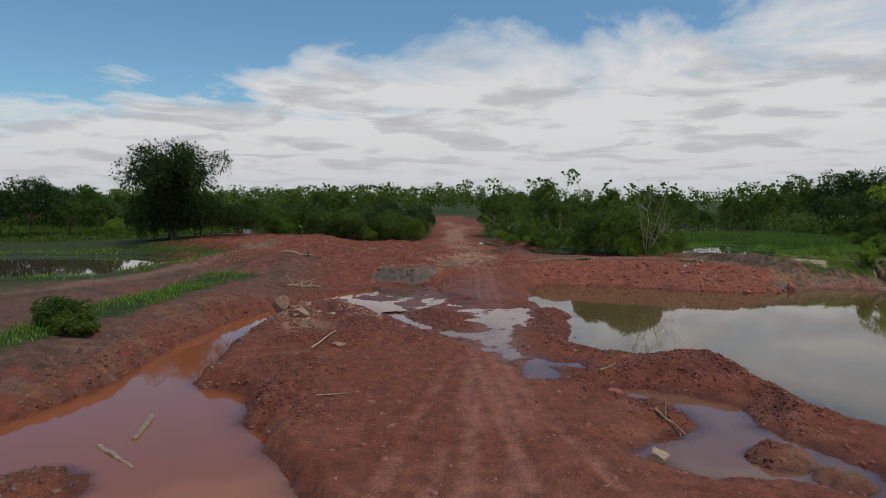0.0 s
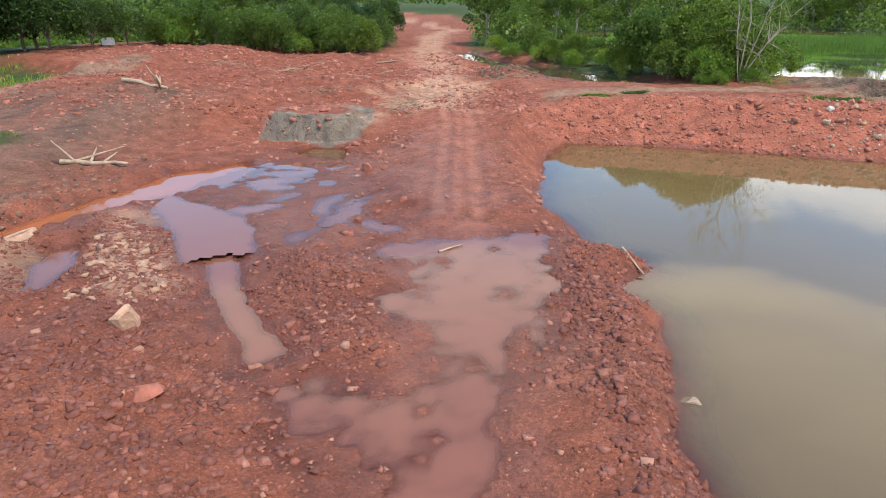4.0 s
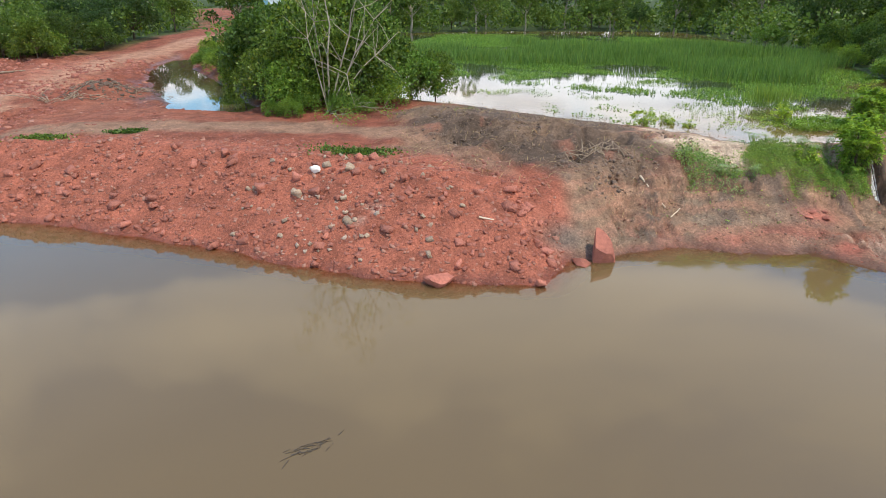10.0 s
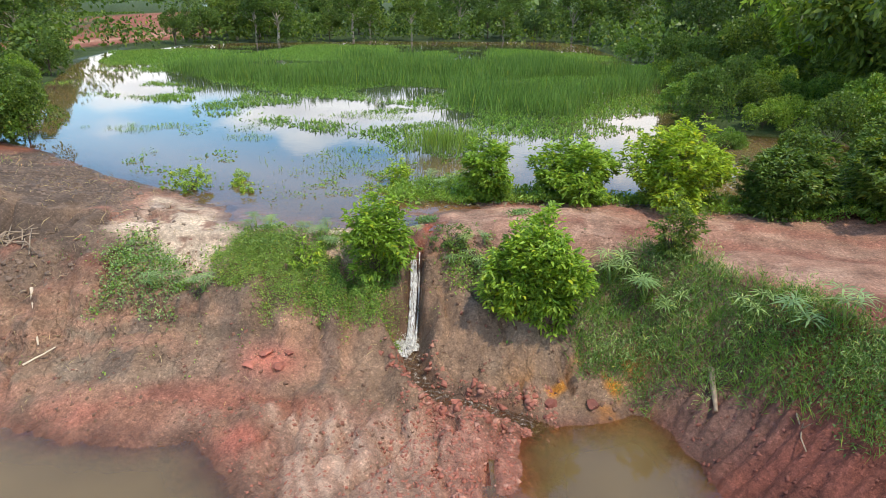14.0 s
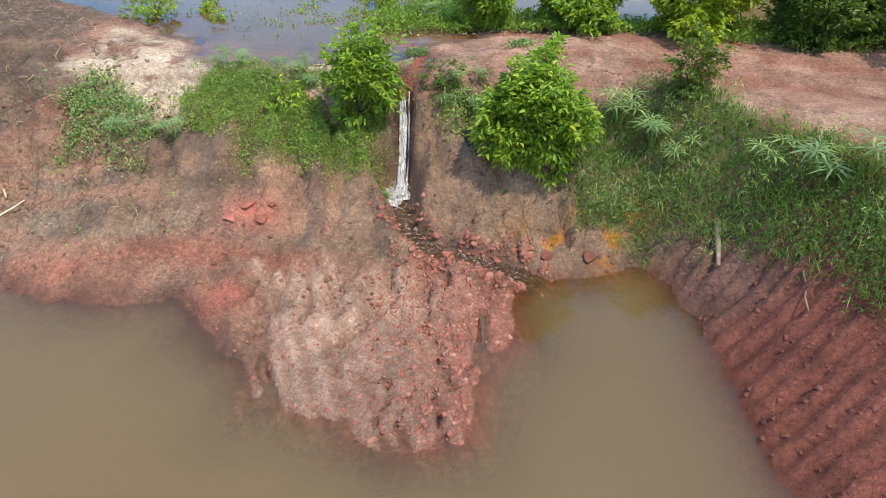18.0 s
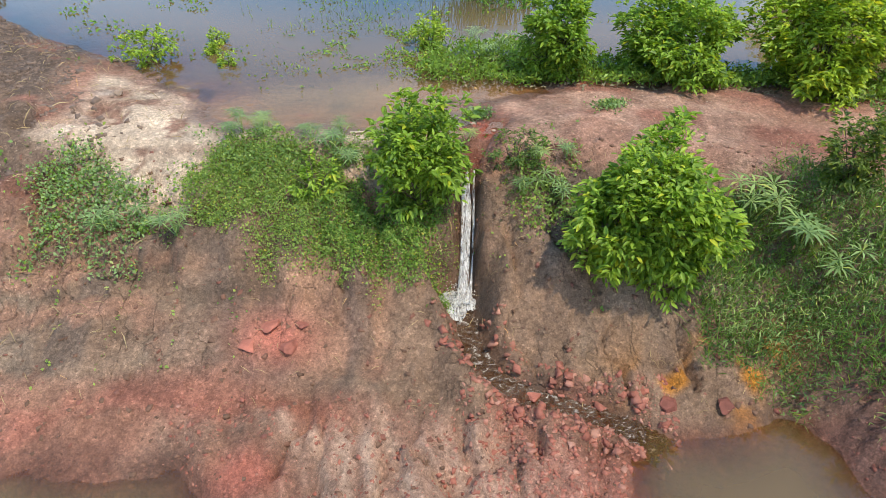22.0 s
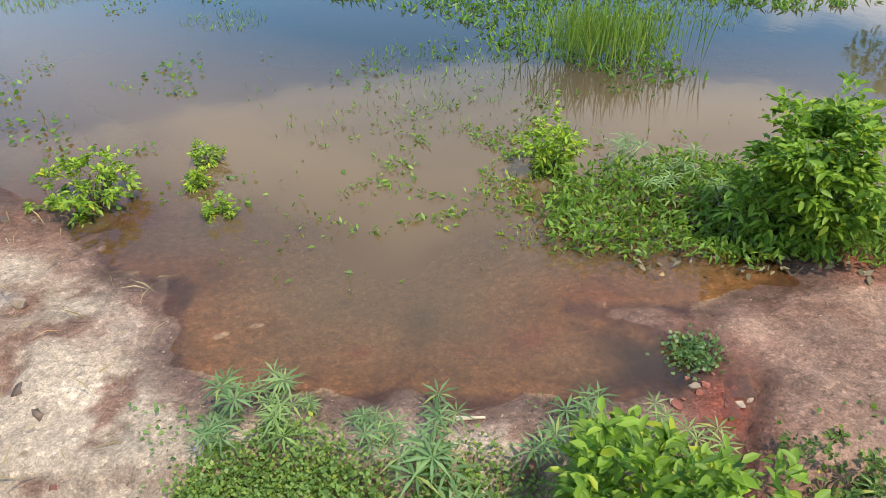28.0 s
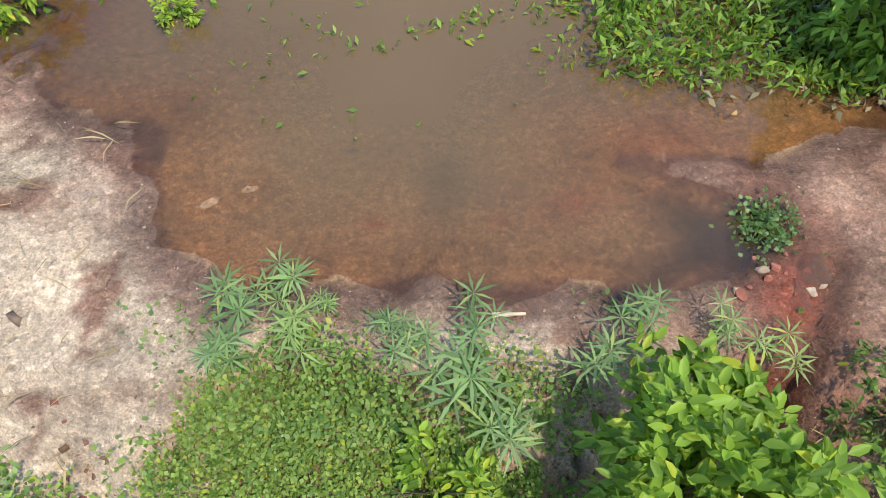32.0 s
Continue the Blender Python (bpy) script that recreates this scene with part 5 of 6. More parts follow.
# ---- bushes on and by the dike ----
def bush(label, x, y, height, radius, mat, leaf, seed, per=26, shoots=40, sink=0.1, width=0.34):
    """A bush of many leafy shoots that spring from one root."""
    r = np.random.default_rng(seed)
    radius, leaf = radius * 0.84, leaf * 1.2
    at = on_ground(x, y, sink)
    ob = thing("bush", label, "bush", (at[0], at[1], max(at[2], 2.85) if y > 88.5 else at[2]), "bushes of the dike")
    d = unit(r.normal(size=(shoots, 3)))
    tips = np.array([0, 0, 0.52 * height]) + d * np.array([radius, radius, 0.5 * height]) * (r.uniform(0.78, 1.12, shoots) * (1 + 0.18 * np.sin(3 * np.arctan2(d[:, 1], d[:, 0]) + seed)))[:, None]
    tips[:, 2] = np.maximum(tips[:, 2], 0.08 * height)
    tips[: shoots // 4] *= r.uniform(0.5, 0.85, (shoots // 4, 1))
    mids = tips * np.array([0.45, 0.45, 0.50]) + r.normal(0, 0.06, (shoots, 3))
    tagged(part("stalk", tube_mesh("stalk", [[(0, 0, 0, 0.022), (*(m * 0.6), 0.015), (*m, 0.010), (*(m + (e - m) * 0.8), 0.004)] for m, e in zip(mids[::2], tips[::2])], BARK, 4), ob), kind="stuff")
    # whorls of drooping leaves over the whole crown, thinner inside
    n = max(24, int(shoots * per / 16 * 0.80))
    d = unit(r.normal(size=(n, 3)))
    lobe = 1 + 0.22 * np.sin(3 * np.arctan2(d[:, 1], d[:, 0]) + seed) + 0.20 * np.sin(5 * d[:, 2] + 2 * np.arctan2(d[:, 1], d[:, 0]) + seed * 2)
    hub = np.array([0, 0, 0.52 * height]) + d * np.array([radius, radius, 0.5 * height]) * (r.uniform(0.35, 1.12, n) ** 0.5 * lobe)[:, None]
    hub[:, 2] = np.maximum(hub[:, 2], 0.06 * height)
    count = 17
    a = r.uniform(0, 6.28, (n, count))
    ring = np.stack([np.cos(a), np.sin(a), r.uniform(-0.45, 0.55, a.shape)], -1)
    axis = (ring + 0.55 * d[:, None] + r.normal(0, 0.2, ring.shape)).reshape(-1, 3)
    ln = 0.92 * leaf * r.uniform(0.55, 1.25, n * count)
    where = (hub[:, None] + ring * leaf * 0.18 + r.normal(0, 0.3 * leaf, ring.shape)).reshape(-1, 3)
    part("foliage", broad_leaf_mesh("leaves", where, axis, ln, ln * width * 0.60, mat, r, 0.09, 0.5), ob)
    return ob


bush("bright green large-leaved bush beside the waterfall", 56.70, 84.85, 2.35, 1.08, LEAF_BRIGHT, 0.17, 21, 55, 90)
bush("small bright green bush in a mat of vines", 54.45, 85.1, 1.1, 0.62, LEAF_BRIGHT, 0.13, 22, 29, 25)
bush("tall bright green bush on the quarry slope", 61.3, 83.3, 3.0, 1.40, LEAF_BRIGHT, 0.17, 23, 69, 221, sink=0.5)
bush("bright green bush at the marsh's edge", 60.4, 90.1, 2.3, 1.0, LEAF_BRIGHT, 0.17, 24, 60, 103)
bush("broad green bush at the marsh's edge", 63.7, 89.9, 2.1, 1.6, LEAF_BRIGHT, 0.17, 25, 57, 200)
bush("dense green bush beside the dike road", 67.2, 89.0, 2.9, 1.8, LEAF_BRIGHT, 0.17, 26, 69, 221)
bush("dense green bush beside the dike road", 70.8, 88.2, 2.4, 1.7, LEAF, 0.17, 27, 63, 221)
bush("broad green bush beside the dike road", 74.5, 87.4, 3.2, 2.3, LEAF, 0.19, 28, 69, 221)
bush("low yellow-green bush among marsh weeds", 56.95, 92.5, 1.0, 0.6, LEAF_BRIGHT, 0.13, 29, 31, 34)
bush("low bright green bush standing in marsh water", 48.7, 91.6, 1.0, 0.95, LEAF_BRIGHT, 0.12, 30, 31, 37)
bush("small leafy sprig rising from marsh water", 50.35, 92.9, 0.45, 0.28, LEAF_BRIGHT, 0.09, 31, 19, 13)
bush("small leafy sprig rising from marsh water", 50.4, 92.1, 0.35, 0.25, LEAF_BRIGHT, 0.09, 32, 16, 13)
bush("small leafy sprig rising from marsh water", 51.1, 91.15, 0.45, 0.28, LEAF_BRIGHT, 0.09, 33, 19, 13)
bush("dark green low bush beside the outlet", 58.85, 85.6, 0.8, 0.75, LEAF, 0.08, 34, 28, 39)
bush("green leafy bush at the red bank", 65.4, 84.0, 1.7, 0.8, LEAF, 0.11, 35, 49, 62)
bush("green wild bush on a ditch bank", -26.5, 45.5, 1.6, 1.6, LEAF, 0.17, 36, 47, 180)
bush("green wild bush on a ditch bank", -29.5, 48.5, 2.0, 2.0, LEAF, 0.19, 37, 55, 221)


# palm-leaved weeds: stalk with whorls of fingers
def fan_weed(r, rays=9, span=0.30):
    pos, axis, ln = [], [], []
    for k in range(int(r.integers(5, 8))):
        a, out = r.uniform(0, 6.28), r.uniform(0.05, 0.32)
        hub = np.array([math.cos(a) * out, math.sin(a) * out, r.uniform(0.25, 0.55)])
        for s in range(rays):
            b = 2 * math.pi * s / rays + a
            pos.append(hub)
            axis.append((math.cos(b), math.sin(b), 0.12))
            ln.append(span * r.uniform(0.75, 1.1))
    return np.array(pos), np.array(axis), np.array(ln)


r = np.random.default_rng(41)
for x, y, s in [(52.55, 86.75, 1.0), (52.85, 87.0, 0.9), (52.5, 86.3, 0.8), (53.4, 86.8, 0.5), (54.0, 86.6, 0.6), (54.25, 86.35, 0.8), (54.75, 85.85, 1.2), (55.1, 85.6, 1.0), (56.55, 86.55, 0.9), (56.0, 86.25, 0.9),
                (57.35, 86.45, 0.7), (57.75, 86.2, 0.8), (59.2, 85.4, 1.0), (59.6, 84.9, 1.1), (60.2, 84.4, 1.0), (59.0, 84.8, 0.9), (51.0, 84.4, 1.0), (50.2, 84.2, 1.1), (60.0, 85.6, 0.8), (57.45, 85.4, 0.9), (58.2, 92.3, 1.2), (59.0, 91.9, 1.2), (58.6, 91.2, 1.0), (59.6, 91.4, 1.1), (63.6, 83.9, 1.9), (64.4, 83.2, 1.7), (65.0, 82.6, 1.5), (67.2, 80.6, 2.0), (67.9, 79.8, 1.8), (66.6, 81.4, 1.5), (68.6, 78.6, 1.8), (51.6, 84.0, 1.1), (54.9, 86.6, 0.9), (53.1, 86.5, 0.9)]:
    ob = thing("fan_leaved_weed", "grey-green weed with finger-shaped leaf fans", "weed", (x, y, max(float(ground_at(x, y)) - 0.05, 2.9 if y > 90 else 0.0)), "fan-leaved weeds", size=s)
    pos, axis, ln = fan_weed(r)
    part("foliage", leaf_mesh("leaves", pos, axis, ln, ln * 0.06, LEAF_GREY, r, 0.05, 0.8), ob)
    hubs = np.unique(pos, axis=0)
    tagged(part("stalk", tube_mesh("stalk", [[(0, 0, 0, 0.012), (*(h * 0.6), 0.009), (*h, 0.005)] for h in hubs], LEAF_GREY, 4), ob), kind="stuff")


# reeds and marsh grass
def blades(name, label, count, box, accept, low, high, width, mat, seed, level=None, lean=0.16):
    r = np.random.default_rng(seed)
    p = scatter(r, box, count, accept)
    n = len(p)
    if level is not None:
        p[:, 2] = np.maximum(p[:, 2], level - 0.05)
    ln = r.uniform(low, high, n) * (1 + 0.25 * fbm(p[:, 0], p[:, 1], 4, 2, seed))
    axis = np.stack([r.normal(0, lean, n), r.normal(0, lean, n), np.ones(n)], 1)
    return tagged(new(name, leaf_mesh(name, p, axis, ln, width, mat, r, 0.03)), label, "grass", kind="stuff")


# mats of vines, slope weeds, feathery growth: past counting
def mat_of(name, label, count, box, accept, length, width, mat, lift=0.05, seed=50, up=0.5, flat=0.3, over=0.0, heap=0.0):
    r = np.random.default_rng(seed)
    p = scatter(r, box, count, accept)
    n = len(p)
    p[:, 2] = np.maximum(p[:, 2], over) + r.uniform(0, lift, n) * (1 + heap * fbm(p[:, 0], p[:, 1], 1.5, 3, seed + 9)) + heap * 0.5 * np.maximum(fbm(p[:, 0], p[:, 1], 1.1, 3, seed + 10), 0)
    axis = r.normal(size=(n, 3)) + np.array([0, 0, up])
    ln = length * r.uniform(0.6, 1.3, n)
    return tagged(new(name, leaf_mesh(name, p, axis, ln, ln * width, mat, r, 0.1, flat)), label, "plants", kind="stuff")


def within(pts, soft=0.5, ragged=0.8, seed=60, hole=-1.0):
    return lambda x, y: (1 - step(-soft, soft * 0.3, outline(x, y, pts) + ragged * fbm(x, y, 1.3, 3, seed))) * (fbm(x, y, 1.0, 3, seed + 7) > hole)


VINES = [(52.0, 86.0), (53.8, 86.3), (56.4, 86.0), (57.35, 85.3), (57.3, 83.5), (55.8, 82.9), (54.2, 83.2), (52.6, 84.0), (51.3, 84.2)]
mat_of("vine_mat", "low mat of small-leaved creeping vines on the slope", 120000, (50, 82, 58, 87), within(VINES, hole=-0.35), 0.052, 0.40, VINE, 0.14, 51, 0.5, 0.35, 0.0, 0.35)
mat_of("vine_mat", "yellow-green creeping vines on the slope", 15000, (53.5, 82, 58, 86), within([(54.4, 85.3), (57.3, 85.0), (57.2, 83.5), (55.6, 83.0), (54.2, 83.6)]), 0.062, 0.40, GRASS, 0.20, 52, 0.5, 0.3, 0.0, 0.4)
mat_of("vine_mat", "withered pale vines and creepers over a bank", 9000, (47.6, 83, 51.8, 86.6), within([(48.0, 85.4), (49.0, 85.9), (50.6, 85.0), (51.2, 84.0), (50.0, 83.4), (48.6, 83.7)]), 0.09, 0.30, LEAF_GREY, 0.35, 53, 0.5, 0.5)
mat_of("vine_mat", "green creepers over the bank", 4500, (47.6, 83, 52.5, 86.6), within([(47.8, 85.0), (48.6, 86.3), (50.6, 85.6), (52.2, 84.6), (51.2, 83.6), (48.8, 83.4)], hole=0.0), 0.08, 0.36, WEED, 0.3, 54)
mat_of("slope_weeds", "green weeds on the outlet's bank", 9000, (58.3, 82.6, 61.4, 86.4), within([(58.4, 86.0), (59.8, 86.0), (60.6, 85.0), (60.6, 83.6), (60.0, 83.2), (59.2, 83.8), (58.7, 84.8)], hole=-0.1), 0.09, 0.36, VINE, 0.2, 55)
EAST = [(61.8, 84.2), (63.6, 84.8), (65.4, 84.4), (67.0, 82.6), (68.0, 80.8), (69.6, 78.0), (70.5, 74), (68.6, 74.5), (67.0, 77.0), (65.6, 79.6), (64.2, 80.8), (62.4, 81.8)]
mat_of("feathery_growth", "dense feathery green growth over the quarry's bank", 90000, (61, 73, 72, 86), within(EAST, 0.6, 0.9), 0.095, 0.17, FEATHER, 0.36, 56, 0.9, 0.5, 0.0, 0.9)
mat_of("feathery_growth", "dense feathery grey-green growth over the quarry's bank", 52000, (61, 73, 72, 86), within(EAST, 0.4, 1.3, 66, -0.05), 0.17, 0.06, LEAF_GREY, 0.55, 57, 0.9, 0.5, 0.0, 1.2)
TOP_WEEDS = [(51.9, 86.3), (52.4, 86.95), (53.5, 86.75), (53.6, 86.1), (54.8, 86.3), (55.7, 86.5), (56.2, 85.9), (55.8, 85.2), (51.6, 85.2)]
mat_of("slope_weeds", "leafy green weeds along the dike's edge", 16000, (51, 84.8, 57, 87.2), within(TOP_WEEDS, 0.35, 0.6, 62, -0.12), 0.075, 0.30, VINE, 0.16, 62, 0.6, 0.4, 0.0, 0.6)
mat_of("slope_weeds", "sparse green weeds in pale sand", 2600, (49.5, 83.8, 56.5, 87.0), lambda x, y: dry(x, y) * step(0.12, 0.3, fbm(x, y, 1.0, 3, 64)), 0.08, 0.28, VINE, 0.10, 63, 0.6, 0.4)
blades("slope_grass", "long fine grass hanging over the quarry's bank", 42000, (61, 73, 72, 86), within(EAST, 0.6, 0.8), 0.25, 0.65, 0.010, WEED, 67, None, 0.55)
MARGIN = [(56.6, 90.0), (58.0, 89.5), (60.5, 89.2), (66, 88.6), (70, 87.4), (76, 85.6), (80, 86), (76, 89), (70, 89.6), (64, 90.8), (60, 92.4), (57.2, 92.0)]
mat_of("margin_weeds", "lush green broad-leaved weeds along the marsh edge", 80000, (55.5, 85, 80, 93), within(MARGIN, 0.3, 0.5), 0.16, 0.17, WEED, 0.28, 58, 0.8, over=2.95, heap=0.6)
mat_of("margin_weeds", "trailing olive weeds at the water's edge", 5000, (55.5, 85, 76, 90.5), within([(56.8, 90.0), (58.0, 89.3), (60.5, 89.0), (66, 88.4), (72, 86.4), (72, 87.2), (66, 89.0), (60.5, 89.6), (58, 90.0)], 0.2, 0.3), 0.15, 0.2, STRAW, 0.08, 59, 0.1, over=2.95)
mat_of("floating_weeds", "sparse weeds floating on marsh water", 24000, (50, 89, 63, 99), lambda x, y: (np.abs(fbm(x, y, 1.2, 3, 71)) < 0.13) * np.exp(-(((x - 56.0) / 2.4) ** 2 + ((y - 92.3) / 2.6) ** 2)) * step(89.6, 90.6, y + 0.5 * (56 - x) * (x < 56)), 0.14, 0.17, WEED, 0.06, 60, 0.35, over=2.95)
mat_of("floating_weeds", "sparse weeds floating on marsh water", 3200, (44, 91, 60, 106), lambda x, y: (fbm(x, y, 2.2, 3, 73) > 0.28) * 1.0, 0.14, 0.3, GRASS, 0.10, 61, 0.3, over=2.95)


REEDS = [(33, 133), (40, 148), (67, 156), (80, 127), (75, 110), (66.5, 105.5), (58, 113), (46, 120)]
MATS = [[(25, 124), (27, 132), (40, 122), (50, 113.5), (43.5, 110.5), (39.5, 113.5)], [(42.5, 110), (49, 104), (50.5, 106.6), (46, 111)], [(49.6, 105.6), (52.8, 103), (53.4, 106)], [(52, 108.2), (56, 108.6), (57.5, 111), (52.5, 111)],
        [(53.6, 102.2), (58.5, 107.5), (61.5, 102.5), (60.6, 96.8), (57, 97.6)], [(60, 107.5), (71, 109), (68, 100.6), (64, 100.6), (61, 104)],
        [(14, 160), (27, 131), (34, 131), (46, 119), (58, 112), (66, 104.5), (75, 109), (81, 127), (85, 142), (79, 160), (60, 172), (42, 174)]]


def on_mats(x, y):
    d = np.minimum.reduce([outline(x, y, m) for m in MATS])
    return (1 - step(-0.8, 0.5, d + 2.2 * fbm(x, y, 4.0, 4, 83, 0.6))) * step(-0.34, -0.16, fbm(x, y, 8, 3, 86))


far_in = lambda pts, hole, seed: (lambda x, y: (1 - step(-2, 1, outline(x, y, pts) + 4 * fbm(x, y, 7, 3, seed))) * step(hole - 0.1, hole + 0.1, fbm(x, y, 9, 3, seed + 3)))
blades("reeds", "tall dark green reeds standing in the marsh", 90000, (28, 104, 84, 168), far_in(REEDS, -0.12, 80), 1.2, 2.0, 0.030, REED, 81, 2.95)
blades("reeds", "tall dark green reeds standing in the marsh", 2600, (56.5, 96.5, 61.5, 100), lambda x, y: np.exp(-(((x - 59.0) / 1.3) ** 2 + ((y - 98.0) / 0.8) ** 2)), 1.4, 2.0, 0.016, REED, 82, 2.95)
blades("marsh_grass", "pale green floating marsh grass in mats", 230000, (14, 96, 86, 176), on_mats, 0.20, 0.45, 0.036, GRASS, 85, 2.95, 0.9)
blades("marsh_grass", "pale green floating marsh grass in mats", 26000, (38, 92, 66, 112), lambda x, y: step(0.22, 0.4, fbm(x, y, 3.5, 3, 87)) * step(92, 95, y) * (0.35 + 0.65 * step(96, 100, y)), 0.12, 0.32, 0.012, GRASS, 88, 2.95, 0.5)
blades("bank_grass", "green grass along the ditch bank and track", 80000, (-80, 36, -18, 116), lambda x, y: dry(x, y) * step(-0.25, 0.25, fbm(x, y, 4.5, 4, 88, 0.6)) * np.maximum(1 - step(1.4, 3.0, line(x, y, [(-30.5, 40), (-29, 50), (-28, 60), (-27, 74), (-24.5, 77)]) + 1.5 * fbm(x, y, 3, 3, 90)), 0.5 * step(0.2, 1.0, shore(x, y, "west")) * (1 - step(4, 7, shore(x, y, "west") + 2 * fbm(x, y, 3, 3, 89)))), 0.25, 0.7, 0.06, WEED, 91)
blades("field_grass", "green grassy field beyond the plateau", 40000, (-200, 130, -50, 330), lambda x, y: np.ones(len(x)), 0.4, 0.9, 0.35, FIELD, 92)
for x, y, s, seed in [(16.4, 89.2, 0.8, 93), (33.2, 85.0, 1.2, 94), (20, 90.8, 0.6, 95), (61.35, 87.55, 0.4, 96), (58.15, 87.7, 0.33, 97)]:
    r = np.random.default_rng(seed)
    n = int(900 * s) + 200
    p = np.stack([x + r.normal(0, s * 0.5, n) * (1.6 if s > 0.5 else 1), y + r.normal(0, s * 0.32 if s > 0.5 else s * 0.5, n), np.zeros(n)], 1)
    p[:, 2] = ground_at(p[:, 0], p[:, 1]) + r.uniform(0, 0.12, n)
    ob = thing("weed_patch", "low green weed patch on bare earth", "weed", (x, y, 0))
    p[:, :2] -= (x, y)
    part("foliage", leaf_mesh("leaves", p, r.normal(size=(n, 3)) + np.array([0, 0, 0.6]), 0.07 if s < 0.5 else 0.14, 0.028 if s < 0.5 else 0.05, LEAF_GREY if s < 0.5 else LEAF, r), ob)


# ---- waterfall ----
def foam_material():
    m, t = material("foam")
    at = place(t)
    streak = noise_at(t, wire(t, "ShaderNodeMapping", Vector=at, Scale=(7.0, 1.8, 1.8)).outputs[0], 2.4, 6.0, 0.7, 1.2)
    c = ramp(t, streak, [(0.34, (0.58, 0.57, 0.55)), (0.60, (0.82, 0.82, 0.80))])
    a = wire(t, "ShaderNodeBsdfPrincipled", Base_Color=c, Roughness=0.35, Normal=bump(t, streak, 0.8, 0.05)).outputs[0]
    gap = ramp(t, streak, [(0.36, 0.85), (0.48, 0.45), (0.60, 0.08)])
    finish(t, wire(t, "ShaderNodeMixShader", i0=gap, i1=a, i2=wire(t, "ShaderNodeBsdfTransparent").outputs[0]).outputs[0])
    return m


FOAM = foam_material()


def ribbon(name, path, mat, cells=9, sag=0.05, seed=1):
    """A strip of flowing water: path of (x, y, z, half width)."""
    r = np.random.default_rng(seed)
    p = np.array(path, float)
    u = np.linspace(0, len(p) - 1, (len(p) - 1) * 8 + 1)
    p = np.stack([np.interp(u, np.arange(len(p)), p[:, k]) for k in range(4)], 1)
    along = unit(np.gradient(p[:, :3], axis=0))
    side = unit(np.cross(along, np.array([0, 0, 1.0])) + 1e-6)
    out = np.cross(side, along)
    w = np.linspace(-1, 1, cells)
    co = p[:, None, :3] + side[:, None] * (w[None, :, None] * p[:, None, 3:4]) + out[:, None] * (sag * (1 - w ** 2)[None, :, None] + r.normal(0, 0.012, (len(p), cells, 1)))
    i = (np.arange(len(p) - 1)[:, None] * cells + np.arange(cells - 1)[None]).ravel()
    return smooth(quad_mesh(name, co.reshape(-1, 3), np.stack([i, i + 1, i + cells + 1, i + cells], 1), mat))


fall = thing("waterfall", "white foaming water falling from the dike's outlet", "waterfall", (57.63, 83.7, 0.25))
CASCADE = [(0.14, 1.95, 2.22), (0.13, 1.75, 2.02), (0.13, 1.45, 1.62), (0.11, 1.1, 1.20), (0.09, 0.75, 0.76), (0.05, 0.4, 0.36), (0.02, 0.1, 0.06), (0.0, -0.1, 0.0)]
for side, half, seed, label in [(0.0, (0.03, 0.06, 0.10, 0.09, 0.08, 0.10, 0.14, 0.20), 1, ""), (-0.10, (0.02, 0.03, 0.04, 0.03, 0.03, 0.04, 0.05, 0.07), 4, ""), (0.15, (0.02, 0.02, 0.03, 0.025, 0.02, 0.03, 0.03, 0.03), 2, "thin side trickle")]:
    part("stream", ribbon("stream", [(x + side, y, z + 0.06 + 0.05 * math.sin(3 * y + seed), w) for (x, y, z), w in zip(CASCADE, half)], FOAM, 11 if half[1] > 0.05 else 5, 0.04, seed), fall, label)
r = np.random.default_rng(14)
ring, spoke = np.meshgrid(np.linspace(0.02, 1, 9), np.linspace(0, 2 * math.pi, 25), indexing="ij")
rag = 1 + 0.3 * np.sin(3 * spoke + 1) + 0.15 * np.sin(7 * spoke)
co = np.stack([-0.06 + 0.50 * ring * rag * np.cos(spoke), 0.05 + 0.50 * ring * rag * np.sin(spoke), 0.01 + 0.06 * (1 - ring) ** 1.2 + r.uniform(0, 0.12, ring.shape) * (1 - ring * 0.6)], -1).reshape(-1, 3)
i = (np.arange(8)[:, None] * 25 + np.arange(24)[None]).ravel()
part("splash", smooth(quad_mesh("splash", co, np.stack([i, i + 1, i + 26, i + 25], 1), FOAM)), fall, "churned white foam")
p = r.normal(0, 1, (700, 3)) * np.array([0.24, 0.26, 0.14]) + np.array([-0.08, 0.08, 0.10])
p[:, 2] = np.abs(p[:, 2])
tagged(part("spray", rubble_mesh("spray", p, r.uniform(0.004, 0.018, 700), WHITE_STONE, r), fall, "flying white drops"), kind="stuff")


def brook_material():
    m, t = material("brook_water")
    at = place(t)
    flow = noise_at(t, wire(t, "ShaderNodeMapping", Vector=at, Scale=(3.0, 5.0, 3.0)).outputs[0], 2.2, 5.0, 0.65, 0.8)
    tone = ramp(t, flow, [(0.30, (0.050, 0.036, 0.026)), (0.56, (0.15, 0.098, 0.064)), (0.70, (0.50, 0.46, 0.42))])
    body = wire(t, "ShaderNodeBsdfPrincipled", Base_Color=tone, Roughness=0.12, IOR=1.33, Normal=bump(t, flow, 0.7, 0.06)).outputs[0]
    clear = ramp(t, flow, [(0.40, 0.75), (0.62, 0.15)])
    finish(t, wire(t, "ShaderNodeMixShader", i0=clear, i1=body, i2=wire(t, "ShaderNodeBsdfTransparent", Color=(0.8, 0.7, 0.6, 1)).outputs[0]).outputs[0])
    return m


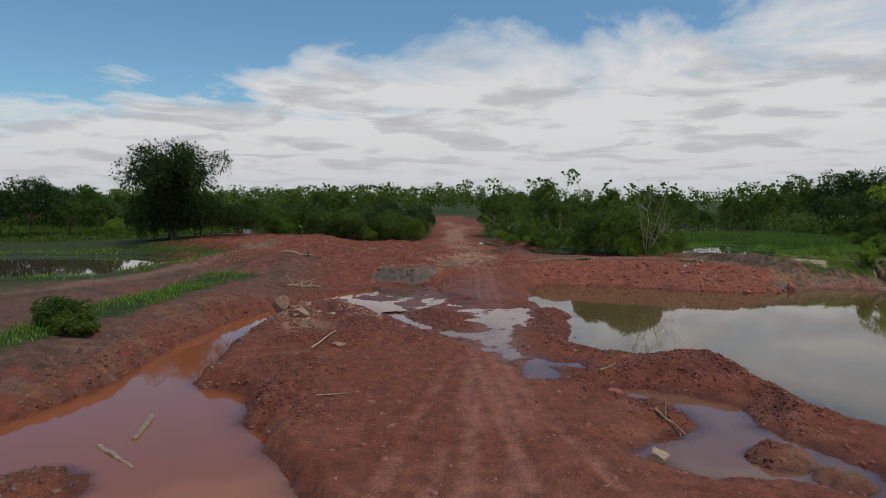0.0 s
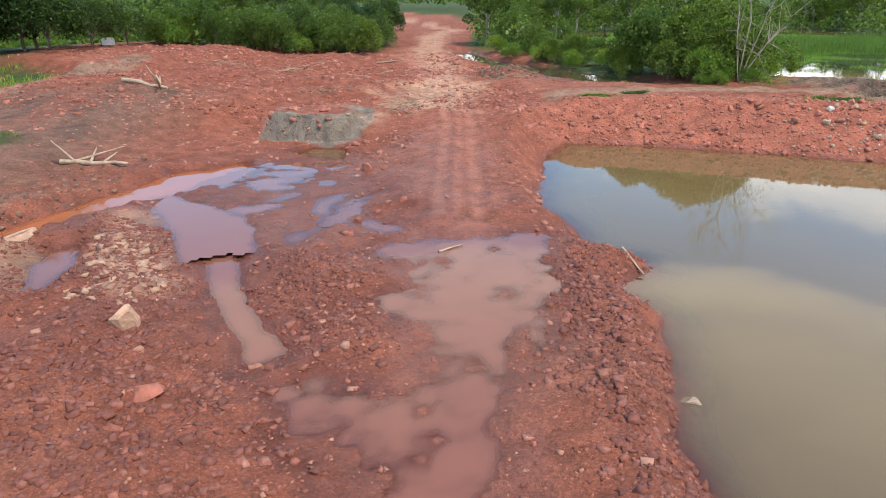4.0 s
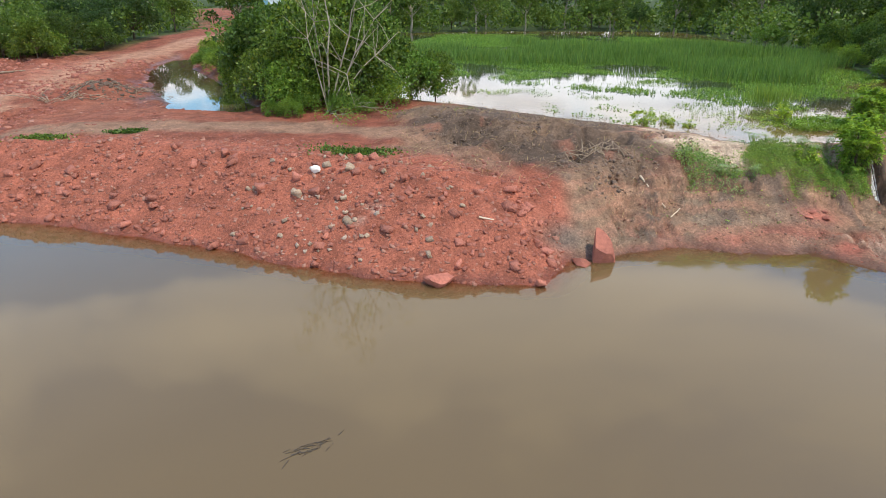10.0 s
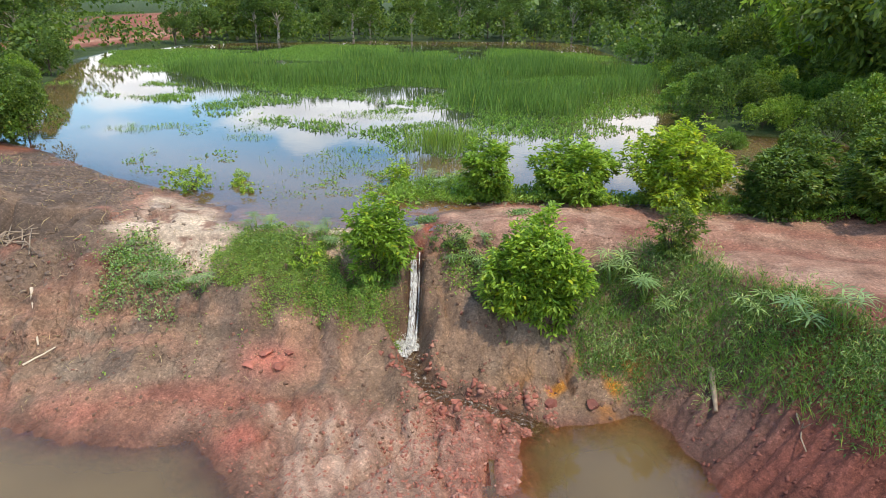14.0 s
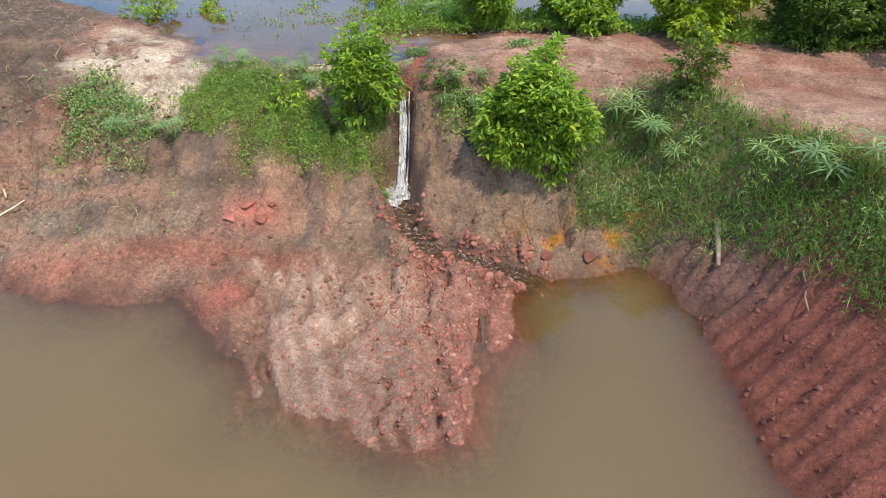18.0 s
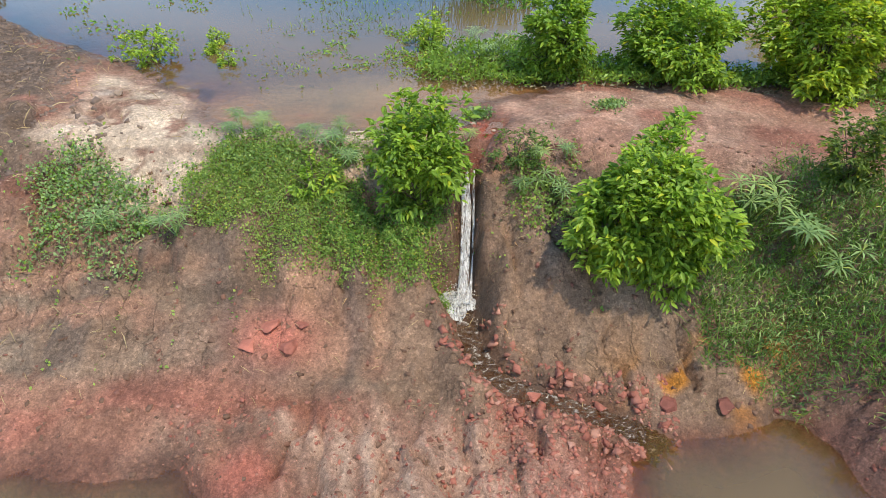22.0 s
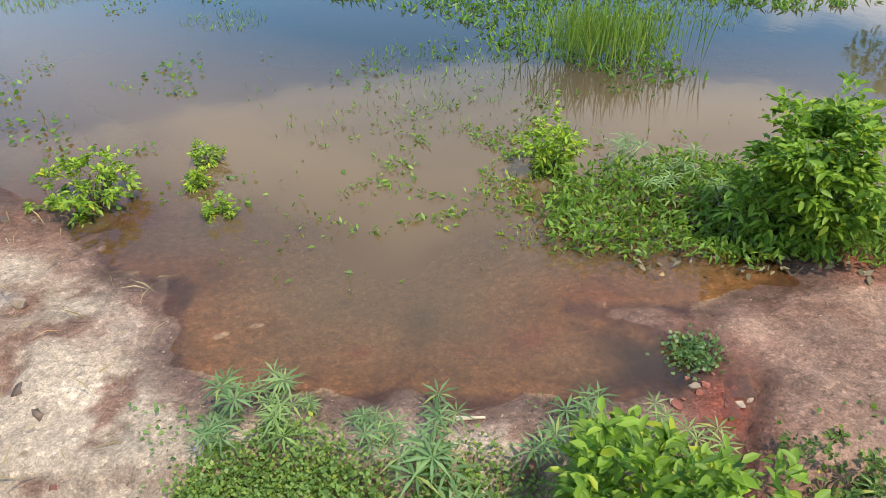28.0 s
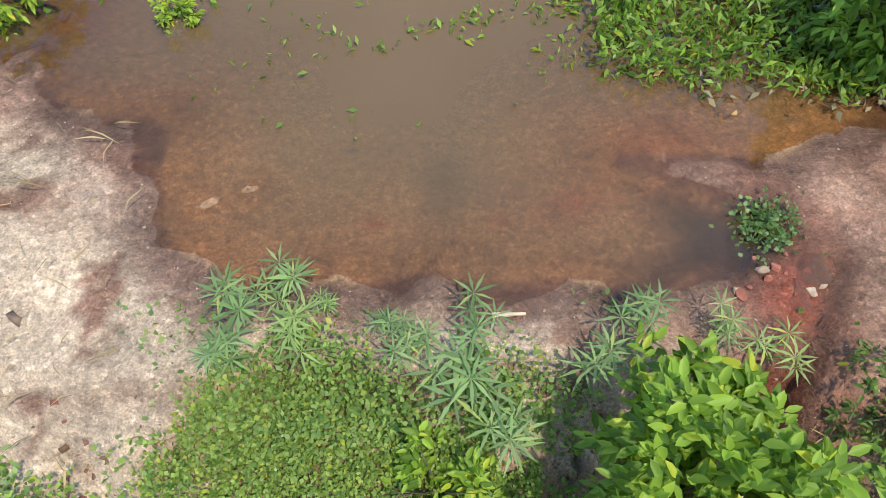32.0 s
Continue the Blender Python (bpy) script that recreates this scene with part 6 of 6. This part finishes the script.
me = ribbon("brook", [(57.55, 83.95, 0.25, 0.34), (57.62, 83.5, 0.235, 0.38), (57.75, 82.7, 0.17, 0.24), (57.95, 82.05, 0.125, 0.26), (58.4, 81.5, 0.085, 0.24), (58.9, 81.15, 0.06, 0.28), (59.5, 81.0, 0.045, 0.28), (60.2, 80.7, 0.025, 0.34), (60.7, 80.4, 0.01, 0.42), (61.2, 80.1, -0.02, 0.55)], brook_material(), 15, 0.0, 3)
tagged(new("water_brook", me), "shallow dark brook running from the fall to the quarry", "water", kind="structure")


# ---- stones and timber ----
def boulder(label, x, y, size, mat, seed, flat=0.8, sink=0.3, group="boulders"):
    r = np.random.default_rng(seed)
    bm = bmesh.new()
    bmesh.ops.create_icosphere(bm, subdivisions=3, radius=1.0)
    cuts = unit(r.normal(size=(13, 3)))
    deep = r.uniform(0.38, 0.72, 13)
    for v in bm.verts:
        p = np.array(v.co)
        for cut, d in zip(cuts, deep):
            p = p - cut * max(0.0, float(p @ cut) - d)
        p = p * (1 + 0.05 * noise.noise(Vector(p * 2.5)))
        v.co = p * np.array([1.0, 0.8, flat]) * size
    me = bpy.data.meshes.new("boulder")
    bm.to_mesh(me)
    bm.free()
    me.materials.append(mat)
    ob = tagged(new("boulder", me), label, "boulder", group)
    ob.matrix_basis = Matrix.Translation(on_ground(x, y, -size * flat * (1 - 2 * sink) * 0.5)) @ Matrix.Rotation(r.uniform(0, 6), 4, "Z")
    return ob


boulder("upright angular red boulder at the water's edge", 43.5, 79.2, 0.92, RED_STONE, 1, 1.25, 0.2)
boulder("low red boulder in the shallows", 42.6, 78.75, 0.58, RED_STONE, 2, 0.7)
boulder("flat red block at the berm's foot", 37.0, 77.0, 0.72, RED_STONE, 3, 0.6)
boulder("pale white rock on the berm's crest", 31.6, 83.0, 0.32, WHITE_STONE, 4, 1.1, 0.1)
boulder("reddish boulder beside the puddled track", -0.3, 75.1, 0.55, RED_STONE, 5, 0.75)
boulder("small red stone on the causeway", 2.2, 68.0, 0.28, RED_STONE, 6)
boulder("tall split brown rock on a rubble spit", -14.7, 58.0, 1.15, TAN_STONE, 7, 1.0, 0.2)
boulder("pale sandstone block on a rubble spit", -12.9, 56.4, 1.1, TAN_STONE, 8, 0.6)
boulder("pale sandstone block on a rubble spit", -13.6, 62.6, 1.1, TAN_STONE, 9, 0.32)
boulder("pale sandstone block on a rubble spit", -15.5, 62.9, 1.0, TAN_STONE, 10, 0.32)
boulder("pale sandstone block on a rubble spit", -15.2, 55.6, 0.7, TAN_STONE, 11, 0.5)
r = np.random.default_rng(61)
for k in range(9):
    boulder("pale sandstone block on a rubble spit", -13.2 + r.normal(0, 1.3) + 0.16 * k, 59 - 0.75 * k + r.normal(0, 0.5), r.uniform(0.3, 0.75), TAN_STONE, 400 + k, r.uniform(0.4, 0.7))
boulder("brown upright rock on a clod heap", -5.6, 55.3, 0.7, TAN_STONE, 12, 0.9)
boulder("flat brown slab on a clod heap", -7.4, 44.0, 0.6, TAN_STONE, 13, 0.5)
boulder("brown rock on a clod heap", -3.4, 51.3, 0.5, RED_STONE, 14, 0.7)
boulder("angular ochre rock in a muddy pool", 9.2, 26.6, 0.9, PALE_STONE, 15, 0.7, 0.3)
boulder("red rock on the pond bank", 6.2, 45.9, 0.42, RED_STONE, 16, 0.6)
boulder("pale stone at the pond's edge", 10.9, 52.2, 0.45, PALE_STONE, 17, 0.6)
boulder("rough red rock on the bank", 9.9, 36.2, 0.7, RED_STONE, 18, 0.6)
boulder("small stone on pale sand", 48.95, 88.75, 0.16, PALE_STONE, 19, 0.9, 0.2)
boulder("flat red stone on the muddy slope", 53.65, 82.45, 0.30, RED_STONE, 20, 0.35)
boulder("red stone on the muddy slope", 54.1, 82.0, 0.32, RED_STONE, 21, 0.45)
boulder("red stone on the muddy slope", 53.3, 82.0, 0.24, RED_STONE, 22, 0.5)
boulder("red stone on the muddy slope", 54.3, 82.5, 0.18, RED_STONE, 23, 0.5)
boulder("red rock at the water's foot", 62.5, 80.75, 0.30, CLOD, 24, 0.6)
boulder("red rock at the water's foot", 61.4, 80.75, 0.32, CLOD, 25, 0.7)
boulder("red rock beside the brook", 58.9, 81.2, 0.25, RED_STONE, 26, 0.6)
boulder("red stone on the plateau's slope", -12.6, 89.5, 0.6, RED_STONE, 27, 0.7)
boulder("red stone above the clay bank", -4.5, 85.6, 0.5, RED_STONE, 28, 0.8)
boulder("red stone above the clay bank", -7.2, 86.4, 0.35, RED_STONE, 29, 0.7)


def stick(label, a, b, radius, mat=DEADWOOD, bend=0.06, seed=1, category="stick", name="stick", twigs=0):
    r = np.random.default_rng(seed)
    a, b = np.array(a, float), np.array(b, float)
    pts = [(*(a + (b - a) * u + r.normal(0, bend, 3) * (0 < u < 1) * np.linalg.norm(b - a) * 0.3), radius * (1.1 - 0.5 * u)) for u in np.linspace(0, 1, 6)]
    paths = [pts]
    for _ in range(twigs):
        p = np.array(pts[r.integers(1, 5)][:3])
        e = p + r.normal(0, 0.3, 3) * np.linalg.norm(b - a) + np.array([0, 0, 0.15])
        paths.append([(*p, radius * 0.6), (*((p + e) / 2), radius * 0.45), (*e, radius * 0.2)])
    return tagged(new(name, tube_mesh(name, paths, mat, 6)), label, category)


def laid(x0, y0, x1, y1, lift=0.05):
    return (*on_ground(x0, y0, -lift), ), (*on_ground(x1, y1, -lift), )


PALE_WOOD = plain_material("pale_wood", (0.58, 0.47, 0.34), 0.8, 0.25, 5.0)
stick("bleached stick lying on the berm", *laid(38.6, 79.55, 39.9, 79.55, 0.08), 0.04, PALE_WOOD, 0.01, 1)
stick("pale broken pole leaning on the muddy slope", *laid(46.4, 84.3, 47.2, 82.8, 0.12), 0.045, PALE_WOOD, 0.01, 2)
stick("short stick on the muddy slope", *laid(47.2, 82.0, 47.8, 82.6), 0.03, PALE_WOOD, 0.02, 3)
stick("grey plank stuck in the bank", *laid(65.5, 80.9, 65.15, 79.6, 0.10), 0.08, DEADWOOD, 0.01, 4)
stick("thin dry branch on the bank", *laid(66.5, 79.0, 66.0, 77.4), 0.025, DEADWOOD, 0.05, 5, twigs=2)
stick("bleached plank at the water's edge", *laid(11.5, 61.9, 12.0, 60.4, 0.15), 0.055, DEADWOOD, 0.01, 6)
stick("floating stick in the puddle", (4.0, 62.2, 0.42), (5.0, 62.9, 0.46), 0.05, DEADWOOD, 0.05, 7, twigs=1)
stick("grey plank on the plateau", *laid(-3.4, 116.3, -0.4, 116.5), 0.12, DEADWOOD, 0.02, 8)
stick("thin pole on a clod heap", *laid(-9.0, 43.0, -7.8, 46.0, 0.2), 0.05, PALE_WOOD, 0.02, 9)
stick("driftwood log floating in red water", (-15.0, 32.0, 0.2), (-14.4, 29.0, 0.25), 0.20, DEADWOOD, 0.04, 10, "driftwood", "driftwood")
stick("driftwood branch in red water", (-15.6, 28.2, 0.2), (-13.0, 25.9, 0.22), 0.13, DEADWOOD, 0.06, 11, "driftwood", "driftwood", 3)
stick("pale stick at the wet road edge", *laid(55.05, 86.72, 55.4, 86.72, 0.02), 0.03, PALE_WOOD, 0.02, 12)
stick("gnarled root lying on the far bank", *laid(-18.4, 74.8, -14.6, 75.2, 0.2), 0.16, DEADWOOD, 0.07, 13, "dead branch", "dead_branch", 5)
stick("gnarled dead branch on the plateau slope", *laid(-24, 96, -19, 93, 0.3), 0.22, DEADWOOD, 0.07, 14, "dead branch", "dead_branch", 6)
stick("dry branch on the clod bank", *laid(10.4, 30.6, 11.4, 29.2, 0.15), 0.06, DEADWOOD, 0.06, 15, twigs=3)
stick("dry pole on the clod bank", *laid(9.5, 38.0, 10.9, 39.6, 0.2), 0.06, DEADWOOD, 0.02, 16)
stick("dry stick on the causeway edge", *laid(-6.6, 32.4, -5.0, 33.8, 0.1), 0.05, DEADWOOD, 0.03, 17)

DARK_WOOD = plain_material("sodden_wood", (0.055, 0.042, 0.030), 0.6, 0.3, 6.0)
for x, y, turn, seed in [(33.9, 67.9, 0.5, 21), (49.0, 80.2, 0.1, 22)]:
    r = np.random.default_rng(seed)
    ends = r.normal(0, 1, (46, 2)) * (0.34, 0.10)
    ways = r.normal(0, 1, (46, 2)) * (0.20, 0.07)
    turned = lambda v: (v[0] * math.cos(turn) - v[1] * math.sin(turn), v[0] * math.sin(turn) + v[1] * math.cos(turn))
    float_ob = thing("floating_brush", "dark sodden brush floating on brown water", "driftwood", (x, y, 0.0))
    tagged(part("twig_tangle", tube_mesh("twig_tangle", [[(*turned(a), 0.004, 0.012), (*turned(a + b * 0.5), 0.010, 0.012), (*turned(a + b), 0.002, 0.006)] for a, b in zip(ends, ways)], DARK_WOOD, 4), float_ob), kind="stuff")

# white container at the plateau's rim
bm = bmesh.new()
bmesh.ops.create_cube(bm, size=1.0)
bmesh.ops.scale(bm, vec=(1.3, 1.0, 1.0), verts=bm.verts)
bmesh.ops.bevel(bm, geom=bm.edges[:], offset=0.12, segments=2, affect="EDGES")
me = bpy.data.meshes.new("tank")
bm.to_mesh(me)
bm.free()
me.materials.append(plain_material("white_plastic", (0.75, 0.76, 0.74), 0.5, 0.08, 3.0, 0.004))
box = thing("water_tank", "white plastic water tank on the plateau", "tank", on_ground(-37.4, 121.7, -0.45))
part("tank", me, box)
bm = bmesh.new()
bmesh.ops.create_cone(bm, cap_ends=True, segments=16, radius1=0.22, radius2=0.20, depth=0.12, matrix=Matrix.Translation((0, 0, 0.55)))
me = bpy.data.meshes.new("lid")
bm.to_mesh(me)
bm.free()
me.materials.append(DEADWOOD)
part("lid", me, box, "round dark lid")

# far parked truck
def truck(at):
    ob = thing("parked_truck", "distant pale blue truck parked where the track ends", "truck", at)

    def block(name, size, centre, mat, parent=ob, label=""):
        bm = bmesh.new()
        bmesh.ops.create_cube(bm, size=1.0)
        bmesh.ops.scale(bm, vec=size, verts=bm.verts)
        bmesh.ops.bevel(bm, geom=bm.edges[:], offset=0.08, segments=2, affect="EDGES")
        bmesh.ops.translate(bm, vec=centre, verts=bm.verts)
        me = bpy.data.meshes.new(name)
        bm.to_mesh(me)
        bm.free()
        me.materials.append(mat)
        return part(name, me, parent, label)

    blue, glass = plain_material("blue_paint", (0.22, 0.50, 0.62), 0.4, 0.06, 2.0, 0.002), plain_material("dark_glass", (0.03, 0.04, 0.05), 0.1, 0.05, 2.0, 0.001)
    tyre = plain_material("tyre", (0.03, 0.03, 0.03), 0.9, 0.2, 8.0, 0.01)
    block("cargo_box", (4.6, 2.3, 1.9), (0.9, 0, 1.95), plain_material("pale_paint", (0.62, 0.74, 0.78), 0.5, 0.06, 2.0, 0.002), label="pale ribbed cargo box")
    cab = block("cab", (1.7, 2.1, 1.8), (-2.4, 0, 1.7), blue)
    block("windscreen", (0.06, 1.7, 0.7), (-3.27, 0, 2.1), glass, cab)
    for x in (-2.3, 1.9):
        for y in (-1.0, 1.0):
            bm = bmesh.new()
            bmesh.ops.create_cone(bm, cap_ends=True, segments=20, radius1=0.5, radius2=0.5, depth=0.35, matrix=Matrix.Translation((x, y, 0.5)) @ Matrix.Rotation(math.pi / 2, 4, "X"))
            me = bpy.data.meshes.new("wheel")
            bm.to_mesh(me)
            bm.free()
            me.materials.append(tyre)
            part("wheel", me, ob)


truck(on_ground(-27.0, 330.0, 0.05))


def brush_pile(label, x, y, spread_x, spread_y, seed, count=36):
    r = np.random.default_rng(seed)
    ob = thing("brush_pile", label, "brush pile", on_ground(x, y))
    base = ob.matrix_basis.translation.z
    paths = []
    for _ in range(count):
        a = np.array([r.normal(0, spread_x), r.normal(0, spread_y)])
        b = a + r.normal(0, 0.7, 2)
        za, zb = float(ground_at(x + a[0], y + a[1])) - base, float(ground_at(x + b[0], y + b[1])) - base
        paths.append([(*a, za + 0.05, 0.03), (*((a + b) / 2), (za + zb) / 2 + r.uniform(0.1, 0.35), 0.025), (*b, zb + r.uniform(0.0, 0.3), 0.012)])
    tagged(part("branch_tangle", tube_mesh("branch_tangle", paths, DEADWOOD, 4), ob), kind="stuff")


for k, (x, y, sx, sy) in enumerate([(-18.9, 111, 1.8, 1.0), (-12.5, 112.5, 1.6, 0.9), (-6.4, 96.5, 1.3, 0.7), (-3.0, 106.5, 2.0, 1.0), (12.3, 107, 2.0, 1.2), (9.5, 103.5, 1.2, 0.7), (-30, 103, 1.8, 1.0), (1.0, 89.5, 0.5, 1.2), (44.6, 85.6, 0.8, 0.5)]):
    brush_pile("tangle of dry grey-brown branches on bare earth", x, y, sx, sy, 300 + k)

# ---- loose rubble ----
r = np.random.default_rng(77)
lane_d = lambda x, y: line(x, y, [(2.5, 10), (3, 40), (5, 60), (5, 96)])


def heaps(x, y):
    v = np.zeros(len(x))
    for px, py, rad, a in MOUNDS:
        v = np.maximum(v, np.exp(-((x - px) ** 2 + (y - py) ** 2) / (rad * 1.25) ** 2))
    for b, w in BANKS:
        v = np.maximum(v, np.exp(-(line(x, y, b) / (w * 1.5)) ** 2))
    return v


def spread(name, label, box, count, accept, low, high, mat, seed, sink=0.3, power=2.5):
    r = np.random.default_rng(seed)
    p = scatter(r, box, count, accept)
    s = low + (high - low) * r.uniform(0, 1, len(p)) ** power
    p[:, 2] -= s * sink * 0.5
    return tagged(new(name, rubble_mesh(name, p, s, mat, r)), label, "rubble", kind="stuff")


spread("clods", "heaps of crumbly dark red earth clods", (-17, 22, 22, 66), 90000, lambda x, y: dry(x, y) * np.clip(heaps(x, y) * 1.2, 0, 1) ** 1.2, 0.03, 0.17, CLOD, 201, 0.3, 2.6)
spread("gravel", "scattered red laterite gravel and stones", (-22, 22, 22, 128), 34000, lambda x, y: dry(x, y) * (0.18 + 0.5 * (fbm(x, y, 4, 3, 203) > 0.05)) * (0.25 + 0.75 * step(0.8, 3.2, lane_d(x, y))), 0.025, 0.20, MIX_STONE, 204, 0.4, 4.2)
spread("gravel", "fine red gravel of the causeway", (-3, 22, 12, 100), 16000, lambda x, y: dry(x, y) * 0.7, 0.02, 0.075, RED_STONE, 205, 0.3, 2.0)
spread("rubble", "broken red stone of the berm", (10, 76, 42, 90), 17000, lambda x, y: dry(x, y) * (1 - step(3.6, 5.4, line(x, y, [(13, 86.3), (25, 83.8), (33, 81), (40.2, 79.2)]))), 0.02, 0.16, MIX_STONE, 206, 0.5, 4.0)
spread("mud_lumps", "clods of dark churned mud", (33, 82, 51, 99), 30000, lambda x, y: dry(x, y) * step(-0.25, 0.25, fbm(x, y, 1.6, 3, 51)) * (1 - step(-0.5, 0.8, outline(x, y, [(34, 96), (36, 89.5), (40, 85.5), (43.5, 82.5), (47.5, 85), (49.4, 86.4), (49.4, 89.4), (47, 92), (42, 97)]))), 0.015, 0.13, MUD_CLOD, 207, 0.5, 4.0)
spread("rubble", "crumbled red rock on the spit", (56, 75, 61.5, 81.4), 5200, lambda x, y: dry(x, y) * step(56.8, 58.6, x + 0.5 * fbm(x, y, 1, 2, 9)), 0.015, 0.09, MIX_STONE, 208, 0.4, 3.2)
spread("gravel", "small stones on the muddy spit", (52, 75.5, 59, 81), 2200, lambda x, y: dry(x, y), 0.012, 0.06, RED_STONE, 209, 0.4, 3.0)
spread("rubble", "red stones along the brook", (56.8, 79, 61.5, 83), 1500, lambda x, y: np.exp(-((line(x, y, BROOK) - 0.48) / 0.2) ** 2), 0.02, 0.13, RED_STONE, 230, 0.3, 2.2)
spread("rubble", "dark red clods on the dug bank", (63.5, 70, 70, 81.5), 1400, lambda x, y: dry(x, y) * (1 - step(1.6, 3.2, shore(x, y, "quarry"))), 0.02, 0.085, CLOD, 210, 0.3, 3.0)
spread("gravel", "crumbs of clay on the cliff", (43, 79, 66, 86), 2600, lambda x, y: dry(x, y), 0.015, 0.08, stone_material("clay_stone", [(0.16, 0.085, 0.05), (0.24, 0.13, 0.08), (0.30, 0.11, 0.075)]), 211, 0.4, 3.0)
spread("gravel", "grit on the sandy road", (47, 84.5, 72, 90), 6500, lambda x, y: dry(x, y), 0.006, 0.022, PALE_STONE, 212, 0.4, 3.0)
spread("clods", "red clods over the plateau", (-45, 88, 12, 130), 22000, lambda x, y: dry(x, y) * step(-0.1, 0.3, fbm(x, y, 6, 3, 213)), 0.05, 0.26, CLOD, 214, 0.3, 3.0)
spread("rubble", "red stones strewn over the plateau", (-45, 80, 12, 128), 7000, lambda x, y: dry(x, y) * step(-0.2, 0.4, fbm(x, y, 5, 3, 219)) * step(1.5, 3.5, lane_d(x, y)), 0.05, 0.36, RED_STONE, 220, 0.3, 3.4)
spread("rubble", "red stones along the causeway's shoulders", (-9, 40, 13, 92), 2600, lambda x, y: dry(x, y) * np.exp(-((lane_d(x, y) - 4.2) / 1.2) ** 2), 0.04, 0.24, RED_STONE, 232, 0.3, 3.0)
spread("rubble", "tumbled stones of the ditch bank", (-32, 22, -14, 80), 12000, lambda x, y: dry(x, y) * (1 - step(1.5, 5.0, shore(x, y, "ditch"))), 0.04, 0.20, stone_material("bank_stone", [(0.13, 0.075, 0.05), (0.22, 0.11, 0.075), (0.30, 0.18, 0.12)]), 215, 0.3, 2.6)
spread("rubble", "pale sandstone rubble on the spit", (-17, 53, -3, 63), 2200, lambda x, y: dry(x, y) * (1 - step(0.5, 2.0, np.minimum(line(x, y, [(-15, 63), (-14, 57)]), line(x, y, [(-10.2, 66.4), (-8.4, 61.5), (-7, 58)])))), 0.04, 0.26, TAN_STONE, 216, 0.3, 3.0)
spread("rubble", "tumbled earth and stones beside the track", (7, 102, 16, 112), 3600, lambda x, y: np.exp(-(((x - 11) / 3) ** 2 + ((y - 107) / 2.6) ** 2)), 0.04, 0.22, MUD_CLOD, 217, 0.3, 2.6)

mat_of("twigs", "dry twigs and roots scattered over churned mud", 2600, (34, 82, 51, 97), lambda x, y: dry(x, y) * 0.7, 0.45, 0.022, STRAW, 0.10, 221, 0.1, 0.4)
mat_of("twigs", "dry stalks and straw on the cliff", 1500, (46, 80.6, 66, 85.6), lambda x, y: dry(x, y) * step(-0.1, 0.3, fbm(x, y, 1.5, 3, 222)), 0.30, 0.02, STRAW, 0.04, 223, -0.1, 0.5)
mat_of("trailing_vines", "thin green creepers hanging down the cliff", 3000, (47, 81.2, 60, 84.5), lambda x, y: (np.sin(x * 5.5 + 2 * fbm(x, y, 1.0, 2, 225)) > 0.93) * step(-0.1, 0.3, fbm(x, y, 2.0, 2, 226)), 0.08, 0.35, VINE, 0.05, 227, 0.2, 0.4)
mat_of("bank_weeds", "scattered small weeds on the earth bank", 2600, (46, 82.5, 67, 87), lambda x, y: dry(x, y) * step(0.25, 0.45, fbm(x, y, 0.9, 3, 228)), 0.09, 0.35, WEED, 0.10, 229, 0.5)
spread("rubble", "pale broken stones in the berm", (27, 77.5, 39, 83), 520, lambda x, y: dry(x, y) * np.exp(-(((x - 32.2) / 1.6) ** 2 + ((y - 80.6) / 1.6) ** 2)), 0.03, 0.17, stone_material("chalky_stone", [(0.46, 0.30, 0.22), (0.56, 0.44, 0.34), (0.42, 0.24, 0.17)]), 218, 0.3, 2.6)

# stones washed clean at the outlet
r = np.random.default_rng(90)
for k in range(16):
    boulder("pale rinsed stone at the outlet" if k % 4 == 0 else "red stone at the outlet of the flooded road", 58.1 + r.normal(0, 0.28), 87.05 + r.normal(0, 0.18), r.uniform(0.03, 0.10), PALE_STONE if k % 4 == 0 else RED_STONE, 500 + k, r.uniform(0.5, 0.9), 0.3, "outlet stones")

# single stones of the berm
r = np.random.default_rng(88)
SHAPES = []
for k in range(8):
    SHAPES.append(quad_mesh("rock", rock_shape(r, r.uniform(0.4, 0.75)), LUMP_TRI, RED_STONE if k < 6 else PALE_STONE))
p = scatter(r, (12, 76.5, 41.5, 88), 900, lambda x, y: dry(x, y) * (1 - step(2.6, 4.0, line(x, y, [(14, 85.6), (25, 83.2), (33, 80.6), (40, 78.6)]))))[:290]
ground = bpy.data.objects["ground"]
for x, y, z in p:
    k = int(r.integers(0, 8)) if 28 < x < 38 else int(r.integers(0, 6))
    ob = new("rock", SHAPES[k])
    ob.parent = ground
    s = r.uniform(0.09, 0.18) if r.uniform() < 0.7 else r.uniform(0.18, 0.36)
    ob.matrix_basis = Matrix.Translation((x, y, z + s * 0.15)) @ Euler((r.normal(0, 0.4) + 0.3, r.normal(0, 0.4), r.uniform(0, 6.28))).to_matrix().to_4x4() @ Matrix.Scale(s, 4)
